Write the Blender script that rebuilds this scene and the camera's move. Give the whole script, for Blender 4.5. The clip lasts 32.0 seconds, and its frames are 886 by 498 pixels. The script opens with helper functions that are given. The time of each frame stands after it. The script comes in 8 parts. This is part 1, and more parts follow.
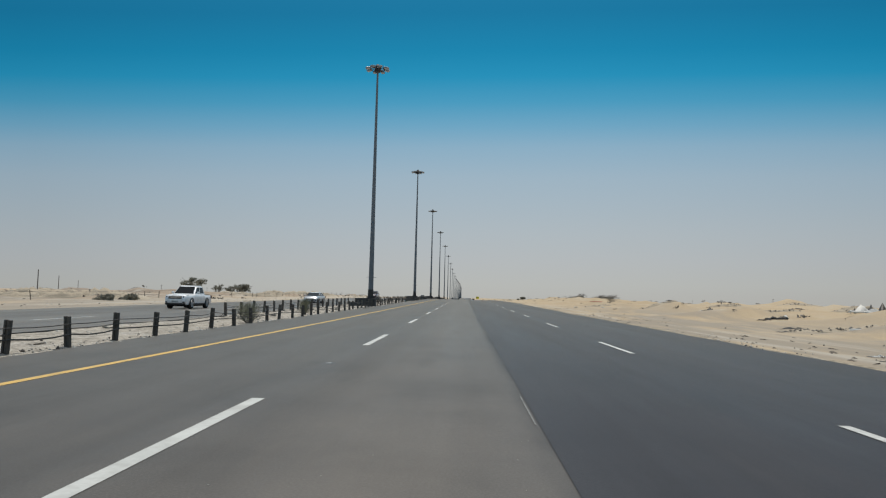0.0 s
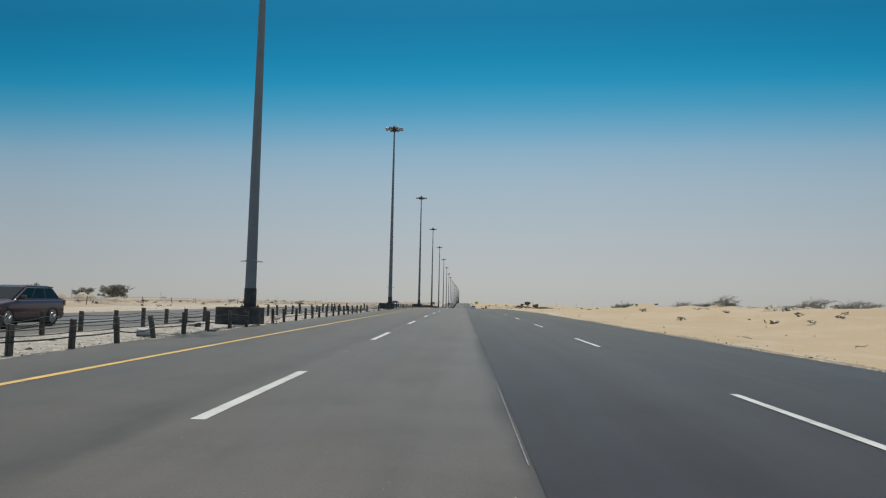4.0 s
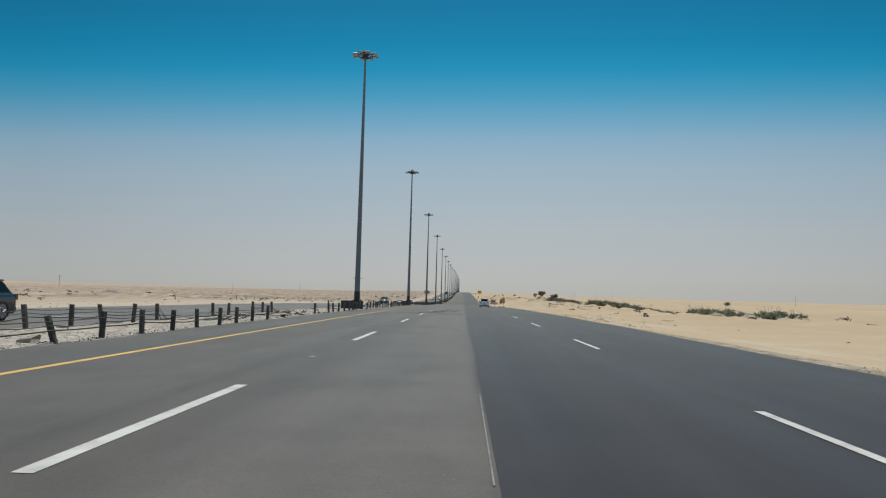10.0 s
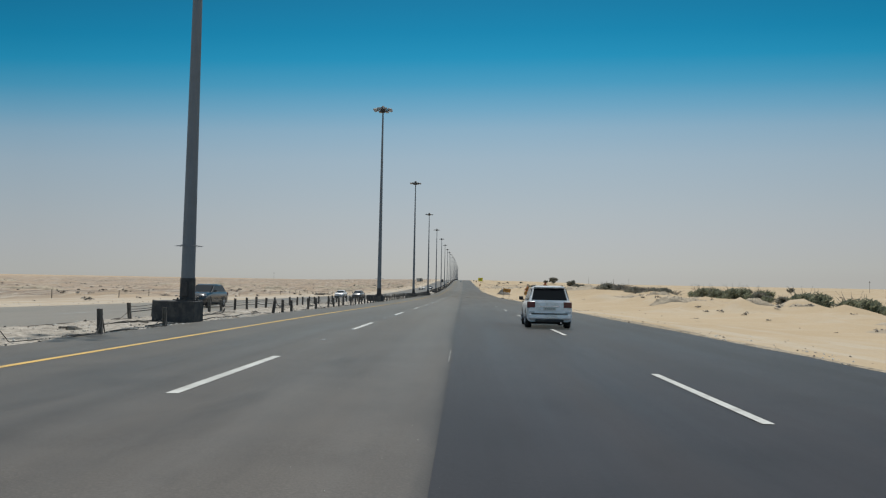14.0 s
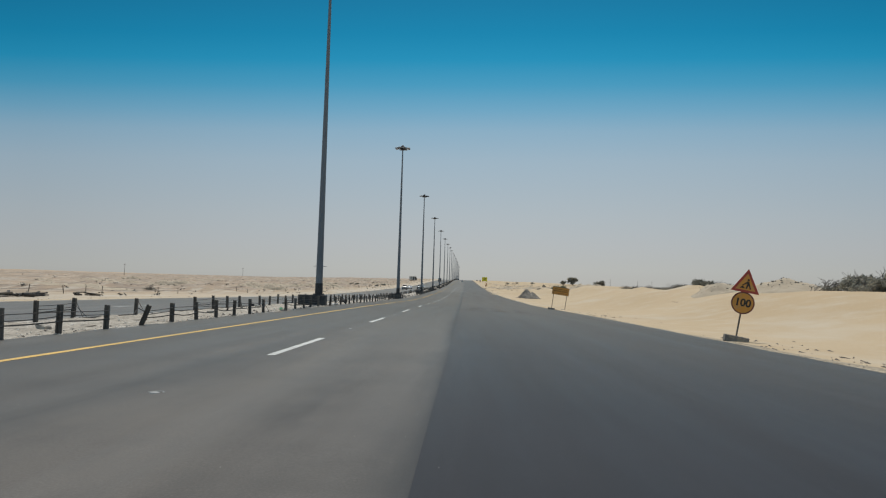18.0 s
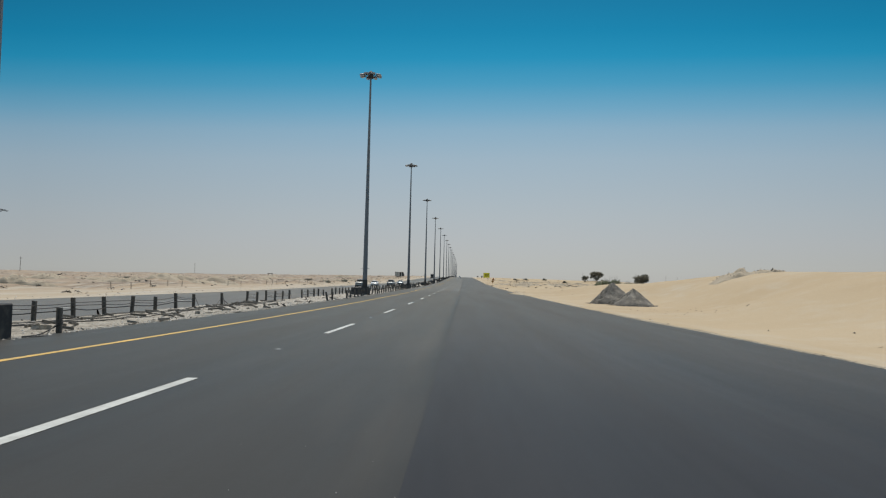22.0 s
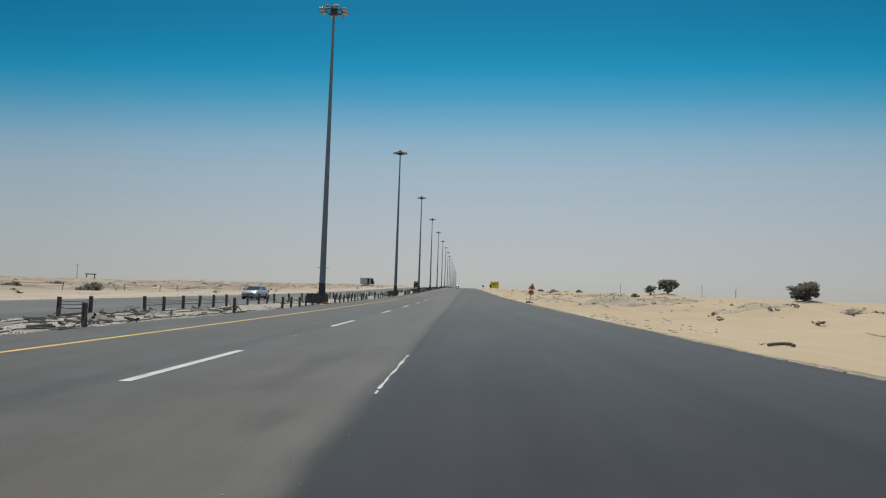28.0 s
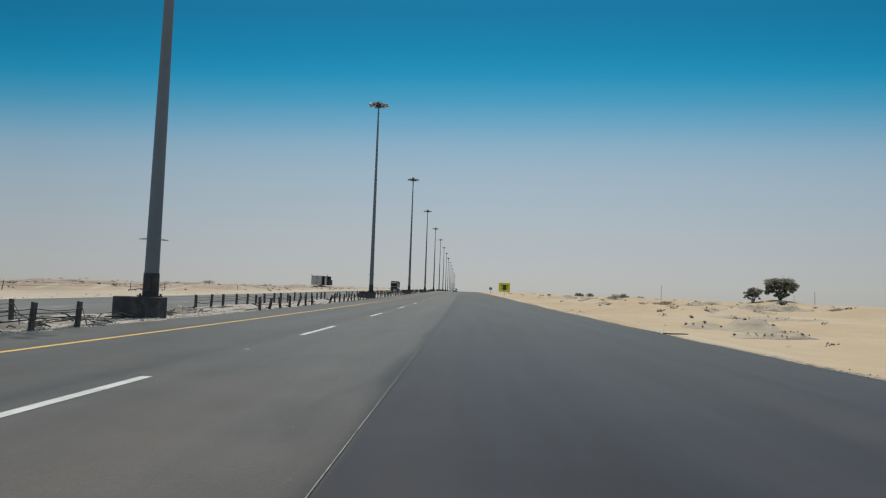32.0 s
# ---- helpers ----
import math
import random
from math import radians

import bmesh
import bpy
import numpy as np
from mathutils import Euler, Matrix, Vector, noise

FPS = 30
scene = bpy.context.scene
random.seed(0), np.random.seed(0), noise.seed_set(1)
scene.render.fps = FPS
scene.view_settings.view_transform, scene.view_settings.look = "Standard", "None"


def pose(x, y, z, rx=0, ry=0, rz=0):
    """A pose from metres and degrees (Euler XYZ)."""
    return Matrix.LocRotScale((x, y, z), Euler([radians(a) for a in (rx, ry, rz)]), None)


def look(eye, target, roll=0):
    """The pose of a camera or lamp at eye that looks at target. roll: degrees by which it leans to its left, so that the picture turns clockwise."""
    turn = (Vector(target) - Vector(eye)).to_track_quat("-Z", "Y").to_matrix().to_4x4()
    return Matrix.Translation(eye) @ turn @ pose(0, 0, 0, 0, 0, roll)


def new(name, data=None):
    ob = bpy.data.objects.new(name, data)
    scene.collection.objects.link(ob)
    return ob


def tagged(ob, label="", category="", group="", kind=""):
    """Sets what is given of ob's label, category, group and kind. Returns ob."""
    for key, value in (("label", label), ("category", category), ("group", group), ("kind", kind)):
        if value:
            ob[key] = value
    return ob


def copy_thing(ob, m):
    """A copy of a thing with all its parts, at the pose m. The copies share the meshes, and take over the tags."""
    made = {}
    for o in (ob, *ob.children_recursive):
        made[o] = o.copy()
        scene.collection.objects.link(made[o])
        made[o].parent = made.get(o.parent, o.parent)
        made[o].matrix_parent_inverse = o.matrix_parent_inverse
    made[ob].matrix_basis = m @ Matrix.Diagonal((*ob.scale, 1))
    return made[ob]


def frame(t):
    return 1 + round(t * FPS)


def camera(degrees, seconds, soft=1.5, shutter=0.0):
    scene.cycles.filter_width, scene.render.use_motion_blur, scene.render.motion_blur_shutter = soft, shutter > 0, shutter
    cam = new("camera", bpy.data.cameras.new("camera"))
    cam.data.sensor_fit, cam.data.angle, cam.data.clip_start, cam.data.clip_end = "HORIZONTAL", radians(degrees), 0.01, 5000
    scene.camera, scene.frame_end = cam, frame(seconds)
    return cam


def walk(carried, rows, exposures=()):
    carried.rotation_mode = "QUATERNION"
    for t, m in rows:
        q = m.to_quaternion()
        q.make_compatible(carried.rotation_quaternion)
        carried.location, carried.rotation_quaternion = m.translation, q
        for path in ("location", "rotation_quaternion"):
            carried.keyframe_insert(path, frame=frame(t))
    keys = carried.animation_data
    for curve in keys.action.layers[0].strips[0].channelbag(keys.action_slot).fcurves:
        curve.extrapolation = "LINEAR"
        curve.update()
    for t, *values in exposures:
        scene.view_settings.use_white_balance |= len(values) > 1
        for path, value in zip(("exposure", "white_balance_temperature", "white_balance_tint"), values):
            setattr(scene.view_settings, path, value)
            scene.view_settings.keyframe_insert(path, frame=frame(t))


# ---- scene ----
# A desert highway: y runs along the road, x to its right, the road's own height follows grade(y).

# ---- camera and walk ----
cam = camera(65.03, 32.0, soft=1.2)
# seconds, x, y, z, yaw, pitch, roll
PATH = [
    (0.0, -0.00, 0.00, 1.06, 1.92, 4.10, 1.40),
    (0.5, 0.03, 14.64, 1.12, 1.79, 4.13, 1.03),
    (1.0, -0.01, 28.87, 1.20, 1.98, 4.34, 0.98),
    (1.5, 0.01, 43.24, 1.30, 1.95, 4.38, 1.19),
    (2.0, 0.05, 57.74, 1.41, 1.81, 4.26, 1.20),
    (2.5, 0.09, 72.43, 1.53, 1.74, 4.11, 1.26),
    (3.0, 0.12, 87.21, 1.65, 1.81, 4.16, 1.24),
    (3.5, 0.17, 101.97, 1.77, 1.81, 4.47, 1.00),
    (4.0, 0.27, 116.62, 1.90, 1.75, 4.51, 1.15),
    (4.5, 0.38, 130.90, 2.02, 1.60, 4.15, 1.21),
    (5.0, 0.47, 145.41, 2.14, 1.57, 3.85, 1.03),
    (5.5, 0.56, 160.07, 2.23, 1.61, 3.67, 0.77),
    (6.0, 0.63, 174.78, 2.32, 1.67, 3.63, 0.59),
    (6.5, 0.68, 189.46, 2.40, 1.70, 3.79, 0.65),
    (7.0, 0.72, 204.01, 2.47, 1.65, 4.17, 1.12),
    (7.5, 0.73, 218.31, 2.51, 1.74, 3.92, 1.14),
    (8.0, 0.72, 232.71, 2.53, 1.96, 3.71, 1.34),
    (8.5, 0.66, 247.52, 2.54, 2.09, 3.57, 0.94),
    (9.0, 0.65, 262.53, 2.52, 2.04, 3.81, 1.21),
    (9.5, 0.64, 277.48, 2.49, 2.03, 3.65, 1.01),
    (10.0, 0.63, 291.97, 2.44, 1.82, 3.59, 1.59),
    (10.5, 0.72, 306.71, 2.38, 1.77, 3.92, 1.30),
    (11.0, 0.83, 321.57, 2.31, 1.72, 3.46, 1.05),
    (11.5, 0.91, 336.42, 2.22, 1.65, 2.98, 0.84),
    (12.0, 0.98, 351.22, 2.11, 1.68, 3.11, 1.02),
    (12.5, 1.05, 365.85, 2.00, 1.78, 3.16, 0.59),
    (13.0, 1.13, 380.37, 1.86, 1.71, 2.91, 0.67),
    (13.5, 1.18, 394.88, 1.72, 1.70, 2.67, 0.80),
    (14.0, 1.23, 409.39, 1.56, 1.71, 2.66, 1.01),
    (14.5, 1.29, 423.74, 1.38, 1.82, 2.84, 1.03),
    (15.0, 1.33, 437.98, 1.20, 1.83, 2.96, 1.25),
    (15.5, 1.35, 452.17, 0.99, 1.78, 3.00, 1.56),
    (16.0, 1.37, 466.37, 0.77, 1.73, 2.99, 1.83),
    (16.5, 1.38, 480.64, 0.53, 1.74, 2.91, 1.92),
    (17.0, 1.39, 495.03, 0.29, 1.84, 2.78, 1.71),
    (17.5, 1.38, 509.53, 0.07, 1.73, 2.77, 1.89),
    (18.0, 1.37, 524.04, -0.13, 1.87, 2.75, 1.76),
    (18.5, 1.38, 538.46, -0.31, 1.84, 2.90, 1.60),
    (19.0, 1.39, 552.76, -0.48, 2.00, 2.81, 1.66),
    (19.5, 1.42, 566.85, -0.65, 2.02, 2.76, 1.46),
    (20.0, 1.43, 580.88, -0.82, 2.02, 2.63, 1.17),
    (20.5, 1.45, 594.96, -1.01, 1.97, 2.79, 1.18),
    (21.0, 1.46, 609.13, -1.22, 1.86, 2.89, 1.54),
    (21.5, 1.45, 623.42, -1.43, 1.75, 2.56, 1.21),
    (22.0, 1.44, 637.71, -1.63, 1.70, 2.66, 1.37),
    (22.5, 1.45, 651.83, -1.78, 1.66, 2.74, 1.10),
    (23.0, 1.53, 665.93, -1.88, 1.58, 3.13, 1.78),
    (23.5, 1.69, 680.04, -1.95, 1.45, 3.29, 2.08),
    (24.0, 1.84, 694.00, -1.99, 1.40, 3.29, 2.32),
    (24.5, 1.95, 707.78, -2.01, 1.38, 3.71, 2.15),
    (25.0, 2.01, 721.50, -2.01, 1.27, 3.67, 2.09),
    (25.5, 2.05, 735.24, -2.01, 1.40, 3.63, 2.09),
    (26.0, 2.06, 749.00, -1.98, 1.47, 3.69, 2.12),
    (26.5, 2.08, 762.79, -1.94, 1.51, 3.78, 2.15),
    (27.0, 2.12, 776.60, -1.90, 1.55, 3.85, 2.14),
    (27.5, 2.19, 790.44, -1.85, 1.64, 3.82, 2.05),
    (28.0, 2.31, 804.29, -1.80, 1.79, 3.64, 1.84),
    (28.5, 2.47, 818.10, -1.75, 1.81, 3.77, 1.84),
    (29.0, 2.46, 831.46, -1.71, 1.99, 3.77, 1.73),
    (29.5, 2.42, 845.01, -1.66, 2.26, 3.76, 1.28),
    (30.0, 2.38, 858.78, -1.60, 2.13, 3.87, 1.77),
    (30.5, 2.34, 872.51, -1.53, 2.16, 3.90, 2.37),
    (31.0, 2.32, 886.15, -1.45, 2.13, 3.80, 2.25),
    (31.5, 2.34, 899.63, -1.36, 1.96, 4.01, 2.41),
    (32.0, 2.20, 912.59, -1.27, 1.76, 3.97, 2.00),
]


def gaze(x, y, z, yaw, pitch, roll):
    a, p = radians(yaw), radians(pitch)
    way = Vector((-math.sin(a) * math.cos(p), math.cos(a) * math.cos(p), math.sin(p)))
    eye = Vector((x, y, z))
    return look(eye, eye + way * 10, roll)


walk(cam, [(t, gaze(*row)) for t, *row in PATH])

# ---- world, sun ----
SUN_ELEVATION, SUN_AZIMUTH = 69.0, -4.0  # degrees; azimuth from straight ahead, to the right
world = bpy.data.worlds.new("desert_sky")
scene.world = world
world.use_nodes = True
wt = world.node_tree
wt.nodes.clear()
w_out = wt.nodes.new("ShaderNodeOutputWorld")
w_bg = wt.nodes.new("ShaderNodeBackground")
w_co = wt.nodes.new("ShaderNodeTexCoord")
w_sep = wt.nodes.new("ShaderNodeSeparateXYZ")
w_ramp = wt.nodes.new("ShaderNodeValToRGB")
w_sky = wt.nodes.new("ShaderNodeTexSky")
w_sky.sky_type = "NISHITA"
w_sky.sun_disc = False
w_sky.sun_elevation = radians(SUN_ELEVATION)
w_sky.sun_rotation = radians(SUN_AZIMUTH)
w_sky.dust_density = 6.0
w_dim = wt.nodes.new("ShaderNodeVectorMath")
w_dim.operation = "SCALE"
w_dim.inputs["Scale"].default_value = 0.06
w_mix = wt.nodes.new("ShaderNodeMix")
w_mix.data_type = "RGBA"
w_mix.inputs["Factor"].default_value = 0.96


def from_screen(*rgb):
    return tuple((v / 255 / 12.92) if v < 11 else ((v / 255 + 0.055) / 1.055) ** 2.4 for v in rgb)


# dusty haze low down, the windscreen's teal tint put in above it, pale haze round the high sun
SKY = [(0.0, from_screen(177, 177, 173)), (0.02, from_screen(179, 181, 178)), (0.054, from_screen(176, 181, 183)), (0.094, from_screen(170, 180, 186)), (0.174, from_screen(153, 175, 190)),
       (0.216, from_screen(134, 169, 191)), (0.243, from_screen(107, 161, 190)), (0.276, from_screen(68, 150, 186)), (0.310, from_screen(26, 139, 180)), (0.342, from_screen(6, 128, 170)),
       (0.39, from_screen(2, 115, 157)), (0.47, from_screen(20, 117, 160)), (0.68, from_screen(168, 184, 198)), (1.0, from_screen(182, 190, 200))]
el = w_ramp.color_ramp.elements
el[0].position, el[0].color = SKY[0][0], (*SKY[0][1], 1)
el[1].position, el[1].color = SKY[-1][0], (*SKY[-1][1], 1)
for pos, col in SKY[1:-1]:
    e = el.new(pos)
    e.color = (*col, 1)
wt.links.new(w_co.outputs["Generated"], w_sep.inputs[0])
w_lean = wt.nodes.new("ShaderNodeMath")
w_lean.operation = "MULTIPLY_ADD"
w_lean.inputs[1].default_value = -0.020  # the tint's lower edge sits higher on the right
wt.links.new(w_sep.outputs["X"], w_lean.inputs[0])
# levels the edge of the windscreen tint: flatter to the sides than a level ring
w_sq = wt.nodes.new("ShaderNodeMath")
w_sq.operation = "MULTIPLY"
wt.links.new(w_sep.outputs["X"], w_sq.inputs[0])
wt.links.new(w_sep.outputs["X"], w_sq.inputs[1])
w_rem = wt.nodes.new("ShaderNodeMath")
w_rem.operation = "MULTIPLY_ADD"
w_rem.inputs[1].default_value, w_rem.inputs[2].default_value = -0.9, 1.0
wt.links.new(w_sq.outputs[0], w_rem.inputs[0])
w_root = wt.nodes.new("ShaderNodeMath")
w_root.operation = "SQRT"
wt.links.new(w_rem.outputs[0], w_root.inputs[0])
w_flat = wt.nodes.new("ShaderNodeMath")
w_flat.operation = "DIVIDE"
wt.links.new(w_sep.outputs["Z"], w_flat.inputs[0])
wt.links.new(w_root.outputs[0], w_flat.inputs[1])
wt.links.new(w_flat.outputs[0], w_lean.inputs[2])
wt.links.new(w_lean.outputs[0], w_ramp.inputs[0])
wt.links.new(w_sky.outputs[0], w_dim.inputs[0])
wt.links.new(w_dim.outputs[0], w_mix.inputs["A"])
wt.links.new(w_ramp.outputs[0], w_mix.inputs["B"])
wt.links.new(w_mix.outputs["Result"], w_bg.inputs[0])
# vignette put into the sky: strength drops to both sides, more on the left
w_falloff = wt.nodes.new("ShaderNodeMath")
w_falloff.operation = "MULTIPLY_ADD"
w_falloff.inputs[1].default_value, w_falloff.inputs[2].default_value = -0.47, 1.08
wt.links.new(w_sq.outputs[0], w_falloff.inputs[0])
w_side = wt.nodes.new("ShaderNodeMath")
w_side.operation = "MULTIPLY_ADD"
w_side.inputs[1].default_value = 0.05
wt.links.new(w_sep.outputs["X"], w_side.inputs[0])
wt.links.new(w_falloff.outputs[0], w_side.inputs[2])
w_least = wt.nodes.new("ShaderNodeMath")
w_least.operation = "MAXIMUM"
w_least.inputs[1].default_value = 0.92
wt.links.new(w_side.outputs[0], w_least.inputs[0])
wt.links.new(w_least.outputs[0], w_bg.inputs["Strength"])
wt.links.new(w_bg.outputs[0], w_out.inputs[0])

sun = new("sun", bpy.data.lights.new("sun", "SUN"))
sun.data.energy, sun.data.angle, sun.data.color = 3.3, radians(0.6), (1.0, 0.955, 0.88)
_e, _a = radians(SUN_ELEVATION), radians(SUN_AZIMUTH)
sun.matrix_world = look((math.sin(_a) * math.cos(_e) * 100, math.cos(_a) * math.cos(_e) * 100, math.sin(_e) * 100), (0, 0, 0))

# ---- materials ----
OPP_OUT, OPP_IN, SEAM = -29.0, -15.3, 0.98  # the opposite road's edges, the joint between old and fresh asphalt


def ramp_node(nt, stops):
    r = nt.nodes.new("ShaderNodeValToRGB")
    e = r.color_ramp.elements
    e[0].position, e[0].color = stops[0][0], (*stops[0][1], 1)
    e[1].position, e[1].color = stops[-1][0], (*stops[-1][1], 1)
    for p_, c_ in stops[1:-1]:
        n_ = e.new(p_)
        n_.color = (*c_, 1)
    return r


def noise_node(nt, vec, scale, detail=4.0, rough=0.55, stretch=None):
    n = nt.nodes.new("ShaderNodeTexNoise")
    n.inputs["Scale"].default_value, n.inputs["Detail"].default_value, n.inputs["Roughness"].default_value = scale, detail, rough
    if stretch:
        m = nt.nodes.new("ShaderNodeMapping")
        m.inputs["Scale"].default_value = stretch
        nt.links.new(vec, m.inputs["Vector"])
        vec = m.outputs[0]
    nt.links.new(vec, n.inputs["Vector"])
    return n


def mix_node(nt, mode, fac, a, b):
    m = nt.nodes.new("ShaderNodeMix")
    m.data_type, m.blend_type = "RGBA", mode
    for key, v in (("Factor", fac), ("A", a), ("B", b)):
        if isinstance(v, (int, float)):
            m.inputs[key].default_value = v if key == "Factor" else (v, v, v, 1)
        elif isinstance(v, tuple):
            m.inputs[key].default_value = (*v, 1)
        else:
            nt.links.new(v, m.inputs[key])
    return m.outputs["Result"]


def material(name, col, rough=0.7, metal=0.0, var=0.18, big=1.5, fine=40.0, bump=0.15, dirt=None, vary=0.0, spec=0.5, coat=0.0):
    """A painted, metal, stone or plant surface: broad and fine variation, wear spots, fine relief."""
    m = bpy.data.materials.new(name)
    m.use_nodes = True
    nt = m.node_tree
    b = nt.nodes["Principled BSDF"]
    co = nt.nodes.new("ShaderNodeTexCoord").outputs["Object"]
    n1, n2 = noise_node(nt, co, big, 5.0), noise_node(nt, co, fine, 3.0)
    lo, hi = tuple(c * (1 - var) for c in col), tuple(min(1.0, c * (1 + var)) for c in col)
    r1 = ramp_node(nt, [(0.3, lo), (0.7, hi)])
    nt.links.new(n1.outputs["Fac"], r1.inputs[0])
    g2 = ramp_node(nt, [(0.25, (1 - var * 0.7,) * 3), (0.75, (1.0, 1.0, 1.0))])
    nt.links.new(n2.outputs["Fac"], g2.inputs[0])
    c = mix_node(nt, "MULTIPLY", 1.0, r1.outputs[0], g2.outputs[0])
    if dirt:
        n3 = noise_node(nt, co, big * 2.3, 6.0, 0.65)
        mask = ramp_node(nt, [(0.48, (0, 0, 0)), (0.68, (1, 1, 1))])
        nt.links.new(n3.outputs["Fac"], mask.inputs[0])
        c = mix_node(nt, "MIX", mask.outputs[0], c, dirt)
    if vary:
        info = nt.nodes.new("ShaderNodeObjectInfo")
        rv = ramp_node(nt, [(0.0, (1 - vary,) * 3), (1.0, (1.0, 1.0, 1.0))])
        nt.links.new(info.outputs["Random"], rv.inputs[0])
        c = mix_node(nt, "MULTIPLY", 1.0, c, rv.outputs[0])
    nt.links.new(c, b.inputs["Base Color"])
    b.inputs["Roughness"].default_value, b.inputs["Metallic"].default_value = rough, metal
    b.inputs["Specular IOR Level"].default_value = spec
    b.inputs["Coat Weight"].default_value = coat
    if bump:
        bn = nt.nodes.new("ShaderNodeBump")
        bn.inputs["Strength"].default_value, bn.inputs["Distance"].default_value = bump, 0.02
        nt.links.new(n2.outputs["Fac"], bn.inputs["Height"])
        nt.links.new(bn.outputs[0], b.inputs["Normal"])
    return m


def asphalt(name, dark, light, dust, dust_low, stone, seam=None, newer=None):
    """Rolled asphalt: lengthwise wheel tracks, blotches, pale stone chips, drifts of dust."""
    m = bpy.data.materials.new(name)
    m.use_nodes = True
    nt = m.node_tree
    b = nt.nodes["Principled BSDF"]
    co = nt.nodes.new("ShaderNodeTexCoord").outputs["Object"]
    track = noise_node(nt, co, 1.0, 3.0, 0.5, (0.75, 0.004, 1.0))
    base = ramp_node(nt, [(0.32, dark), (0.68, light)])
    nt.links.new(track.outputs["Fac"], base.inputs[0])
    blot = noise_node(nt, co, 1.0, 5.0, 0.6, (0.35, 0.06, 1.0))
    g1 = ramp_node(nt, [(0.3, (0.86, 0.86, 0.87)), (0.7, (1.0, 1.0, 1.0))])
    nt.links.new(blot.outputs["Fac"], g1.inputs[0])
    c = mix_node(nt, "MULTIPLY", 1.0, base.outputs[0], g1.outputs[0])
    mott = noise_node(nt, co, 0.45, 6.0, 0.62)
    g4 = ramp_node(nt, [(0.30, (0.81, 0.81, 0.81)), (0.5, (1.0, 1.0, 1.0)), (0.72, (1.12, 1.11, 1.09))])
    nt.links.new(mott.outputs["Fac"], g4.inputs[0])
    c = mix_node(nt, "MULTIPLY", 1.0, c, g4.outputs[0])
    grit = noise_node(nt, co, 38.0, 3.0, 0.7)
    g2 = ramp_node(nt, [(0.35, (0.78, 0.78, 0.78)), (0.62, (1.0, 1.0, 1.0)), (0.78, (stone,) * 3)])
    nt.links.new(grit.outputs["Fac"], g2.inputs[0])
    c = mix_node(nt, "MULTIPLY", 1.0, c, g2.outputs[0])
    if seam:
        # soft dark blotches of oil
        oil = noise_node(nt, co, 1.0, 4.0, 0.55, (0.8, 0.22, 1.0))
        g5 = ramp_node(nt, [(0.60, (1.0,) * 3), (0.74, (0.74,) * 3)])
        nt.links.new(oil.outputs["Fac"], g5.inputs[0])
        c = mix_node(nt, "MULTIPLY", 1.0, c, g5.outputs[0])
        # oil and rubber darkest beside the lane line, with windscreen glare and vignette painted across
        sx = nt.nodes.new("ShaderNodeSeparateXYZ")
        nt.links.new(co, sx.inputs[0])
        wav = noise_node(nt, co, 1.0, 2.0, 0.5, (0.0, 0.05, 1.0))
        px = nt.nodes.new("ShaderNodeMath")
        px.operation = "MULTIPLY_ADD"
        px.inputs[1].default_value = 0.35
        nt.links.new(wav.outputs["Fac"], px.inputs[0])
        nt.links.new(sx.outputs["X"], px.inputs[2])
        pm = nt.nodes.new("ShaderNodeMapRange")
        pm.inputs["From Min"].default_value, pm.inputs["From Max"].default_value = -10.4, 1.2
        nt.links.new(px.outputs[0], pm.inputs["Value"])
        prof = ramp_node(nt, [(0.0, (0.92,) * 3), (0.24, (0.88,) * 3), (0.34, (0.80,) * 3), (0.44, (0.88,) * 3), (0.555, (0.88,) * 3), (0.59, (0.70,) * 3), (0.635, (0.95,) * 3), (0.72, (0.97,) * 3), (0.80, (1.10,) * 3), (0.90, (1.05,) * 3), (1.0, (1.10,) * 3)])
        nt.links.new(pm.outputs[0], prof.inputs[0])
        c = mix_node(nt, "MULTIPLY", 0.9, c, prof.outputs[0])
        # a newer, darker stretch, and bitumen spilled over the seam
        sep = nt.nodes.new("ShaderNodeSeparateXYZ")
        nt.links.new(co, sep.inputs[0])
        edge_noise = noise_node(nt, co, 1.0, 4.0, 0.6, (0.8, 0.12, 1.0))
        add = nt.nodes.new("ShaderNodeMath")
        add.operation = "MULTIPLY_ADD"
        add.inputs[1].default_value = 1.1
        nt.links.new(edge_noise.outputs["Fac"], add.inputs[0])
        nt.links.new(sep.outputs["X"], add.inputs[2])
        spill = nt.nodes.new("ShaderNodeMapRange")
        spill.interpolation_type = "SMOOTHSTEP"
        spill.inputs["From Max"].default_value = 1.70
        # the spill is broad along the middle stretch and a thin lip elsewhere
        broad = None
        for lo_, hi_ in ((425.0, 475.0), (790.0, 740.0)):
            mr = nt.nodes.new("ShaderNodeMapRange")
            mr.interpolation_type = "SMOOTHSTEP"
            mr.inputs["From Min"].default_value, mr.inputs["From Max"].default_value = lo_, hi_
            nt.links.new(sep.outputs["Y"], mr.inputs["Value"])
            if broad is None:
                broad = mr.outputs[0]
        both = nt.nodes.new("ShaderNodeMath")
        both.operation = "MULTIPLY"
        nt.links.new(broad, both.inputs[0])
        nt.links.new(mr.outputs[0], both.inputs[1])
        low_end = nt.nodes.new("ShaderNodeMapRange")
        low_end.inputs["To Min"].default_value, low_end.inputs["To Max"].default_value = 1.22, 0.96
        nt.links.new(both.outputs[0], low_end.inputs["Value"])
        nt.links.new(low_end.outputs[0], spill.inputs["From Min"])
        nt.links.new(add.outputs[0], spill.inputs["Value"])
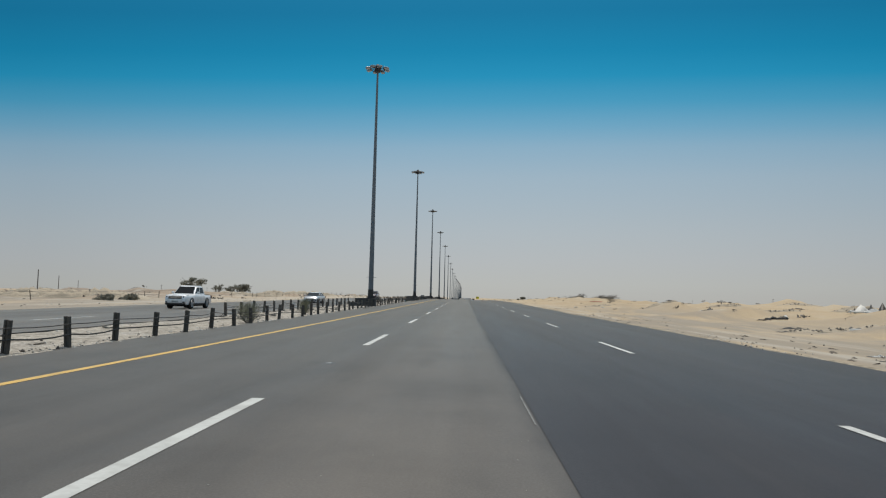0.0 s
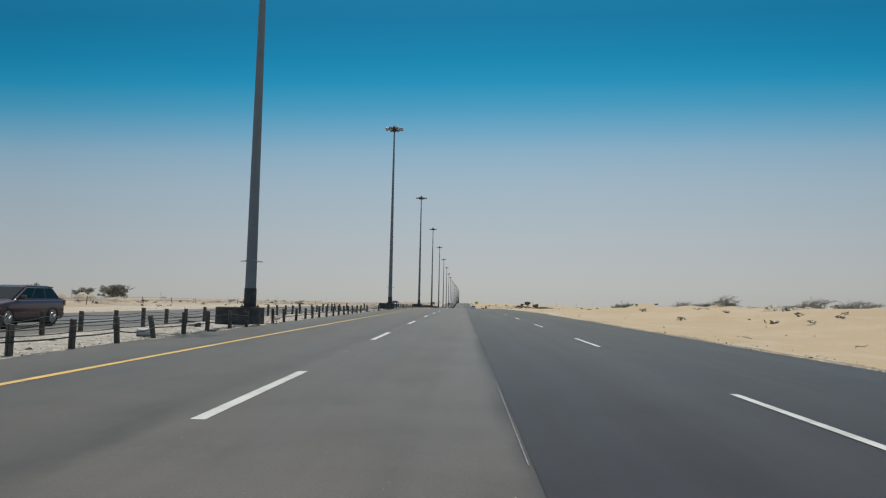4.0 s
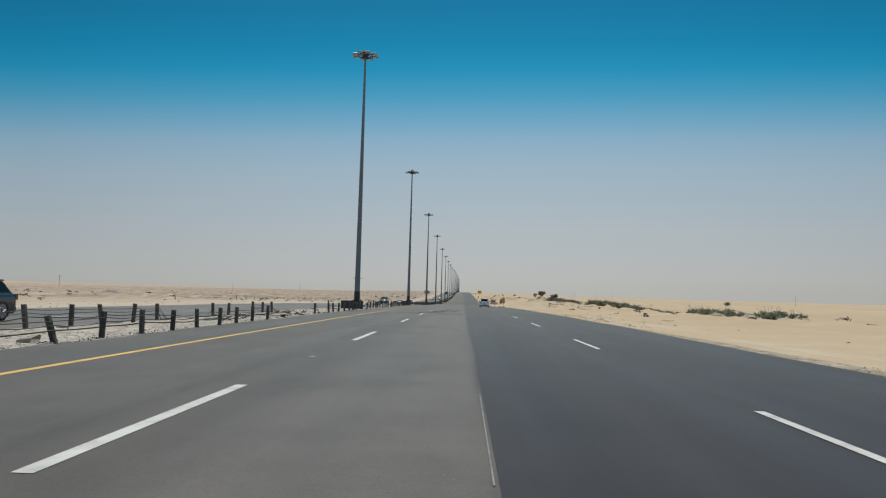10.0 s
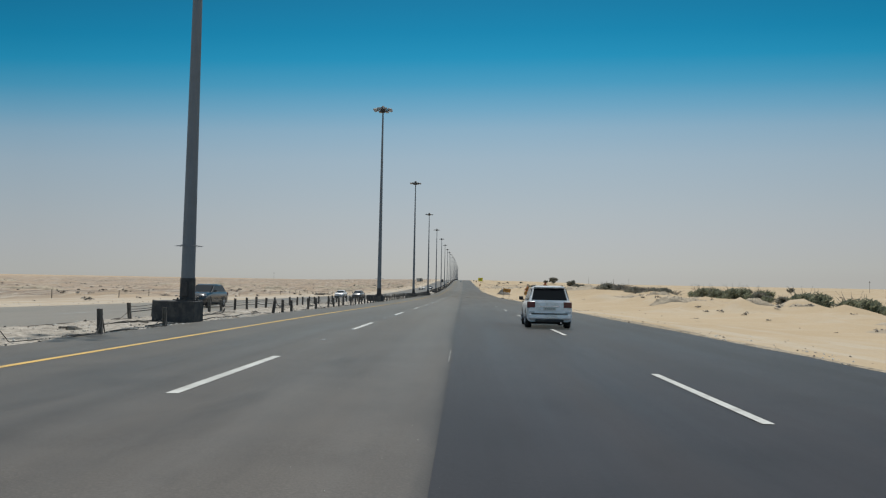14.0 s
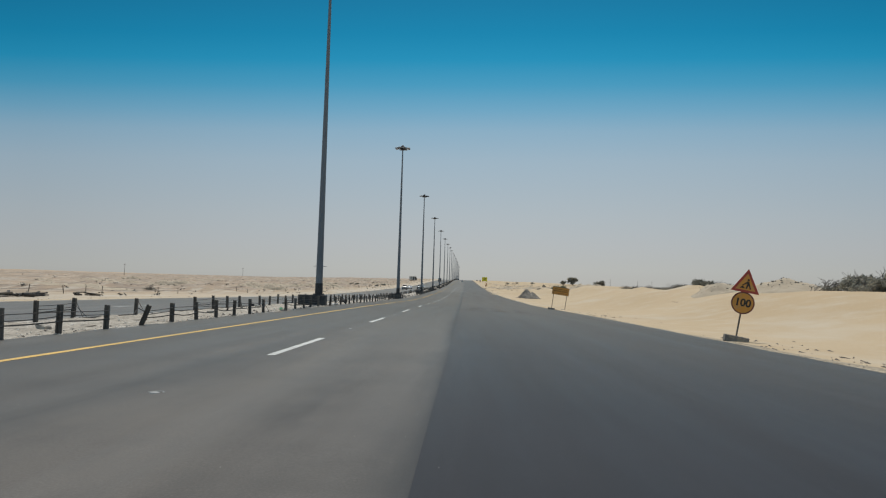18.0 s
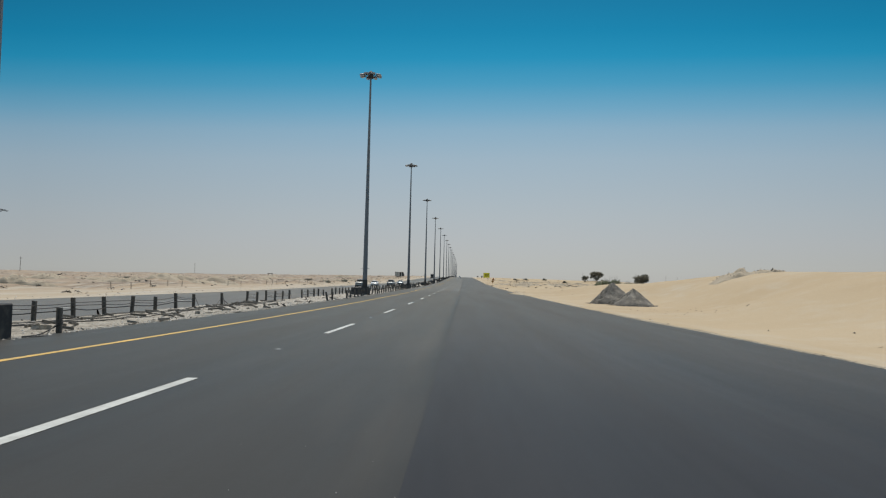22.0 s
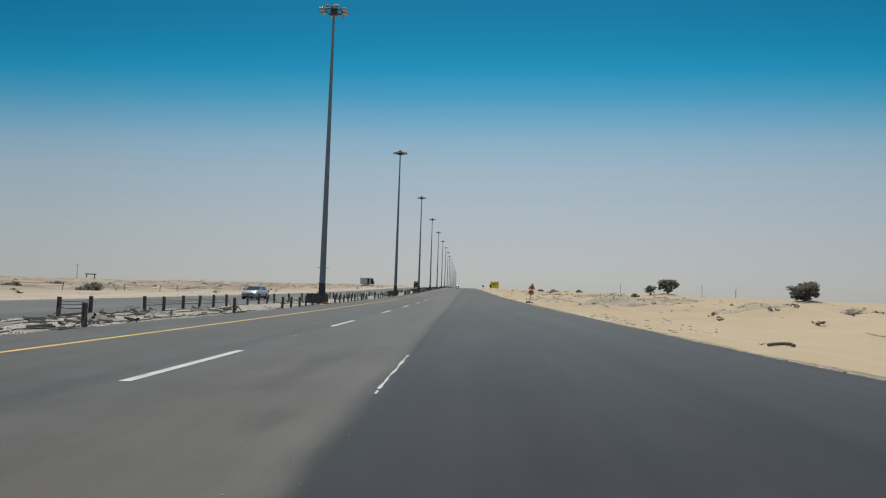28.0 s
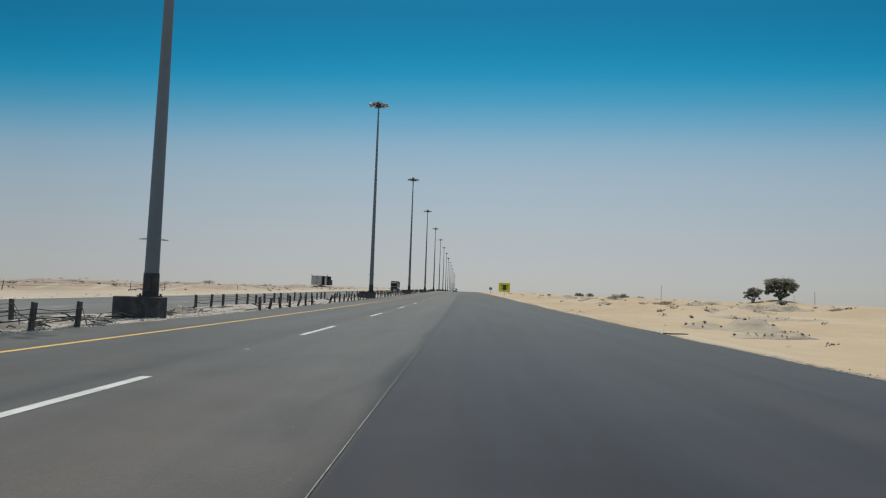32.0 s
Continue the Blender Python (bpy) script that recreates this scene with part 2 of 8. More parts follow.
        c = mix_node(nt, "MIX", spill.outputs[0], c, seam)
    else:
        # windscreen glare and vignette painted in: lighter beside the seam, darker outwards
        sx = nt.nodes.new("ShaderNodeSeparateXYZ")
        nt.links.new(co, sx.inputs[0])
        pm = nt.nodes.new("ShaderNodeMapRange")
        pm.inputs["From Min"].default_value, pm.inputs["From Max"].default_value = (SEAM, 13.0) if newer else (OPP_IN, OPP_OUT)
        nt.links.new(sx.outputs["X"], pm.inputs["Value"])
        prof = ramp_node(nt, [(0.0, (1.12, 1.12, 1.11)), (0.14, (1.04,) * 3), (0.22, (1.12, 1.11, 1.10)), (0.34, (1.0,) * 3), (0.42, (1.06,) * 3), (0.60, (0.92,) * 3), (1.0, (0.88,) * 3)])
        nt.links.new(pm.outputs[0], prof.inputs[0])
        c = mix_node(nt, "MULTIPLY", 1.0, c, prof.outputs[0])
    if newer:
        sy = nt.nodes.new("ShaderNodeSeparateXYZ")
        nt.links.new(co, sy.inputs[0])
        for lo_, hi_, amount in ((540.0, 600.0, 0.86) if seam else (495.0, 550.0, 0.86), (800.0, 755.0, 1.0)):
            mr = nt.nodes.new("ShaderNodeMapRange")
            mr.interpolation_type = "SMOOTHSTEP"
            mr.inputs["From Min"].default_value, mr.inputs["From Max"].default_value = lo_, hi_
            mr.inputs["To Max"].default_value = amount
            nt.links.new(sy.outputs["Y"], mr.inputs["Value"])
            if amount < 1:
                first = mr.outputs[0]
        both = nt.nodes.new("ShaderNodeMath")
        both.operation = "MULTIPLY"
        nt.links.new(first, both.inputs[0])
        nt.links.new(mr.outputs[0], both.inputs[1])
        c = mix_node(nt, "MIX", both.outputs[0], c, newer)
        # the surface changes tone once more farther on
        bl = nt.nodes.new("ShaderNodeMapRange")
        bl.interpolation_type = "SMOOTHSTEP"
        bl.inputs["From Min"].default_value, bl.inputs["From Max"].default_value = 812.0, 862.0
        nt.links.new(sy.outputs["Y"], bl.inputs["Value"])
        c = mix_node(nt, "MULTIPLY", bl.outputs[0], c, (0.92, 0.905, 0.89) if seam else (1.05, 1.04, 1.03))
    if not seam and not newer:
        # a stretch dusted over with blown sand
        sy = nt.nodes.new("ShaderNodeSeparateXYZ")
        nt.links.new(co, sy.inputs[0])
        ends = []
        for lo_, hi_ in ((404.0, 432.0), (525.0, 485.0)):
            mr = nt.nodes.new("ShaderNodeMapRange")
            mr.interpolation_type = "SMOOTHSTEP"
            mr.inputs["From Min"].default_value, mr.inputs["From Max"].default_value = lo_, hi_
            mr.inputs["To Max"].default_value = 0.65
            nt.links.new(sy.outputs["Y"], mr.inputs["Value"])
            ends.append(mr.outputs[0])
        both = nt.nodes.new("ShaderNodeMath")
        both.operation = "MULTIPLY"
        nt.links.new(ends[0], both.inputs[0])
        nt.links.new(ends[1], both.inputs[1])
        c = mix_node(nt, "MIX", both.outputs[0], c, dust)
    drift = noise_node(nt, co, 1.0, 5.0, 0.6, (0.30, 0.025, 1.0))
    g3 = ramp_node(nt, [(dust_low, (0, 0, 0)), (0.85, (0.30, 0.30, 0.30))])
    nt.links.new(drift.outputs["Fac"], g3.inputs[0])
    c = mix_node(nt, "MIX", g3.outputs[0], c, dust)
    nt.links.new(c, b.inputs["Base Color"])
    # polished wheel tracks and rougher, dusty blotches
    shine = noise_node(nt, co, 1.0, 5.0, 0.62, (0.55, 0.03, 1.0))
    sr = ramp_node(nt, [(0.30, (0.48,) * 3), (0.70, (0.64,) * 3)])
    nt.links.new(shine.outputs["Fac"], sr.inputs[0])
    nt.links.new(sr.outputs[0], b.inputs["Roughness"])
    b.inputs["Specular IOR Level"].default_value = 0.17
    # warm sheen brightens the road at grazing angles, standing in for distant haze
    b.inputs["Sheen Weight"].default_value, b.inputs["Sheen Roughness"].default_value = 0.55, 0.15
    b.inputs["Sheen Tint"].default_value = (1.0, 0.88, 0.74, 1)
    bn = nt.nodes.new("ShaderNodeBump")
    bn.inputs["Strength"].default_value, bn.inputs["Distance"].default_value = 0.25, 0.006
    nt.links.new(grit.outputs["Fac"], bn.inputs["Height"])
    nt.links.new(bn.outputs[0], b.inputs["Normal"])
    return m


def sand(name, low, high, pale, ripple=0.5, speck=0.0, scrub=None):
    """Wind-blown sand: broad tone, pale crust patches, ripples and grain."""
    m = bpy.data.materials.new(name)
    m.use_nodes = True
    nt = m.node_tree
    b = nt.nodes["Principled BSDF"]
    co = nt.nodes.new("ShaderNodeTexCoord").outputs["Object"]
    n1 = noise_node(nt, co, 0.03, 6.0, 0.55)
    r1 = ramp_node(nt, [(0.33, low), (0.66, high)])
    nt.links.new(n1.outputs["Fac"], r1.inputs[0])
    n2 = noise_node(nt, co, 0.35, 6.0, 0.65)
    mk = ramp_node(nt, [(0.5, (0, 0, 0)), (0.72, (0.6, 0.6, 0.6))])
    nt.links.new(n2.outputs["Fac"], mk.inputs[0])
    c = mix_node(nt, "MIX", mk.outputs[0], r1.outputs[0], pale)
    n3 = noise_node(nt, co, 14.0, 4.0, 0.7)
    if speck:
        # broken stone of several sizes
        for size, deep in ((2.2, 0.30), (6.0, 0.35)):
            sn = noise_node(nt, co, size, 5.0, 0.75)
            sg = ramp_node(nt, [(0.34, (1 - deep - speck,) * 3), (0.56, (1.0, 1.0, 1.0)), (0.70, (1.12, 1.12, 1.12))])
            nt.links.new(sn.outputs["Fac"], sg.inputs[0])
            c = mix_node(nt, "MULTIPLY", 0.8, c, sg.outputs[0])
    g3 = ramp_node(nt, [(0.3, (0.86 - speck,) * 3), (0.6, (1.0, 1.0, 1.0))])
    nt.links.new(n3.outputs["Fac"], g3.inputs[0])
    c = mix_node(nt, "MULTIPLY", 1.0, c, g3.outputs[0])
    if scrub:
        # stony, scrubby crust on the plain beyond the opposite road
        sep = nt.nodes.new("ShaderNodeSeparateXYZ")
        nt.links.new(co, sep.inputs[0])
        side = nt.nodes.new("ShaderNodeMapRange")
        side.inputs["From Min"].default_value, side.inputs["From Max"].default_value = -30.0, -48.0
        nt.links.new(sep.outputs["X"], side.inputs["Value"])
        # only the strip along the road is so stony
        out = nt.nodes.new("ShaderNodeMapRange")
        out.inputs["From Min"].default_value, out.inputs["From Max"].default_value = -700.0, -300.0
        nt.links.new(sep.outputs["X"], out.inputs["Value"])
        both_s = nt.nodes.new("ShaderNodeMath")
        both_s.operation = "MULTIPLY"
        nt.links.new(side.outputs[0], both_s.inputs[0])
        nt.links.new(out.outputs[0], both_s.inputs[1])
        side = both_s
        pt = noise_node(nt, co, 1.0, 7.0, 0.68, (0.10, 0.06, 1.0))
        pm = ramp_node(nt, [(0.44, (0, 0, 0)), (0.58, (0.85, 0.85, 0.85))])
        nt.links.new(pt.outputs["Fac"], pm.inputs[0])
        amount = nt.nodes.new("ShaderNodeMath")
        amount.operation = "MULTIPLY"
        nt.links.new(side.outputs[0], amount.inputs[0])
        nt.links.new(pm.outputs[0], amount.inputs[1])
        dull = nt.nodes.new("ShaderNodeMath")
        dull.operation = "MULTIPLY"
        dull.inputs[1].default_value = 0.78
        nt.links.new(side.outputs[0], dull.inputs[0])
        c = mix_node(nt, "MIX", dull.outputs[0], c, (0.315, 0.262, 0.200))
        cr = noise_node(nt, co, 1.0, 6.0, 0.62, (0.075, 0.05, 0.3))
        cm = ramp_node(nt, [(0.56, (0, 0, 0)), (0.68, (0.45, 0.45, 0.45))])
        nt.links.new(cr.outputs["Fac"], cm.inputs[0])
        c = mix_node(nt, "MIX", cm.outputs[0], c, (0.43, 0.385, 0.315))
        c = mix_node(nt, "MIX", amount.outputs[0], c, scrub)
        # pale gravel strip beside the opposite road
        gs = nt.nodes.new("ShaderNodeMapRange")
        gs.inputs["From Min"].default_value, gs.inputs["From Max"].default_value = -41.0, -33.0
        nt.links.new(sep.outputs["X"], gs.inputs["Value"])
        ge = nt.nodes.new("ShaderNodeMath")
        ge.operation = "LESS_THAN"
        ge.inputs[1].default_value = -15.0
        nt.links.new(sep.outputs["X"], ge.inputs[0])
        gm = nt.nodes.new("ShaderNodeMath")
        gm.operation = "MULTIPLY"
        nt.links.new(gs.outputs[0], gm.inputs[0])
        nt.links.new(ge.outputs[0], gm.inputs[1])
        gn = noise_node(nt, co, 1.0, 5.0, 0.6, (0.25, 0.03, 0.3))
        gr_ = ramp_node(nt, [(0.36, (0.25, 0.25, 0.25)), (0.62, (0.9, 0.9, 0.9))])
        nt.links.new(gn.outputs["Fac"], gr_.inputs[0])
        gx = nt.nodes.new("ShaderNodeMath")
        gx.operation = "MULTIPLY"
        nt.links.new(gm.outputs[0], gx.inputs[0])
        nt.links.new(gr_.outputs[0], gx.inputs[1])
        c = mix_node(nt, "MIX", gx.outputs[0], c, (0.40, 0.355, 0.295))
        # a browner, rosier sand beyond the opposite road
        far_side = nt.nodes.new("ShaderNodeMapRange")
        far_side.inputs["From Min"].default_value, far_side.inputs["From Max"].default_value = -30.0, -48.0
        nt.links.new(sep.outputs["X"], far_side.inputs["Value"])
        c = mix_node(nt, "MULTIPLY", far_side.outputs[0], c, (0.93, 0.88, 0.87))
        # trodden, dirty ground at the start of the road's right side
        dy = nt.nodes.new("ShaderNodeMapRange")
        dy.inputs["From Min"].default_value, dy.inputs["From Max"].default_value = 130.0, 60.0
        nt.links.new(sep.outputs["Y"], dy.inputs["Value"])
        dn = noise_node(nt, co, 1.0, 6.0, 0.65, (0.45, 0.05, 0.3))
        dm = ramp_node(nt, [(0.36, (0, 0, 0)), (0.52, (0.85, 0.85, 0.85))])
        nt.links.new(dn.outputs["Fac"], dm.inputs[0])
        dx = nt.nodes.new("ShaderNodeMapRange")
        dx.inputs["From Min"].default_value, dx.inputs["From Max"].default_value = 27.0, 17.0
        nt.links.new(sep.outputs["X"], dx.inputs["Value"])
        dxy = nt.nodes.new("ShaderNodeMath")
        dxy.operation = "MULTIPLY"
        nt.links.new(dx.outputs[0], dxy.inputs[0])
        nt.links.new(dy.outputs[0], dxy.inputs[1])
        da = nt.nodes.new("ShaderNodeMath")
        da.operation = "MULTIPLY"
        nt.links.new(dxy.outputs[0], da.inputs[0])
        nt.links.new(dm.outputs[0], da.inputs[1])
        c = mix_node(nt, "MIX", da.outputs[0], c, (0.25, 0.22, 0.18))
        # crusted, tracked strip beside the asphalt
        near = nt.nodes.new("ShaderNodeMapRange")
        near.inputs["From Min"].default_value, near.inputs["From Max"].default_value = 16.5, 12.0
        nt.links.new(sep.outputs["X"], near.inputs["Value"])
        tr = noise_node(nt, co, 1.0, 5.0, 0.65, (0.9, 0.05, 1.0))
        tm = ramp_node(nt, [(0.50, (0, 0, 0)), (0.60, (0.5, 0.5, 0.5))])
        nt.links.new(tr.outputs["Fac"], tm.inputs[0])
        ta = nt.nodes.new("ShaderNodeMath")
        ta.operation = "MULTIPLY"
        nt.links.new(near.outputs[0], ta.inputs[0])
        nt.links.new(tm.outputs[0], ta.inputs[1])
        c = mix_node(nt, "MIX", ta.outputs[0], c, (0.44, 0.405, 0.345))
    nt.links.new(c, b.inputs["Base Color"])
    b.inputs["Roughness"].default_value, b.inputs["Specular IOR Level"].default_value = 0.95, 0.1
    wv = noise_node(nt, co, 1.0, 4.0, 0.6, (1.6, 4.5, 1.0))
    hs = mix_node(nt, "ADD", 0.5, wv.outputs["Fac"], n3.outputs["Fac"])
    bn = nt.nodes.new("ShaderNodeBump")
    bn.inputs["Strength"].default_value, bn.inputs["Distance"].default_value = ripple, 0.06
    nt.links.new(hs, bn.inputs["Height"])
    nt.links.new(bn.outputs[0], b.inputs["Normal"])
    return m


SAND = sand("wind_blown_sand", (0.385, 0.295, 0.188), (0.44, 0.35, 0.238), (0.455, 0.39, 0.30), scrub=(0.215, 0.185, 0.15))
GRAVEL = sand("pale_median_gravel", (0.45, 0.405, 0.34), (0.54, 0.49, 0.42), (0.63, 0.59, 0.54), 1.0, 0.26)
VERGE = sand("stony_sand_of_the_verge", (0.38, 0.32, 0.235), (0.45, 0.385, 0.29), (0.52, 0.47, 0.39), 0.9, 0.25)
OLD_ASPHALT = asphalt("worn_grey_asphalt", (0.095, 0.085, 0.075), (0.124, 0.112, 0.099), (0.20, 0.172, 0.138), 0.60, 1.35, (0.034, 0.032, 0.031), (0.027, 0.0245, 0.022))
NEW_ASPHALT = asphalt("fresh_dark_asphalt", (0.0270, 0.0252, 0.0285), (0.0360, 0.0337, 0.0375), (0.080, 0.073, 0.070), 0.50, 1.25, None, (0.0148, 0.0136, 0.0158))
FAR_ASPHALT = asphalt("grey_asphalt_of_the_other_road", (0.085, 0.077, 0.072), (0.130, 0.118, 0.110), (0.34, 0.29, 0.225), 0.46, 1.3, None)
YELLOW_LINE = material("yellow_road_paint", (0.58, 0.37, 0.10), 0.8, var=0.12, big=0.8, fine=22, dirt=(0.40, 0.28, 0.11))
WHITE_LINE = material("white_road_paint", (0.47, 0.475, 0.45), 0.8, var=0.12, big=0.9, fine=22, dirt=(0.34, 0.335, 0.315))
OLD_LINE = material("worn_white_road_paint", (0.22, 0.22, 0.21), 0.85, var=0.3, big=2.5, fine=22, dirt=(0.09, 0.09, 0.09))
MAST_STEEL = material("dull_galvanised_steel", (0.158, 0.178, 0.198), 0.65, 0.1, var=0.10, big=0.35, fine=9, bump=0.03, dirt=(0.130, 0.148, 0.165))
BLACK_STEEL = material("black_painted_steel", (0.030, 0.030, 0.032), 0.6, 0.1, dirt=(0.06, 0.055, 0.05))
LAMP_GREY = material("grey_lamp_housing", (0.30, 0.31, 0.32), 0.5, 0.3)
LAMP_GLASS = material("lamp_glass", (0.50, 0.53, 0.55), 0.15, 0.0, var=0.05)
BITUMEN = material("bitumen_coated_concrete", (0.034, 0.035, 0.038), 0.75, var=0.35, big=1.2, fine=14, dirt=(0.075, 0.07, 0.062))
POST_STEEL = material("dark_rusted_post_steel", (0.135, 0.122, 0.105), 0.85, 0.1, var=0.3, big=3, fine=30, dirt=(0.085, 0.070, 0.056), vary=0.4)
DUSTY_POST = material("dust_covered_post_steel", (0.27, 0.245, 0.21), 0.9, 0.0, var=0.3, big=3, fine=30, dirt=(0.14, 0.12, 0.10), vary=0.5)
ROPE = material("black_steel_rope", (0.060, 0.056, 0.052), 0.7, 0.3, var=0.3)

# ---- shapes ----


def part(name, bm, mat, parent=None, label="", smooth=False):
    me = bpy.data.meshes.new(name)
    bm.normal_update()
    bm.to_mesh(me)
    bm.free()
    if smooth:
        me.shade_smooth()
    me.materials.append(mat)
    ob = new(name, me)
    if parent is not None:
        ob.parent = parent
    if label:
        ob["label"] = label
    return ob


def sheet(name, verts, faces, mat, parent=None, smooth=True):
    me = bpy.data.meshes.new(name)
    me.from_pydata(verts, [], faces)
    me.update()
    if smooth:
        me.shade_smooth()
    me.materials.append(mat)
    ob = new(name, me)
    if parent is not None:
        ob.parent = parent
    return ob


def thing(name, m, label, category, group="", kind=""):
    ob = new(name)
    ob.matrix_world = m
    return tagged(ob, label, category, group, kind)


def box(bm, x0, x1, y0, y1, z0, z1, bevel=0.0, m=None):
    r = bmesh.ops.create_cube(bm, size=1.0)
    vs = r["verts"]
    t = Matrix.Translation(((x0 + x1) / 2, (y0 + y1) / 2, (z0 + z1) / 2)) @ Matrix.Diagonal((x1 - x0, y1 - y0, z1 - z0, 1))
    bmesh.ops.transform(bm, matrix=t, verts=vs)
    if bevel:
        es = list({e for v in vs for e in v.link_edges})
        out = bmesh.ops.bevel(bm, geom=es, offset=bevel, segments=1, affect="EDGES")
        vs = list({v for f in out["faces"] for v in f.verts} | {v for v in vs if v.is_valid})
    if m is not None:
        bmesh.ops.transform(bm, matrix=m, verts=vs)
    return vs


def rod(bm, a, b, ra, rb=None, n=8, caps=True):
    """A round or tapered bar from a to b."""
    a, b = Vector(a), Vector(b)
    d = b - a
    r = bmesh.ops.create_cone(bm, cap_ends=caps, segments=n, radius1=ra, radius2=ra if rb is None else rb, depth=d.length)
    m = Matrix.Translation((a + b) / 2) @ d.to_track_quat("Z", "Y").to_matrix().to_4x4()
    bmesh.ops.transform(bm, matrix=m, verts=r["verts"])
    return r["verts"]


def tube(points, r, n=4):
    """Vertices and faces of a thin rope along points."""
    vs, fs = [], []
    for i, p in enumerate(points):
        for k in range(n):
            a = 2 * math.pi * k / n
            vs.append((p[0] + r * math.cos(a), p[1], p[2] + r * math.sin(a)))
        if i:
            for k in range(n):
                j = (i - 1) * n
                fs.append((j + k, j + (k + 1) % n, j + n + (k + 1) % n, j + n + k))
    return vs, fs


# ---- the lie of the land ----
GRADE_FIRST, GRADE_STEP = -61.2, 71.665
GRADE = [-0.61, -0.51, 0.0, 0.58, 0.91, 0.81, 0.36, -0.45, -1.58, -2.47, -3.42, -3.62, -3.43, -3.15, -2.62, -1.76, -0.68, 0.31, 1.22,
         2.11, 2.9, 3.5, 3.9, 4.1, 4.2, 4.2, 4.2, 4.2]


def grade(y):
    """Height of the carriageway at y."""
    u = min(max((y - GRADE_FIRST) / GRADE_STEP, 0.0), len(GRADE) - 1.001)
    i = int(u)
    w = u - i
    a, b, c, d = (GRADE[min(max(j, 0), len(GRADE) - 1)] for j in (i - 1, i, i + 1, i + 2))
    return b + 0.5 * w * (c - a + w * (2 * a - 5 * b + 4 * c - d + w * (3 * (b - c) + d - a)))


# how steeply the fresh lanes fall away to the right
FALL = [(-100, 0.0), (440, 0.0), (510, 0.010), (557, 0.030), (640, 0.030), (760, 0.012), (830, 0.003), (880, 0.010), (920, 0.017), (1000, 0.008), (1200, 0.0)]


def road_z(x, y):
    """Height of the paved surface."""
    return grade(y) - along(FALL, y) * max(0.0, x - SEAM)


def wob(x, y, s, seed=0.0):
    return noise.noise((x * s, y * s, seed))


def fbm(x, y, s, seed=0.0, octaves=4):
    return noise.fractal((x * s, y * s, seed), 1.0, 2.1, octaves)


def ease(a, b, v):
    t = min(max((v - a) / (b - a), 0.0), 1.0)
    return t * t * (3 - 2 * t)


def right_edge(y):
    """Where the drifted sand laps over the asphalt."""
    flat = 10.55 + 0.75 * ease(440, 530, y) + 0.32 * wob(0.0, y, 0.05, 3.1) + 0.14 * wob(0.0, y, 0.33, 8.4) - 1.9 * math.exp(-((y - 767) / 6) ** 2) - 0.5 * math.exp(-((y - 777) / 4) ** 2)
    lane, s = flat - 1.6, along(FALL, y) / 1.6
    return 1.6 + lane * (1 + 0.6 * s) / (1 - lane * s)


def along(table, y):
    """A value given at points along the road, eased between them."""
    for (a, u), (b, v) in zip(table, table[1:]):
        if y < b:
            return u + (v - u) * ease(a, b, y)
    return table[-1][1]


BANK = [(-100, 0.8), (60, 0.8), (140, 1.15), (212, 1.05), (250, 0.7), (300, 0.25), (370, 0.05), (460, -0.15), (490, 0.35), (540, 1.45), (597, 2.3), (654, 2.6), (715, 3.9), (767, 2.2), (830, 0.6), (890, 0.2), (1100, 0.35)]
PLAIN = [(-100, 0.5), (150, 0.5), (230, -0.5), (350, -1.0), (400, -1.8), (485, -1.6), (540, 1.4), (690, 2.2), (780, 0.8), (840, 0.0), (1100, 0.1), (1300, 0.0)]
hr = random.Random(31)
HUMMOCKS = {}


def hummock(x, y, h, r):
    for cell in range(int((y - 2.6 * r) // 12), int((y + 2.6 * r) // 12) + 1):
        HUMMOCKS.setdefault((x > 0, cell), []).append((x, y, h, r))


for a, b, n, near, wide in ((-20, 250, 150, 8, 34), (330, 485, 70, 10, 30), (505, 800, 60, 38, 40), (800, 1120, 190, 7, 60), (250, 330, 12, 28, 50)):
    for _ in range(n):
        y = hr.uniform(a, b)
        hummock(10.6 + near + wide * hr.random() ** 1.3, y, hr.uniform(0.15, 0.55) * (1.7 if hr.random() < 0.18 else 1.0), hr.uniform(1.3, 3.4))
for _ in range(260):
    hummock(-62 - 210 * hr.random() ** 1.2, hr.uniform(-20, 1500), hr.uniform(0.25, 0.8), hr.uniform(3.5, 9.0))
for _ in range(420):
    hummock(-40 - 95 * hr.random() ** 1.4, hr.uniform(-20, 1250), hr.uniform(0.2, 0.75), hr.uniform(1.6, 5.0))
hummock(-44.7, 1142.0, 0.9, 7.0)
hummock(90.1, 986.0, 1.3, 8.0)
hummock(91.0, 1112.0, 1.4, 9.0)
# low dunes beyond the opposite road
for x, y, h, r in ((-88, 640, 1.5, 16), (-104, 672, 1.1, 14), (-96, 520, 1.0, 12), (-120, 585, 1.3, 18), (-95, 983, 1.2, 6.5), (-101, 1028, 1.1, 7.0), (-84, 905, 0.9, 7), (-92, 1062, 1.0, 8), (-74, 1000, 0.7, 4.5), (-66, 1070, 0.9, 4.0), (-64, 1098, 1.0, 4.0),
                   (-70, 470, 0.8, 7), (-85, 440, 0.9, 8), (-62, 700, 0.6, 5), (-75, 760, 0.9, 8), (-58, 796, 0.7, 5), (-110, 860, 1.0, 10), (-70, 330, 0.7, 6), (-92, 322, 0.7, 8), (-60, 130, 0.5, 5)):
    hummock(x, y, h, r)
for x, y, h, r in ((36.5, 632.0, 0.9, 3.5), (33.0, 650.0, 0.7, 2.8)):
    hummock(x, y, h, r)
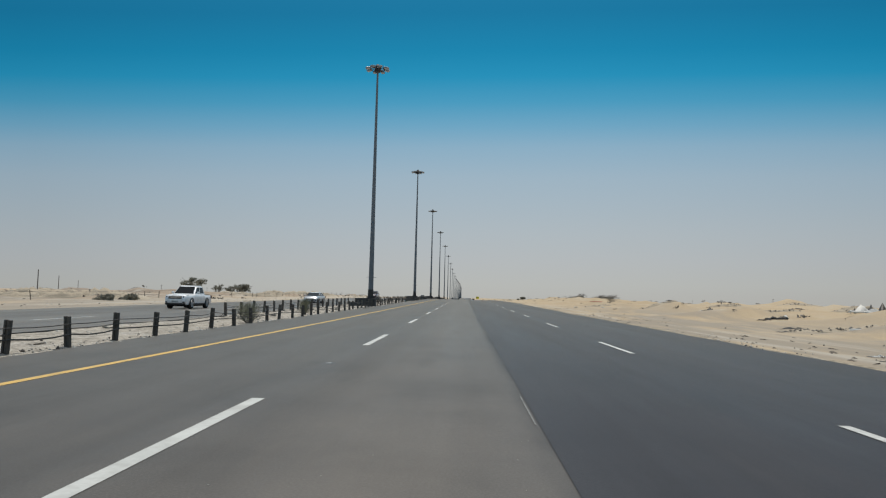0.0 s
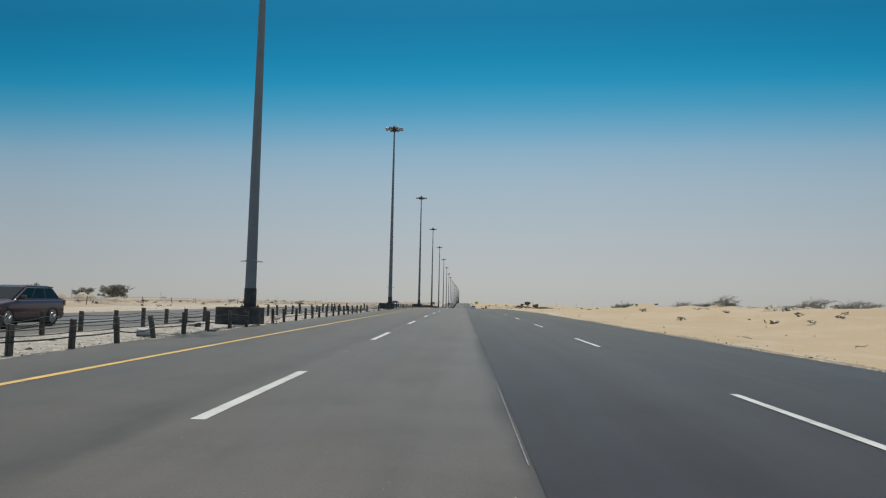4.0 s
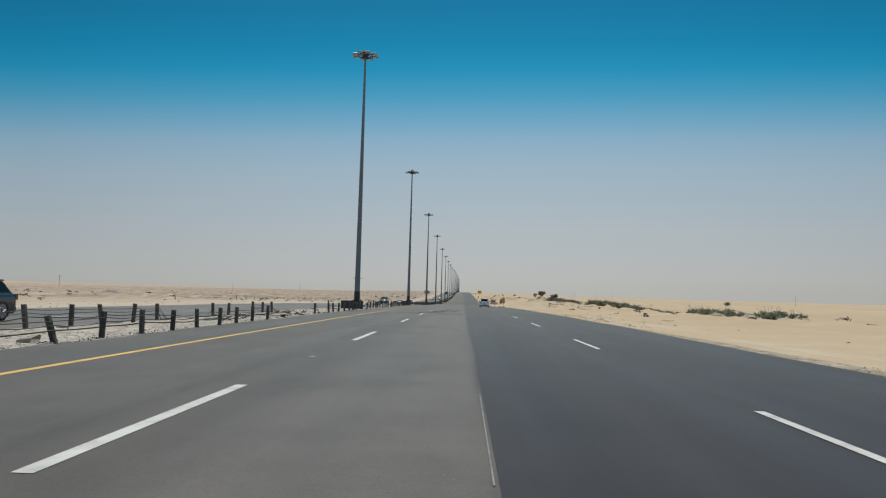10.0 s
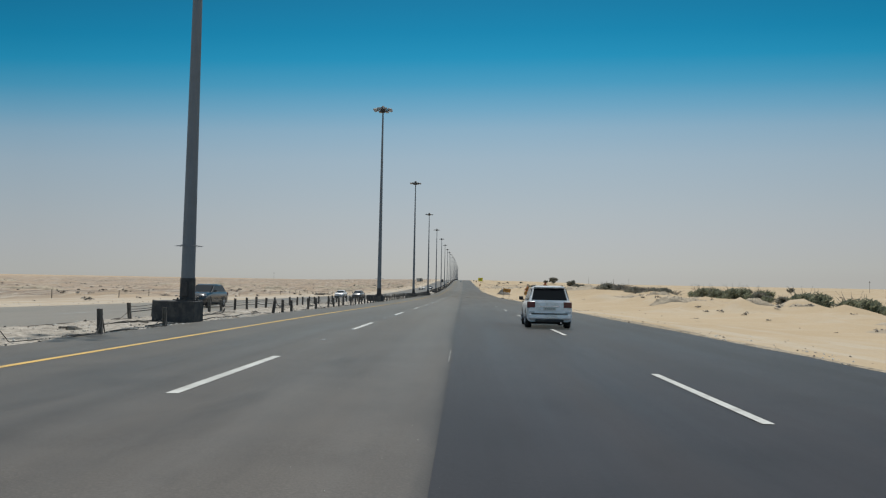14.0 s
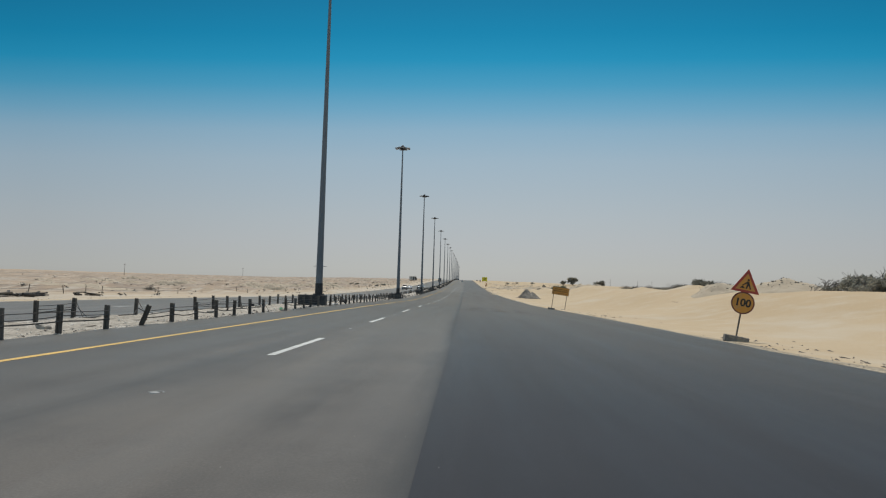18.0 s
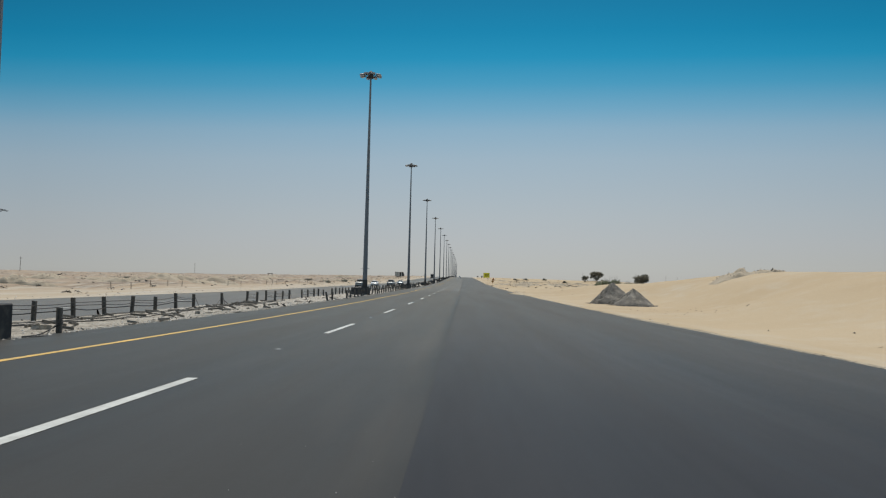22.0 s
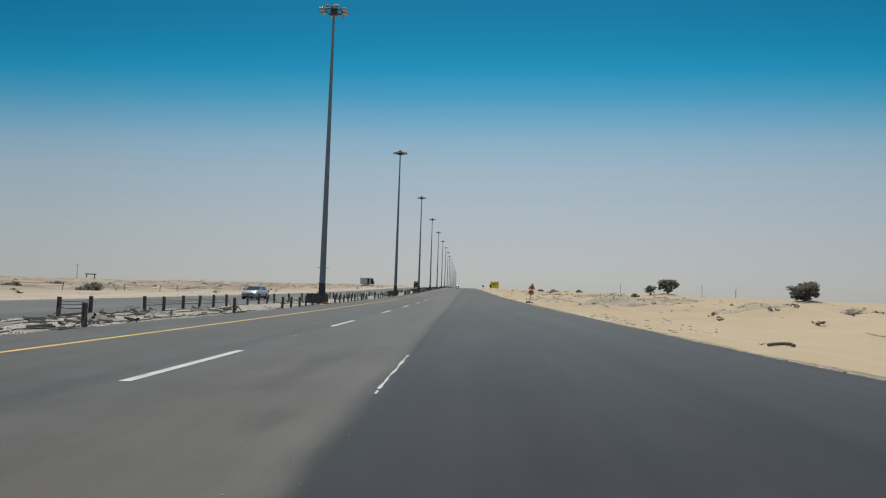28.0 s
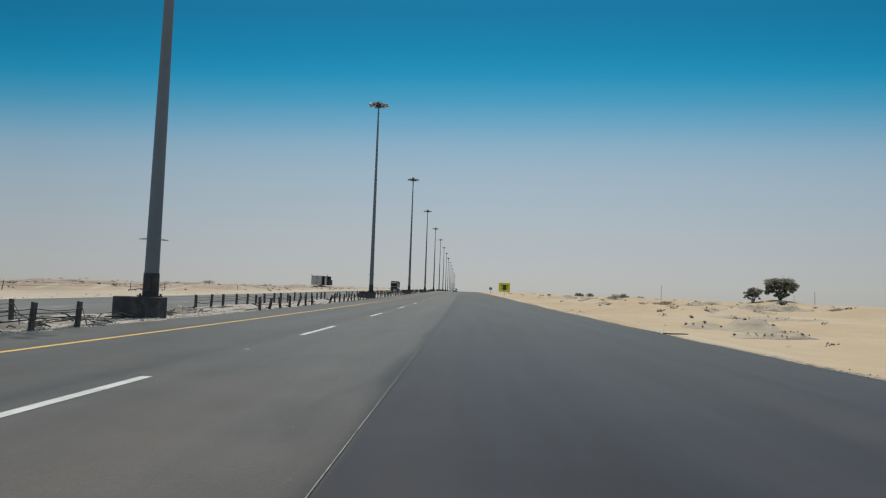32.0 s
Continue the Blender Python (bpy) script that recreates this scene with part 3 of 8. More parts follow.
for _ in range(34):
    hummock(hr.uniform(24, 40), hr.uniform(476, 545), hr.uniform(0.35, 0.85), hr.uniform(1.5, 3.2))


def humps(x, y):
    z = 0.0
    for cx, cy, h, r in HUMMOCKS.get((x > 0, int(y // 12)), ()):
        q = ((x - cx) / r) ** 2 + ((y - cy) / (r * 1.35)) ** 2
        if q < 4:
            z += h * math.exp(-q * 1.6) * (1 + 0.35 * wob(x, y, 0.9, 4.0))
    return z


def land(x, y):
    """Height of the sand over the carriageway."""
    e = right_edge(y)
    if x > e - 1.5:
        d = x - e
        if d < 0:
            return 0.015 + 0.25 * d
        bank, plain = along(BANK, y), along(PLAIN, y)
        toe = ease(688, 702, y) * (1 - ease(724, 745, y))
        z = 0.015 + 0.05 * d * math.exp(-d / 5) + bank * ease(3 + 5.5 * toe, 22 + 2 * toe, d) + (plain - bank) * ease(24, 52, d)
        rough = 0.35 + 0.65 * (1 - ease(480, 520, y) * (1 - ease(790, 830, y)))
        z += rough * ease(1, 14, d) * (0.28 * fbm(x, y, 0.045, 1.7) + 0.20 * fbm(x, y, 0.16, 5.2, 3))
        z += ease(0.5, 5, d) * 0.07 * rough * fbm(x, y, 0.5, 9.3, 3)
        z += humps(x, y)
        # a drift piled against the dead shrubs, and a hollow farther back
        z += 0.47 * ease(555, 582, y) * (1 - ease(655, 692, y)) * ease(8, 19, d) * (1 - ease(48, 80, d))
        z -= 0.55 * ease(92, 108, y) * (1 - ease(160, 182, y)) * ease(11, 22, d) * (1 - ease(50, 90, d))
        z += ease(70, 300, d) * (1.6 * fbm(x, y, 0.008, 2.2, 4))
        return z
    if x < OPP_OUT + 1.5:
        d = OPP_OUT - x
        if d < 0:
            return 0.015 + 0.25 * d
        z = 0.015 + 0.22 * ease(0, 9, d) - 0.75 * ease(14, 70, d) * (1 - ease(430, 520, y)) + 0.25 * ease(12, 40, d) * ease(430, 520, y) * (1 - ease(800, 880, y)) - 0.7 * ease(14, 60, d) * ease(800, 880, y)
        z += ease(2, 22, d) * (0.62 * fbm(x, y, 0.035, 4.4) + 0.34 * fbm(x, y, 0.13, 6.6, 3)) + humps(x, y)
        z += ease(70, 300, d) * (1.3 * fbm(x, y, 0.008, 7.7, 4))
        return z
    return -0.35


def land_z(x, y):
    away = ease(70, 320, abs(x + 4))
    z = grade(y) * (1 - away) + away * (grade(min(y, 1150.0)) * 0.5 - 0.6) + land(x, y)
    if x > SEAM:
        e = right_edge(y)
        z += (road_z(min(x, e + 3.5), y) - grade(y)) * (1 - ease(6, 24, x - e))
    return z


# ---- ground, roads ----


def spread(start, first, grow, stop):
    out, v, s = [], start, first
    while v < stop:
        out.append(v)
        v, s = v + s, s * grow
    return out + [stop]


ys = spread(-90.0, 1.5, 1.0, 1080.0)
ys = ys[:-1] + spread(1080.0, 2.6, 1.035, 4700.0)
xr = spread(9.2, 0.42, 1.038, 4200.0)
xl = [-v for v in spread(27.8, 0.45, 1.05, 4200.0)]
xs = sorted(xl) + [-22.0, -13.0, -4.0, 4.0] + xr
gv = [(x, y, land_z(x, y)) for y in ys for x in xs]
w_ = len(xs)
gf = [(j * w_ + i, j * w_ + i + 1, (j + 1) * w_ + i + 1, (j + 1) * w_ + i) for j in range(len(ys) - 1) for i in range(w_ - 1)]
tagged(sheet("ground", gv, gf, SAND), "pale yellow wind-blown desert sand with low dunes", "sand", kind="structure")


def strip(name, x0, x1, lift, mat, y0=-85.0, y1=3400.0, step=4.0, cols=2, skirt=0.0, left_skirt=True, stray=0.0):
    """A paved band along the road's grade, with a turned-down edge."""
    yy = spread(y0, step, 1.0, min(y1, 1100.0))
    if y1 > 1100:
        yy = yy[:-1] + spread(1100.0, step, 1.03, y1)
    xx = [x0 + (x1 - x0) * i / (cols - 1) for i in range(cols)]
    prof = [(x0, lift - skirt)] * (skirt > 0 and left_skirt) + [(x, lift) for x in xx] + [(x1, lift - skirt)] * (skirt > 0)
    v = [(x + stray * ease(650, 760, y) * (x < x0 + 0.01), y, road_z(x, y) + z) for y in yy for x, z in prof]
    n = len(prof)
    f = [(j * n + i, j * n + i + 1, (j + 1) * n + i + 1, (j + 1) * n + i) for j in range(len(yy) - 1) for i in range(n - 1)]
    return sheet(name, v, f, mat, smooth=False)


tagged(strip("road", -10.6, 1.25, 0.0, OLD_ASPHALT, skirt=0.2, cols=6), "worn grey asphalt carriageway with tyre tracks", "road", kind="structure")
tagged(strip("road_overlay", SEAM, 15.4, 0.008, NEW_ASPHALT, skirt=0.2, cols=6, left_skirt=False, stray=0.13), "freshly laid dark asphalt lanes along the seam", "road", kind="structure")
tagged(strip("opposite_road", OPP_OUT - 1.0, OPP_IN + 0.3, 0.0, FAR_ASPHALT, skirt=0.2, cols=5), "sandy grey asphalt of the opposite carriageway", "road", kind="structure")

# a pale gravelly lip where the sand meets the asphalt
vy = spread(-60.0, 1.2, 1.0, 1080.0)
vv, vf = [], []
for j, y in enumerate(vy):
    e = right_edge(y)
    wide = 0.10 + 0.9 * max(0.0, 0.12 + wob(0, y, 0.03, 6.0) + 0.5 * wob(0, y, 0.21, 7.0))
    for k, q in enumerate((-0.12, 0.0, 0.35, 0.7, 1.0)):
        x = e + (wide * q if q > 0 else q)
        vv.append((x, y, max(land_z(x, y), road_z(x, y) + 0.012) + (0.012 if 0 <= q < 1 else -0.02)))
    if j:
        for k in range(4):
            i = (j - 1) * 5 + k
            vf.append((i, i + 1, i + 6, i + 5))
tagged(sheet("verge", vv, vf, VERGE), "pale gravelly verge between asphalt and sand", "verge", kind="structure")

# the raised gravel median
my = spread(-85.0, 0.8, 1.0, 1060.0)
my = my[:-1] + spread(1060.0, 1.5, 1.04, 3400.0)
mx = [-15.5, -15.1, -14.4, -13.6, -12.8, -12.0, -11.3, -10.7, -10.35, -10.1]


def median_z(x, y):
    edge = ease(-15.5, -14.9, x) * (1 - ease(-10.7, -10.05, x + 0.25 * wob(x, y, 0.4, 2.0)))
    return grade(y) - 0.04 + edge * (0.055 + 0.07 * fbm(x, y, 0.7, 3.3, 3) + 0.05 * fbm(x, y, 0.15, 1.1, 2))


mv = [(x, y, median_z(x, y)) for y in my for x in mx]
n_ = len(mx)
mf = [(j * n_ + i, j * n_ + i + 1, (j + 1) * n_ + i + 1, (j + 1) * n_ + i) for j in range(len(my) - 1) for i in range(n_ - 1)]
tagged(sheet("median", mv, mf, GRAVEL), "pale stony gravel median between the carriageways", "median", kind="structure")

# ---- road markings ----
tagged(strip("yellow_edge_line", -7.62, -7.42, 0.006, YELLOW_LINE, step=3.0), "worn yellow painted edge line", "road marking", kind="structure")


def dash(name, x, y0, length, width, lift, mat):
    v, f = [], []
    n = 4
    for i in range(n + 1):
        y = y0 + length * i / n
        k = len(v)
        for dx in (-width / 2, width / 2):
            v.append((x + dx, y, road_z(x + dx, y) + lift))
        if i:
            f.append((k - 2, k - 1, k + 1, k))
    return sheet(name, v, f, mat, smooth=False)


PERIOD, FAR_END, DASH = 17.24, -6.13, 5.9
# the painters' slips along the road: y, metres
SLIP = [(10, -0.55), (79, -0.72), (97, -0.49), (114, -0.3), (217, -0.7), (252, -0.75), (304, -0.42), (339, 0.88), (374, 0.9), (425, 0.75), (511, 0.21), (546, 0.5), (563, 0.42), (633, 1.0), (649, 0.45), (684, 0.7), (719, 0.7), (735, 0.1), (821, -0.09), (856, 0.5), (873, 0.25), (908, 0.45), (924, -0.5)]
SLIP_OUTER = [(10, -1.52), (77, -3.0), (112, -2.1), (129, -2.6), (216, -2.3), (250, -2.65), (284, -3.0), (303, -1.6), (337, -1.18), (372, -1.3), (390, -0.5), (423, -1.41)]


def slip(table, y):
    return float(np.interp(y, [a for a, b in table], [b for a, b in table]))


def dash_end(i):
    y = FAR_END + PERIOD * i
    return y + slip(SLIP, y)


for i in range(1, 170):
    ob = dash("lane_dash", -3.09, dash_end(i) - DASH, DASH, 0.20, 0.006, WHITE_LINE)
    tagged(ob, "white painted lane dash on the worn asphalt", "road marking", "lane dashes of the near lanes", "structure")
for i in range(1, 30):
    y = FAR_END + PERIOD * i
    ob = dash("lane_dash", 5.07, y + slip(SLIP_OUTER, y) - 5.2, 5.2, 0.16, 0.018, WHITE_LINE)
    tagged(ob, "bright white lane dash on the fresh asphalt", "road marking", "lane dashes of the outer lanes", "structure")
for i in range(0, 70):
    ob = dash("lane_dash", -20.1, -20 + PERIOD * i, DASH, 0.18, 0.006, WHITE_LINE)
    tagged(ob, "white lane dash on the opposite carriageway", "road marking", "lane dashes of the opposite road", "structure")
for y, n, w in ((9.0, 2.5, 0.03), (20.0, 1.5, 0.02), (92.6, 1.6, 0.03), (94.4, 0.8, 0.025), (211.0, 6.0, 0.016), (338.0, 3.0, 0.03), (385.5, 5.0, 0.03), (425.0, 3.0, 0.035), (502.5, 6.5, 0.025), (606.0, 2.0, 0.03), (735.0, 1.5, 0.03), (916.5, 9.0, 0.02), (926.0, 14.0, 0.02), (940.5, 16.0, 0.02), (957.0, 18.0, 0.02), (975.5, 24.0, 0.02), (729.0, 4.3, 0.03), (836.4, 1.5, 0.06), (353.5, 2.6, 0.03), (123.5, 6.0, 0.02), (298.0, 5.5, 0.025)):
    ob = dash("seam_line", SEAM - 0.05 + 0.13 * ease(650, 760, y), y, n, 0.7 * w, 0.012, OLD_LINE)
    tagged(ob, "remains of a worn white line at the asphalt seam", "road marking", "worn line pieces", "structure")

# ---- light masts ----
MAST_X, MAST_FIRST, MAST_STEP = -11.19, 82.13, 71.665


def mast_at(m):
    th = thing("light_mast", m, "tall tapered grey steel light mast on a black concrete plinth", "light mast", "light masts along the median")
    bm = bmesh.new()
    box(bm, -1.68, 0.66, -0.52, 0.52, -0.35, 0.93, 0.03)
    part("plinth", bm, BITUMEN, th, "black bitumen-coated concrete plinth")
    bm = bmesh.new()
    rod(bm, (0, 0, 1.93), (0, 0, 28.6), 0.30, 0.11, 12)
    part("shaft", bm, MAST_STEEL, th)
    bm = bmesh.new()
    rod(bm, (0, 0, 0.99), (0, 0, 1.95), 0.335, 0.325, 12)
    part("base_sleeve", bm, BLACK_STEEL, th, "black sleeve at the mast's foot")
    bm = bmesh.new()
    rod(bm, (0, 0, 0.93), (0, 0, 0.99), 0.50, 0.50, 16)
    for k in range(10):
        a = 2 * math.pi * k / 10
        rod(bm, (0.43 * math.cos(a), 0.43 * math.sin(a), 0.98), (0.43 * math.cos(a), 0.43 * math.sin(a), 1.07), 0.03, n=6)
    part("flange", bm, BLACK_STEEL, th, "bolted base flange")
    bm = bmesh.new()
    box(bm, -0.14, 0.14, -0.40, -0.31, 1.15, 1.75, 0.01)
    part("winch_door", bm, BLACK_STEEL, th)
    bm = bmesh.new()
    for k in range(14):
        a = 2 * math.pi * k / 14
        rod(bm, (0.29 * math.cos(a), 0.29 * math.sin(a), 3.45), (0.62 * math.cos(a), 0.62 * math.sin(a), 3.38), 0.008, n=4)
    for k in range(14):
        a, b = 2 * math.pi * k / 14, 2 * math.pi * (k + 1) / 14
        rod(bm, (0.55 * math.cos(a), 0.55 * math.sin(a), 3.4), (0.55 * math.cos(b), 0.55 * math.sin(b), 3.4), 0.008, n=4)
    part("climb_guard", bm, MAST_STEEL, th)
    bm = bmesh.new()
    rod(bm, (0, 0, 28.25), (0, 0, 28.95), 0.34, 0.34, 12)
    rod(bm, (0, 0, 28.95), (0, 0, 29.2), 0.34, 0.14, 12)
    part("head_cap", bm, BLACK_STEEL, th)
    bm = bmesh.new()
    for k in range(16):
        a, b = 2 * math.pi * k / 16, 2 * math.pi * (k + 1) / 16
        rod(bm, (0.85 * math.cos(a), 0.85 * math.sin(a), 28.55), (0.85 * math.cos(b), 0.85 * math.sin(b), 28.55), 0.05, n=6)
    for k in range(4):
        a = math.pi * k / 4
        rod(bm, (-0.85 * math.cos(a), -0.85 * math.sin(a), 28.55), (0.85 * math.cos(a), 0.85 * math.sin(a), 28.55), 0.04, n=6)
    part("lamp_ring", bm, BLACK_STEEL, th)
    for k in range(8):
        a = 2 * math.pi * (k + 0.5) / 8
        turn = Matrix.Translation((1.15 * math.cos(a), 1.15 * math.sin(a), 28.62)) @ Matrix.Rotation(a, 4, "Z") @ Matrix.Rotation(radians(12), 4, "Y")
        bm = bmesh.new()
        box(bm, -0.30, 0.32, -0.21, 0.21, -0.10, 0.12, 0.03, turn)
        fl = part("floodlight", bm, LAMP_GREY, th, "grey floodlight")
        bm = bmesh.new()
        box(bm, -0.22, 0.26, -0.17, 0.17, -0.125, -0.10, 0.0, turn)
        part("lens", bm, LAMP_GLASS, fl)
    return th


mast0 = mast_at(pose(MAST_X, MAST_FIRST, grade(MAST_FIRST)))
for i in range(-1, 28):
    if i == 0:
        continue
    y = MAST_FIRST + MAST_STEP * i
    mast = copy_thing(mast0, pose(MAST_X, y, grade(y), 0, 0, (i * 7) % 5 - 2))
    if i in (5, 11, 12):
        # some of the plinths are shorter
        for ch in mast.children:
            if ch.name.startswith("plinth"):
                ch.matrix_local = Matrix.Diagonal((0.82, 1, 1, 1))

# ---- vehicles ----
CAR_WHITE = material("white_car_paint", (0.82, 0.83, 0.84), 0.28, var=0.04, big=0.8, fine=60, bump=0.0, dirt=(0.60, 0.58, 0.54), coat=0.6)
CAR_SILVER = material("silver_car_paint", (0.47, 0.48, 0.49), 0.32, 0.3, var=0.04, big=0.8, fine=60, bump=0.0, coat=0.6)
CAR_RED = material("dark_red_car_paint", (0.042, 0.009, 0.016), 0.32, 0.0, var=0.06, big=0.8, fine=60, bump=0.0, coat=0.7)
CAR_BLACK = material("black_car_paint", (0.012, 0.015, 0.020), 0.25, 0.1, var=0.06, big=0.8, fine=60, bump=0.0, coat=0.7)
CAR_GREY = material("grey_car_paint", (0.16, 0.165, 0.165), 0.3, 0.4, var=0.06, big=0.8, fine=60, bump=0.0, coat=0.6)
CAR_PEWTER = material("pewter_car_paint", (0.30, 0.30, 0.285), 0.32, 0.3, var=0.06, big=0.8, fine=60, bump=0.0, coat=0.5)
CAR_BLUE = material("pale_blue_silver_car_paint", (0.36, 0.41, 0.45), 0.3, 0.4, var=0.06, big=0.8, fine=60, bump=0.0, coat=0.6)
CAR_GLASS = material("dark_tinted_glass", (0.008, 0.009, 0.010), 0.10, var=0.1, bump=0.0, spec=0.2)
TRIM = material("black_plastic_trim", (0.018, 0.018, 0.019), 0.65, dirt=(0.05, 0.046, 0.04))
RUBBER = material("tyre_rubber", (0.014, 0.014, 0.014), 0.85, var=0.3, dirt=(0.05, 0.045, 0.038))
RIM = material("alloy_rim", (0.35, 0.36, 0.37), 0.35, 0.8, bump=0.0)
CHROME = material("chrome_strip", (0.70, 0.71, 0.72), 0.15, 0.9, var=0.05, bump=0.0)
TAIL_RED = material("red_tail_lamp", (0.10, 0.010, 0.014), 0.18, var=0.15, bump=0.0, coat=0.5)
CLEAR_LAMP = material("clear_lamp", (0.62, 0.64, 0.66), 0.12, 0.1, var=0.08, bump=0.0, coat=0.5)
PLATE = material("number_plate", (0.55, 0.55, 0.52), 0.5, var=0.08)
PLATE_BAR = material("plate_bar", (0.22, 0.22, 0.21), 0.6, var=0.1, bump=0.0)
UNDER = material("dark_underbody", (0.010, 0.010, 0.010), 0.9, var=0.3)


def lerp(a, b, t):
    return a + (b - a) * t


def panel(name, quad, mat, parent, u=(0, 1), v=(0, 1), out=0.006, thick=0.008, label="", taper=0.0):
    """A thin plate on the face quad (bottom left, bottom right, top right, top left, seen from outside)."""
    q = [Vector(p) for p in quad]

    def at(a, b):
        return q[0].lerp(q[1], a).lerp(q[3].lerp(q[2], a), b)

    c = [at(u[0], v[0]), at(u[1], v[0]), at(u[1] - taper, v[1]), at(u[0] + taper, v[1])]
    n = (c[1] - c[0]).cross(c[3] - c[0]).normalized()
    bm = bmesh.new()
    lo = [bm.verts.new(p + n * (out - thick - 0.02)) for p in c]
    mid = sum(c, Vector()) / 4
    hi = [bm.verts.new(mid + (p - mid) * 0.985 + n * out) for p in c]
    bm.faces.new(hi)
    bm.faces.new(lo[::-1])
    for i in range(4):
        j = (i + 1) % 4
        bm.faces.new((lo[i], lo[j], hi[j], hi[i]))
    return part(name, bm, mat, parent, label)


def rounded(ob):
    """Smooth panels with crisp folds."""
    ob.data.set_sharp_from_angle(angle=radians(42))
    return ob


def dense(rows, k):
    """Stations in between the given ones, eased so that panels swell and level out."""
    out = []
    for i in range(len(rows) - 1):
        p1, p2 = rows[i], rows[i + 1]
        for j in range(k):
            u = j / k
            h = (u * u * (3 - 2 * u) + u) / 2
            out.append(tuple(b + (c - b) * h if n else b + (c - b) * u for n, (b, c) in enumerate(zip(p1, p2))))
    return out + [tuple(rows[-1])]


def loft(bm, sections):
    rings = []
    for s in sections:
        pts = s + [(-x, y, z) for x, y, z in s[::-1]]
        rings.append([bm.verts.new(p) for p in pts])
    n = len(rings[0])
    for a, b in zip(rings, rings[1:]):
        for i in range(n - 1):
            bm.faces.new((a[i], a[i + 1], b[i + 1], b[i]))
        bm.faces.new((a[n - 1], a[0], b[0], b[n - 1]))
    bm.faces.new(rings[0])
    bm.faces.new(rings[-1][::-1])
    bmesh.ops.recalc_face_normals(bm, faces=bm.faces)


def wheel(parent, x, y, r, w):
    s = 1 if x > 0 else -1
    bm = bmesh.new()
    rod(bm, (x - s * w, y, r), (x, y, r), r, n=24)
    es = [e for e in bm.edges if e.calc_face_angle(0) > 1]
    bmesh.ops.bevel(bm, geom=es, offset=0.03, segments=2, affect="EDGES")
    wh = part("wheel", bm, RUBBER, parent, "dusty black tyre", True)
    bm = bmesh.new()
    rod(bm, (x - s * 0.05, y, r), (x + s * 0.012, y, r), r * 0.66, r * 0.60, n=20)
    for k in range(5):
        a = 2 * math.pi * k / 5
        rod(bm, (x + s * 0.016, y, r), (x + s * 0.018, y + r * 0.58 * math.cos(a), r + r * 0.58 * math.sin(a)), 0.04, 0.03, 5)
    part("rim", bm, RIM, wh)
    bm = bmesh.new()
    n = 12
    ring = []
    for k in range(n + 1):
        a = math.pi * (k / n) * 1.16 - 0.08 * math.pi
        for rr in (r * 1.0, r * 1.17):
            for xx in (x - s * 0.12, x - s * 0.004):
                ring.append(bm.verts.new((xx, y + rr * math.cos(a), r + 0.02 + rr * math.sin(a))))
        if k:
            i = len(ring) - 8
            for a_, b_ in ((0, 1), (1, 3), (3, 2), (2, 0)):
                bm.faces.new((ring[i + a_], ring[i + b_], ring[i + 4 + b_], ring[i + 4 + a_]))
    bmesh.ops.recalc_face_normals(bm, faces=bm.faces)
    part("wheel_arch", bm, TRIM, parent)


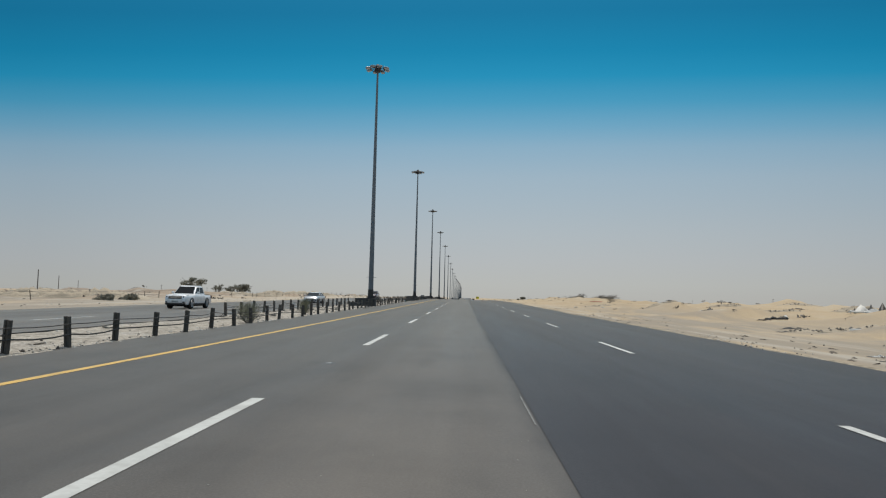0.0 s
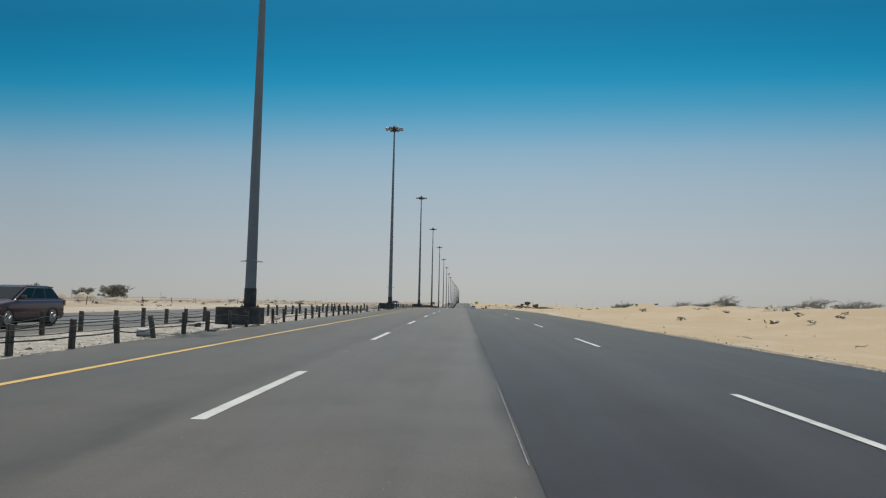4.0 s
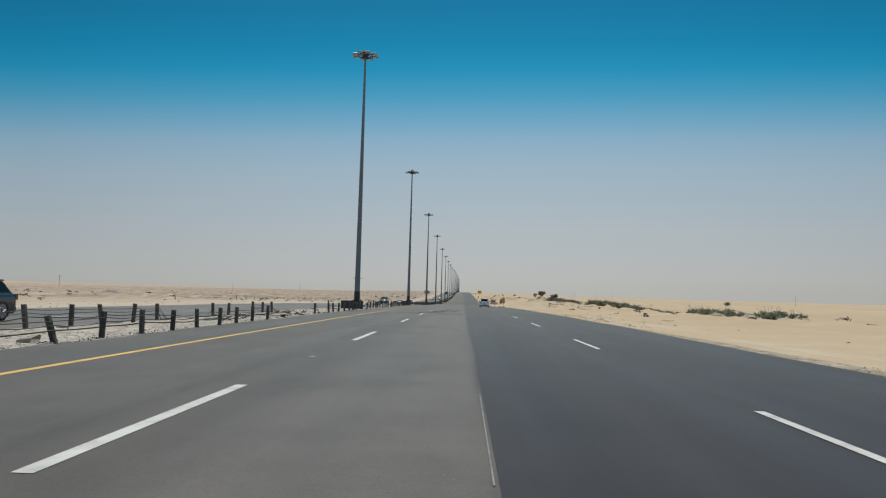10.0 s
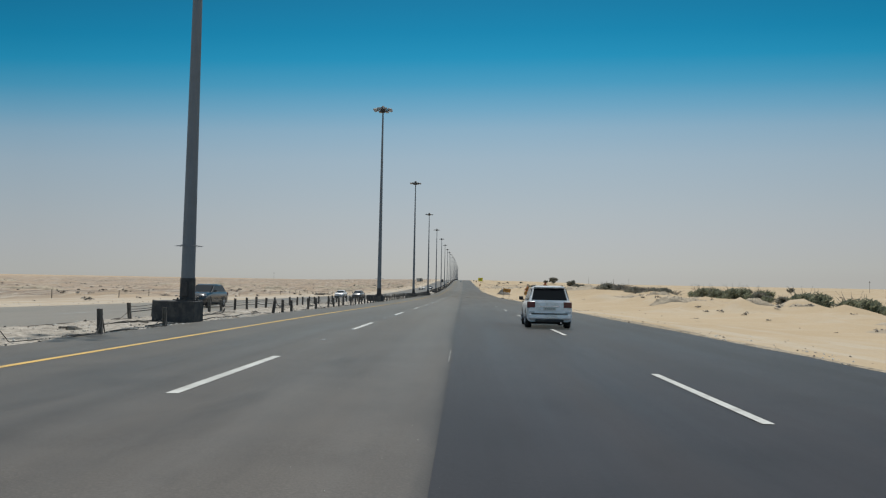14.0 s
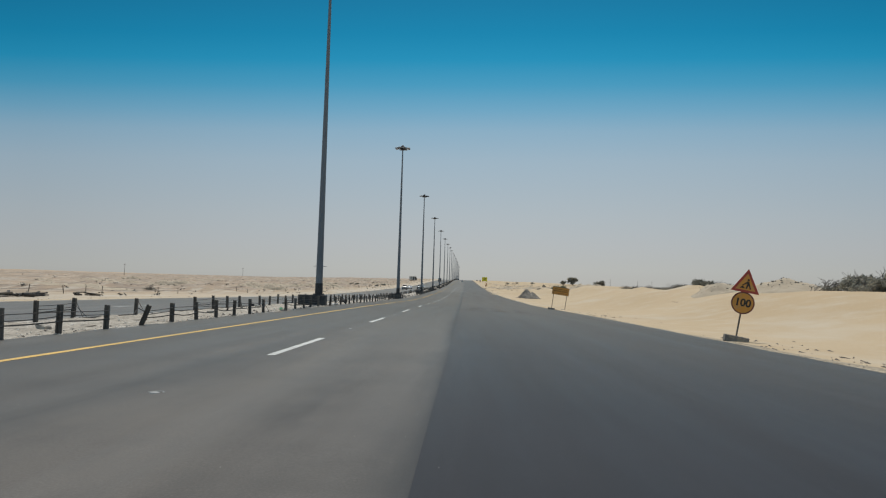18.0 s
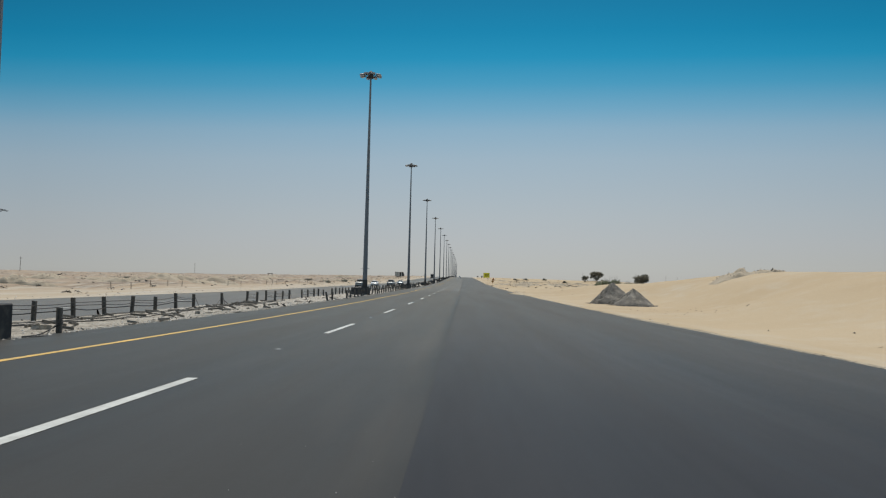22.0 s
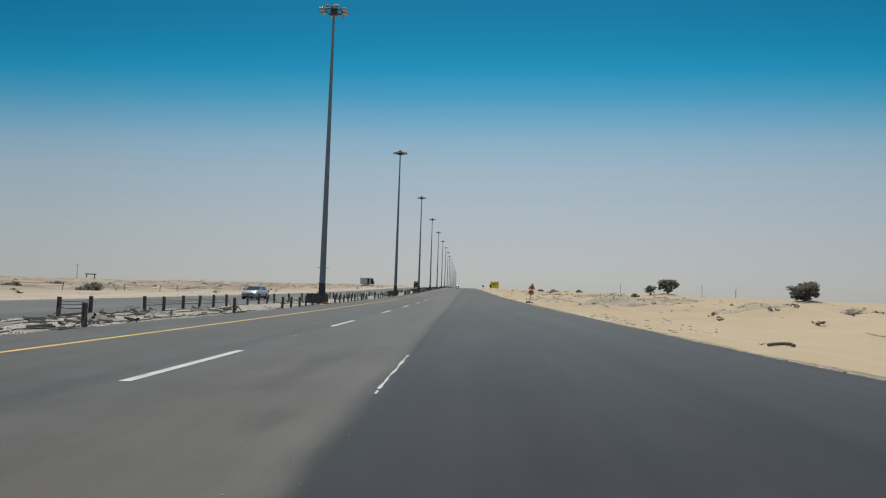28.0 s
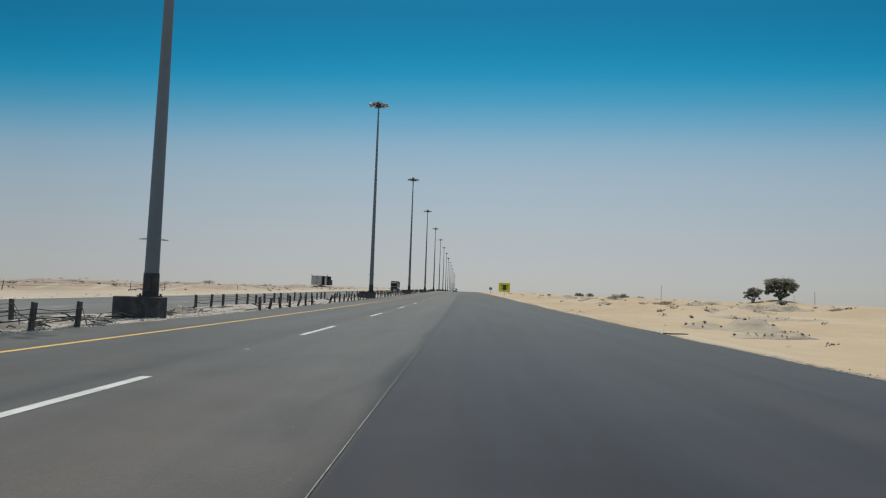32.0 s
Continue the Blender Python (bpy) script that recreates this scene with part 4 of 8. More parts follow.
def car(name, m, label, paint, L, W, H, belt, hood, nose, cab, roof, base, rad, tail=None, bed=None, tall_tail=True, group="vehicles on the road", rails=False, lamp=TAIL_RED):
    """A road vehicle, nose towards +y. cab: rear and front of the glasshouse at the belt; roof: the same at the roof; base: wheelbase."""
    th = thing(name, m, label, "car", group)
    hw, r0, f0 = W / 2, -L / 2, L / 2
    tail = belt if tail is None else tail
    zb = rad * 0.78
    st = [(r0, zb + 0.16, tail - 0.10, tail - 0.06, hw * 0.88), (r0 + 0.10, zb + 0.05, tail - 0.05, tail, hw * 0.965), (cab[0] - 0.02, zb, min(tail, belt) - 0.04, max(tail, belt) if tall_tail else tail, hw * 0.995),
          (cab[0] + 0.35, zb, belt - 0.04, belt, hw), (cab[1] - 0.3, zb, belt - 0.05, belt, hw), (cab[1] + 0.12, zb, belt - 0.08, belt - 0.02, hw * 0.995),
          (lerp(cab[1], f0, 0.6), zb, hood - 0.10, hood, hw * 0.98), (f0 - 0.36, zb + 0.01, lerp(nose, hood, 0.45) - 0.08, lerp(nose, hood, 0.55) + 0.03, hw * 0.965), (f0 - 0.17, zb + 0.03, nose - 0.06, nose + 0.03, hw * 0.91), (f0 - 0.06, zb + 0.06, nose - 0.15, nose - 0.05, hw * 0.84), (f0, zb + 0.12, nose - 0.26, nose - 0.16, hw * 0.74)]
    sec = []
    for y, a, s, t, w in dense(st, 4):
        sec.append([(w * 0.80, y, a), (w * 0.93, y, a + 0.04), (w * 0.985, y, a + 0.15), (w, y, lerp(a, s, 0.45)), (w * 0.995, y, lerp(a, s, 0.78)), (w * 0.975, y, s - 0.03), (w * 0.93, y, s + 0.02),
                    (w * 0.80, y, lerp(s, t, 0.65) + 0.012), (w * 0.45, y, t + 0.02), (0.001, y, t + 0.028)])
    bm = bmesh.new()
    loft(bm, sec)
    rounded(part("body", bm, paint, th, smooth=True))
    bm = bmesh.new()
    box(bm, -hw * 0.8, hw * 0.8, r0 + 0.3, f0 - 0.3, zb - 0.10, zb + 0.12)
    part("underbody", bm, UNDER, th)
    wb, wr = hw * 0.925, hw * 0.74
    B = [(wb, cab[0], belt - 0.03), (wb, cab[1], belt - 0.03), (-wb, cab[1], belt - 0.03), (-wb, cab[0], belt - 0.03)]
    R = [(wr, roof[0], H), (wr, roof[1], H), (-wr, roof[1], H), (-wr, roof[0], H)]
    bm = bmesh.new()
    bv, rv = [bm.verts.new(p) for p in B], [bm.verts.new(p) for p in R]
    mid_y = (roof[0] + roof[1]) / 2
    crown = [bm.verts.new((p[0] * 0.70, lerp(p[1], mid_y, 0.22), H + 0.045)) for p in R]
    bm.faces.new(crown)
    for i in range(4):
        j = (i + 1) % 4
        bm.faces.new((rv[i], rv[j], crown[j], crown[i]))
    bm.faces.new(bv[::-1])
    for i in range(4):
        j = (i + 1) % 4
        bm.faces.new((bv[i], bv[j], rv[j], rv[i]))
    bmesh.ops.recalc_face_normals(bm, faces=bm.faces)
    es = [e for e in bm.edges if not all(v in bv for v in e.verts) and not any(v in crown for v in e.verts)]
    bmesh.ops.bevel(bm, geom=es, offset=0.10, segments=3, affect="EDGES")
    rounded(part("cabin", bm, paint, th, smooth=True))
    back, front = (B[3], B[0], R[0], R[3]), (B[1], B[2], R[2], R[1])
    right, left = (B[0], B[1], R[1], R[0]), (B[2], B[3], R[3], R[2])
    panel("windscreen", front, CAR_GLASS, th, (0.05, 0.95), (0.10, 0.93))
    panel("rear_window", back, CAR_GLASS, th, (0.06, 0.94), (0.13, 0.86))
    cuts = [(0.045, 0.35), (0.362, 0.655), (0.667, 0.945)] if cab[1] - cab[0] > 2.9 else [(0.10, 0.50), (0.54, 0.90)]
    if tall_tail:
        for side_ in (right, left):
            panel("window_trim", side_, TRIM, th, (0.03, 0.965), (0.11, 0.89), out=0.003)
    for a, b in cuts:
        panel("side_window", right, CAR_GLASS, th, (a, b), (0.14, 0.86), taper=0.01)
        panel("side_window", left, CAR_GLASS, th, (1 - b, 1 - a), (0.14, 0.86), taper=0.01)
    for s in (-1, 1):
        for y in (-base / 2 - 0.02, base / 2 + 0.05):
            wheel(th, s * (hw + 0.01), y, rad, 0.26)
        bm = bmesh.new()
        box(bm, s * (hw + 0.10) - 0.10, s * (hw + 0.10) + 0.10, cab[1] - 0.52, cab[1] - 0.40, belt + 0.02, belt + 0.20, 0.03)
        box(bm, s * hw - 0.06, s * hw + 0.06, cab[1] - 0.48, cab[1] - 0.43, belt + 0.02, belt + 0.07)
        part("mirror", bm, TRIM if rails else paint, th)
        bm = bmesh.new()
        box(bm, s * hw * 0.995 - 0.012, s * hw * 0.995 + 0.012, -base / 2 + rad * 1.2, base / 2 - rad * 1.2, zb + 0.04, zb + 0.13, 0.008)
        part("sill", bm, TRIM, th)
        # front and rear lamps
        bm = bmesh.new()
        xi, xo = s * hw * 0.52, s * hw * 0.945
        low_z, top_z = nose - 0.19, nose - 0.03
        polys = [[bm.verts.new(p) for p in ((xi, f0 - 0.02, low_z + 0.02), (s * hw * 0.80, f0 - 0.07, low_z), (xo, f0 - 0.30, low_z + 0.07), (xo, f0 - 0.46, top_z + 0.07), (s * hw * 0.84, f0 - 0.20, top_z + 0.03), (xi, f0 - 0.06, top_z - 0.05))],
                 [bm.verts.new(p) for p in ((xi, f0 - 0.20, low_z + 0.02), (s * hw * 0.72, f0 - 0.25, low_z), (s * hw * 0.80, f0 - 0.45, low_z + 0.07), (s * hw * 0.80, f0 - 0.55, top_z + 0.02), (s * hw * 0.70, f0 - 0.35, top_z), (xi, f0 - 0.20, top_z - 0.05))]]
        bm.faces.new(polys[0])
        bm.faces.new(polys[1][::-1])
        for q in range(6):
            bm.faces.new((polys[0][q], polys[0][(q + 1) % 6], polys[1][(q + 1) % 6], polys[1][q]))
        bmesh.ops.recalc_face_normals(bm, faces=bm.faces)
        hl = part("headlamp", bm, CLEAR_LAMP, th)
        bm = bmesh.new()
        rod(bm, (s * hw * 0.70, f0 - 0.10, nose - 0.115), (s * hw * 0.70, f0 - 0.03, nose - 0.115), 0.055, n=12)
        part("lamp_lens", bm, CAR_GLASS, hl)
        bm = bmesh.new()
        zt = tail - 0.02
        box(bm, s * hw * 0.80 - 0.19, s * hw * 0.80 + 0.17, r0 - 0.012, r0 + 0.16, zt - 0.26, zt, 0.02)
        part("tail_lamp", bm, lamp, th)
        bm = bmesh.new()
        box(bm, s * hw * 0.80 - 0.10, s * hw * 0.80 + 0.14, r0 - 0.025, r0 + 0.10, zt - 0.48, zt - 0.40, 0.01)
        part("reflector", bm, CLEAR_LAMP, th)
        if rails:
            bm = bmesh.new()
            rod(bm, (s * wr * 0.86, roof[0] + 0.25, H + 0.05), (s * wr * 0.86, roof[1] - 0.15, H + 0.05), 0.022, n=6)
            for y in (roof[0] + 0.3, roof[1] - 0.2):
                box(bm, s * wr * 0.86 - 0.02, s * wr * 0.86 + 0.02, y - 0.04, y + 0.04, H - 0.02, H + 0.05)
            part("roof_rail", bm, TRIM, th)
    bm = bmesh.new()
    box(bm, -hw * 0.92, hw * 0.92, r0 - 0.07, r0 + 0.14, zb + 0.12, zb + 0.34, 0.05)
    part("rear_bumper", bm, paint, th)
    bm = bmesh.new()
    box(bm, -hw * 0.80, hw * 0.80, r0 - 0.076, r0 + 0.1, zb + 0.34, zb + 0.375, 0.01)
    part("bumper_strip", bm, TRIM, th)
    bm = bmesh.new()
    box(bm, -hw * 0.62, hw * 0.62, r0 - 0.03, r0 + 0.1, zb - 0.02, zb + 0.13, 0.03)
    part("rear_apron", bm, TRIM, th)
    bm = bmesh.new()
    box(bm, -0.42, 0.42, r0 - 0.03, r0 + 0.02, tail - 0.23, tail - 0.20, 0.008)
    part("tailgate_strip", bm, CHROME, th)
    for y, d in ((r0 - 0.02, -1), (f0 + 0.005, 1)):
        z = tail - 0.38 if d < 0 else zb + 0.22
        bm = bmesh.new()
        box(bm, -0.27, 0.27, y - 0.01, y + 0.01, z, z + 0.13, 0.004)
        pl = part("number_plate", bm, PLATE, th)
        bm = bmesh.new()
        for k in range(5):
            box(bm, -0.21 + k * 0.09, -0.15 + k * 0.09, y + d * 0.011 - 0.002, y + d * 0.011 + 0.002, z + 0.035, z + 0.095)
        part("plate_bars", bm, PLATE_BAR, pl)
    bm = bmesh.new()
    box(bm, -hw * 0.56, hw * 0.56, f0 - 0.22, f0 + 0.02, nose - 0.27, nose - 0.05, 0.02)
    gr = part("grille", bm, TRIM, th)
    bm = bmesh.new()
    for z in (nose - 0.20, nose - 0.15, nose - 0.10):
        box(bm, -hw * 0.50, hw * 0.50, f0 + 0.018, f0 + 0.03, z, z + 0.018)
    part("grille_trim", bm, CHROME, gr)
    bm = bmesh.new()
    box(bm, -hw * 0.66, hw * 0.66, f0 - 0.2, f0 + 0.036, zb + 0.03, zb + 0.14, 0.02)
    part("air_intake", bm, TRIM, th)
    for s in (-1, 1):
        bm = bmesh.new()
        box(bm, s * hw * 0.72 - 0.08, s * hw * 0.72 + 0.08, f0 - 0.2, f0 + 0.034, zb + 0.18, zb + 0.27, 0.02)
        part("fog_lamp", bm, TRIM, th)
    bm = bmesh.new()
    box(bm, -hw * 0.84, hw * 0.84, f0 - 0.16, f0 + 0.03, zb + 0.02, zb + 0.17, 0.04)
    part("front_bumper", bm, TRIM if paint in (CAR_BLACK, CAR_RED) or bed else paint, th)
    if tall_tail:
        bm = bmesh.new()
        box(bm, -wr * 0.93, wr * 0.93, roof[0] - 0.20, roof[0] + 0.12, H - 0.06, H + 0.005, 0.02)
        part("spoiler", bm, paint, th)
        bm = bmesh.new()
        rod(bm, (0.0, cab[0] + 0.03, belt + 0.10), (0.42, cab[0] + 0.06, belt + 0.16), 0.014, n=5)
        part("wiper", bm, TRIM, th)
        bm = bmesh.new()
        rod(bm, (hw * 0.5, r0 - 0.02, zb - 0.04), (hw * 0.5, r0 + 0.3, zb - 0.04), 0.04, n=10)
        part("exhaust", bm, CHROME, th)
    if bed:
        bm = bmesh.new()
        box(bm, -hw * 0.84, hw * 0.84, bed[0], bed[1], tail + 0.015, tail + 0.05)
        part("bed_cover", bm, TRIM, th)
    return th


def at_road(x, y, turn=0.0, lift=0.0):
    """A pose on the road's surface, turned to follow its slope."""
    slope = math.degrees(math.atan2(grade(y + 2) - grade(y - 2), 4))
    if turn > 90:
        slope = -slope
    return Matrix.Translation((x, y, grade(y) + lift)) @ pose(0, 0, 0, 0, 0, turn) @ pose(0, 0, 0, slope, 0, 0)


BIG = dict(L=4.99, W=1.97, H=1.85, belt=1.20, hood=1.16, nose=1.06, cab=(-2.36, 1.10), roof=(-2.08, 0.22), base=2.85, rad=0.40)
SUV_A = dict(L=5.10, W=1.93, H=1.78, belt=1.20, hood=1.13, nose=0.96, cab=(-2.40, 1.20), roof=(-1.80, 0.00), base=3.04, rad=0.39)
SEDAN = dict(L=4.56, W=1.78, H=1.44, belt=0.99, hood=0.95, nose=0.76, cab=(-1.95, 1.25), roof=(-0.98, -0.02), base=2.70, rad=0.335, tail=1.05, tall_tail=False)
PICKUP = dict(L=5.30, W=1.86, H=1.80, belt=1.16, hood=1.15, nose=1.06, cab=(-1.30, 1.10), roof=(-1.12, 0.30), base=3.1, rad=0.40, tail=1.08, tall_tail=False, bed=(-2.55, -1.30))

car("white_suv", at_road(5.10, 442.4, -1.9, 0.0), "large white off-road estate car seen from behind on fresh asphalt", CAR_WHITE, rails=True, **BIG)
OPPOSITE = "oncoming vehicles on the opposite road"
car("white_pickup", at_road(-22.4, 55.8, 180), "dusty white double-cab pickup on the opposite carriageway", CAR_WHITE, group=OPPOSITE, **PICKUP)
car("silver_sedan", at_road(-18.4, 84.6, 180), "silver saloon car on the opposite carriageway", CAR_SILVER, group=OPPOSITE, **SEDAN)
car("red_suv", at_road(-19.3, 146.2, 180), "dark red estate car with tinted windows on the opposite carriageway", CAR_RED, group=OPPOSITE, **SUV_A)
car("black_suv", at_road(-19.6, 319.0, 180), "black estate car with chrome mirrors and roof rails", CAR_BLACK, group=OPPOSITE, rails=True, **SUV_A)
car("black_hatchback", at_road(-18.9, 463.2, 180), "black estate car behind a mast plinth on the opposite carriageway", CAR_BLACK, group=OPPOSITE, **SUV_A)
car("white_saloon", at_road(-22.3, 543.0, 180), "white saloon car with dark windows", CAR_WHITE, group=OPPOSITE, **SEDAN)
car("grey_saloon", at_road(-18.6, 541.0, 180), "grey saloon car with dark windows", CAR_GREY, group=OPPOSITE, **SEDAN)
car("grey_suv", at_road(-22.4, 799.5, 180), "pewter-grey estate car with a pale bumper", CAR_PEWTER, group=OPPOSITE, rails=True, **BIG)
car("white_sedan", at_road(-22.4, 825.5, 180), "white saloon car with a dark windscreen", CAR_WHITE, group=OPPOSITE, **SEDAN)
car("grey_van", at_road(-18.6, 831.0, 180), "grey estate car following the white saloon", CAR_GREY, group=OPPOSITE, **SUV_A)
car("blue_sedan", at_road(-20.2, 879.0, 180), "pale blue silver saloon car on the opposite carriageway", CAR_BLUE, group=OPPOSITE, **SEDAN)
car("far_pickup", at_road(-1.2, 1220.0, 0), "small white pickup far ahead on the road", CAR_WHITE, **PICKUP)


def truck(m):
    th = thing("parked_truck", m, "dark grey tipper truck far along the opposite road", "truck", OPPOSITE)
    bm = bmesh.new()
    box(bm, -1.2, 1.2, 1.6, 3.6, 0.7, 3.0, 0.12)
    cabin = part("cab", bm, CAR_GREY, th)
    bm = bmesh.new()
    box(bm, -1.05, 1.05, 3.59, 3.62, 1.8, 2.7, 0.02)
    part("windscreen", bm, CAR_GLASS, cabin)
    bm = bmesh.new()
    box(bm, -1.0, 1.0, 3.58, 3.64, 0.95, 1.5, 0.02)
    part("grille", bm, TRIM, cabin)
    bm = bmesh.new()
    box(bm, -1.22, 1.22, 3.3, 3.72, 0.5, 0.85, 0.04)
    part("bumper", bm, TRIM, th)
    bm = bmesh.new()
    box(bm, -1.25, 1.25, -3.6, 1.4, 1.25, 3.3, 0.05)
    box(bm, -1.25, 1.25, 1.0, 3.0, 3.2, 3.45, 0.05)
    part("tipper_body", bm, TRIM, th)
    bm = bmesh.new()
    box(bm, -0.5, 0.5, -3.5, 3.4, 0.75, 1.2)
    part("chassis", bm, UNDER, th)
    for s in (-1, 1):
        for y in (2.6, -1.6, -2.8):
            wheel(th, s * 1.22, y, 0.5, 0.4)


truck(at_road(-21.2, 1152.0, 180))

# ---- rope barriers on the median ----


def post_mesh():
    bm = bmesh.new()
    box(bm, -0.078, -0.018, -0.055, 0.055, -0.25, 0.84, 0.008)
    box(bm, 0.018, 0.078, -0.055, 0.055, -0.25, 0.83, 0.008)
    box(bm, -0.018, 0.018, -0.03, 0.03, -0.25, 0.80)
    me = bpy.data.meshes.new("post")
    bm.to_mesh(me)
    bm.free()
    me.materials.append(POST_STEEL)
    return me


POST = post_mesh()
# stretches of the two rows: from, to, share of posts gone, share of posts bent
NEAR_ROW = [(-60, 60, 0.0, 0.03), (60, 190, 0.03, 0.07), (190, 240, 0.75, 0.3), (240, 243, 0.0, 0.1), (243, 296, 0.94, 0.3), (296, 328, 0.05, 0.15), (328, 346, 0.8, 0.3), (346, 362, 0.15, 0.35), (362, 432, 0.02, 0.05),
            (432, 452, 0.9, 0.3), (452, 500, 0.06, 0.12), (500, 565, 0.02, 0.05), (565, 590, 0.06, 0.15), (590, 656, 0.03, 0.06), (656, 696, 0.85, 0.4), (696, 745, 0.08, 0.15), (745, 811, 0.06, 0.12),
            (811, 848, 0.85, 0.4), (848, 890, 0.03, 0.05), (890, 904, 0.5, 0.4), (904, 933, 0.04, 0.06), (933, 951, 0.95, 0.4), (951, 960, 0.3, 0.4), (960, 1250, 0.08, 0.12)]
FAR_ROW = [(-60, 42, 0.75, 0.1), (42, 52, 0.3, 0.1), (52, 200, 0.03, 0.06), (200, 247, 0.85, 0.3), (247, 300, 0.25, 0.7), (300, 336, 0.10, 0.15), (336, 343, 0.8, 0.3), (343, 352, 0.2, 0.3), (352, 378, 0.85, 0.5), (378, 386, 0.1, 0.7), (386, 401, 1.0, 0.0),
           (401, 415, 0.05, 0.08), (415, 438, 0.92, 0.3), (438, 452, 0.4, 0.5), (452, 935, 0.05, 0.08), (935, 950, 0.4, 0.3), (950, 1250, 0.08, 0.12)]


def state(y, rows=NEAR_ROW):
    for a, b, gone, bent in rows:
        if a <= y < b:
            return gone, bent
    return 0.1, 0.2


# the posts' spacing slips along the road: y, share of a gap
SPACING = [(16, -0.75), (30, -0.68), (40, -0.47), (55, -0.28), (107, 0.0), (420, 0.58), (541, 0.5), (615, 0.93), (718, 1.0), (858, 1.21)]
rb = random.Random(21)
for row_x, gap, extra in ((-10.55, 2.5622, 0.0), (-14.55, 2.5622, 0.05)):
    for sec in range(-1, 16):
        y0 = MAST_FIRST + MAST_STEP * (sec - 0.5)
        y1 = y0 + MAST_STEP
        th = thing("rope_barrier", pose(row_x, y0, grade(y0)), "dark steel posts with thin black wire ropes on the gravel median", "barrier", "rope barriers of the median")
        tops = []
        y = 107.37 + gap * math.ceil((y0 - 107.37) / gap)
        while y < y1:
            gone, bent = state(y, NEAR_ROW if row_x > -12 else FAR_ROW)
            yy = y + gap * slip(SPACING, y) + rb.uniform(-0.08, 0.08)
            near_plinth = abs(((yy - MAST_FIRST + MAST_STEP / 2) % MAST_STEP) - MAST_STEP / 2) < 1.35 and row_x > -12
            if rb.random() > gone + extra and not near_plinth:
                lean = rb.uniform(-4, 4) if rb.random() > bent * 0.7 else rb.uniform(-24, 24)
                side = rb.uniform(-3, 3) if rb.random() > bent * 0.7 else rb.uniform(-22, 22)
                ob = new("post", POST)
                ob.parent = th
                where = Matrix.Translation((rb.uniform(-0.06, 0.06), yy - y0, median_z(row_x, yy) - grade(y0))) @ pose(0, 0, 0, lean, side, rb.uniform(-12, 12)) @ Matrix.Diagonal((1, 1, rb.uniform(0.92, 1.04), 1))
                ob.matrix_local = where
                tops.append((yy - y0, where))
            y += gap
        for h in (0.64, 0.50, 0.36):
            runs, pts, prev = [], [], None

            def low(x, y_):
                return Vector((x, y_, median_z(row_x, y_ + y0) - grade(y0) + 0.03))

            for yl, m in tops:
                p = m @ Vector((0.098, 0, h))
                p.z += rb.uniform(-0.02, 0.02)
                if prev is not None:
                    span = (p - prev).length
                    sag = rb.uniform(0.01, 0.09) if rb.random() < 0.35 else rb.uniform(0.0, 0.03)
                    if span > 4.5:
                        # torn: the loose ends drop to the gravel
                        if rb.random() < 0.6:
                            for q in (0.5, 1.2, 2.0):
                                pts.append(low(prev.x + rb.uniform(-0.3, 0.3), prev.y + q))
                        runs.append(pts)
                        pts = []
                        if rb.random() < 0.6:
                            for q in (1.9, 1.1, 0.5):
                                pts.append(low(p.x + rb.uniform(-0.3, 0.3), p.y - q))
                    else:
                        for k in (1, 2):
                            q = prev.lerp(p, k / 3)
                            q.z -= sag
                            pts.append(q)
                pts.append(p)
                prev = p
            runs.append(pts)
            for pts in runs:
                if len(pts) > 2:
                    v, f = tube([tuple(p) for p in pts], 0.021 if h < 0.4 else 0.013, 5)
                    sheet("rope", v, f, ROPE, th)

# ---- road signs ----
SIGN_ORANGE = material("orange_sign_sheeting", (0.62, 0.27, 0.035), 0.5, var=0.10, big=2.0, fine=18, bump=0.02, dirt=(0.50, 0.27, 0.09))
SIGN_RED = material("faded_red_sign_border", (0.40, 0.055, 0.035), 0.5, var=0.12, big=2.0, bump=0.02)
SIGN_BLACK = material("black_sign_print", (0.03, 0.022, 0.015), 0.6, var=0.1, bump=0.0)
SIGN_YELLOW = material("bright_yellow_sign", (0.70, 0.62, 0.03), 0.5, var=0.06, big=1.0, bump=0.0)
SIGN_BACK = material("grey_sign_metal", (0.30, 0.29, 0.27), 0.5, 0.6)
SIGN_POLE = material("weathered_sign_pole", (0.17, 0.15, 0.12), 0.7, 0.2, dirt=(0.09, 0.07, 0.05))
CONCRETE = material("dusty_concrete", (0.28, 0.26, 0.23), 0.9, var=0.2, big=2.0, fine=25, bump=0.4, dirt=(0.42, 0.37, 0.29))
FOOT_BLOCK = material("weathered_foot_concrete", (0.20, 0.185, 0.165), 0.9, var=0.25, big=2.0, fine=25, bump=0.4, dirt=(0.32, 0.27, 0.20))
SIGN_RIM = material("dark_red_sign_rim", (0.15, 0.035, 0.022), 0.5, var=0.2, big=3.0, bump=0.02)


def polygon(bm, pts, y0, y1):
    a, b = [bm.verts.new((x, y0, z)) for x, z in pts], [bm.verts.new((x, y1, z)) for x, z in pts]
    bm.faces.new(a)
    bm.faces.new(b[::-1])
    for i in range(len(pts)):
        j = (i + 1) % len(pts)
        bm.faces.new((a[j], a[i], b[i], b[j]))
    bmesh.ops.recalc_face_normals(bm, faces=bm.faces)


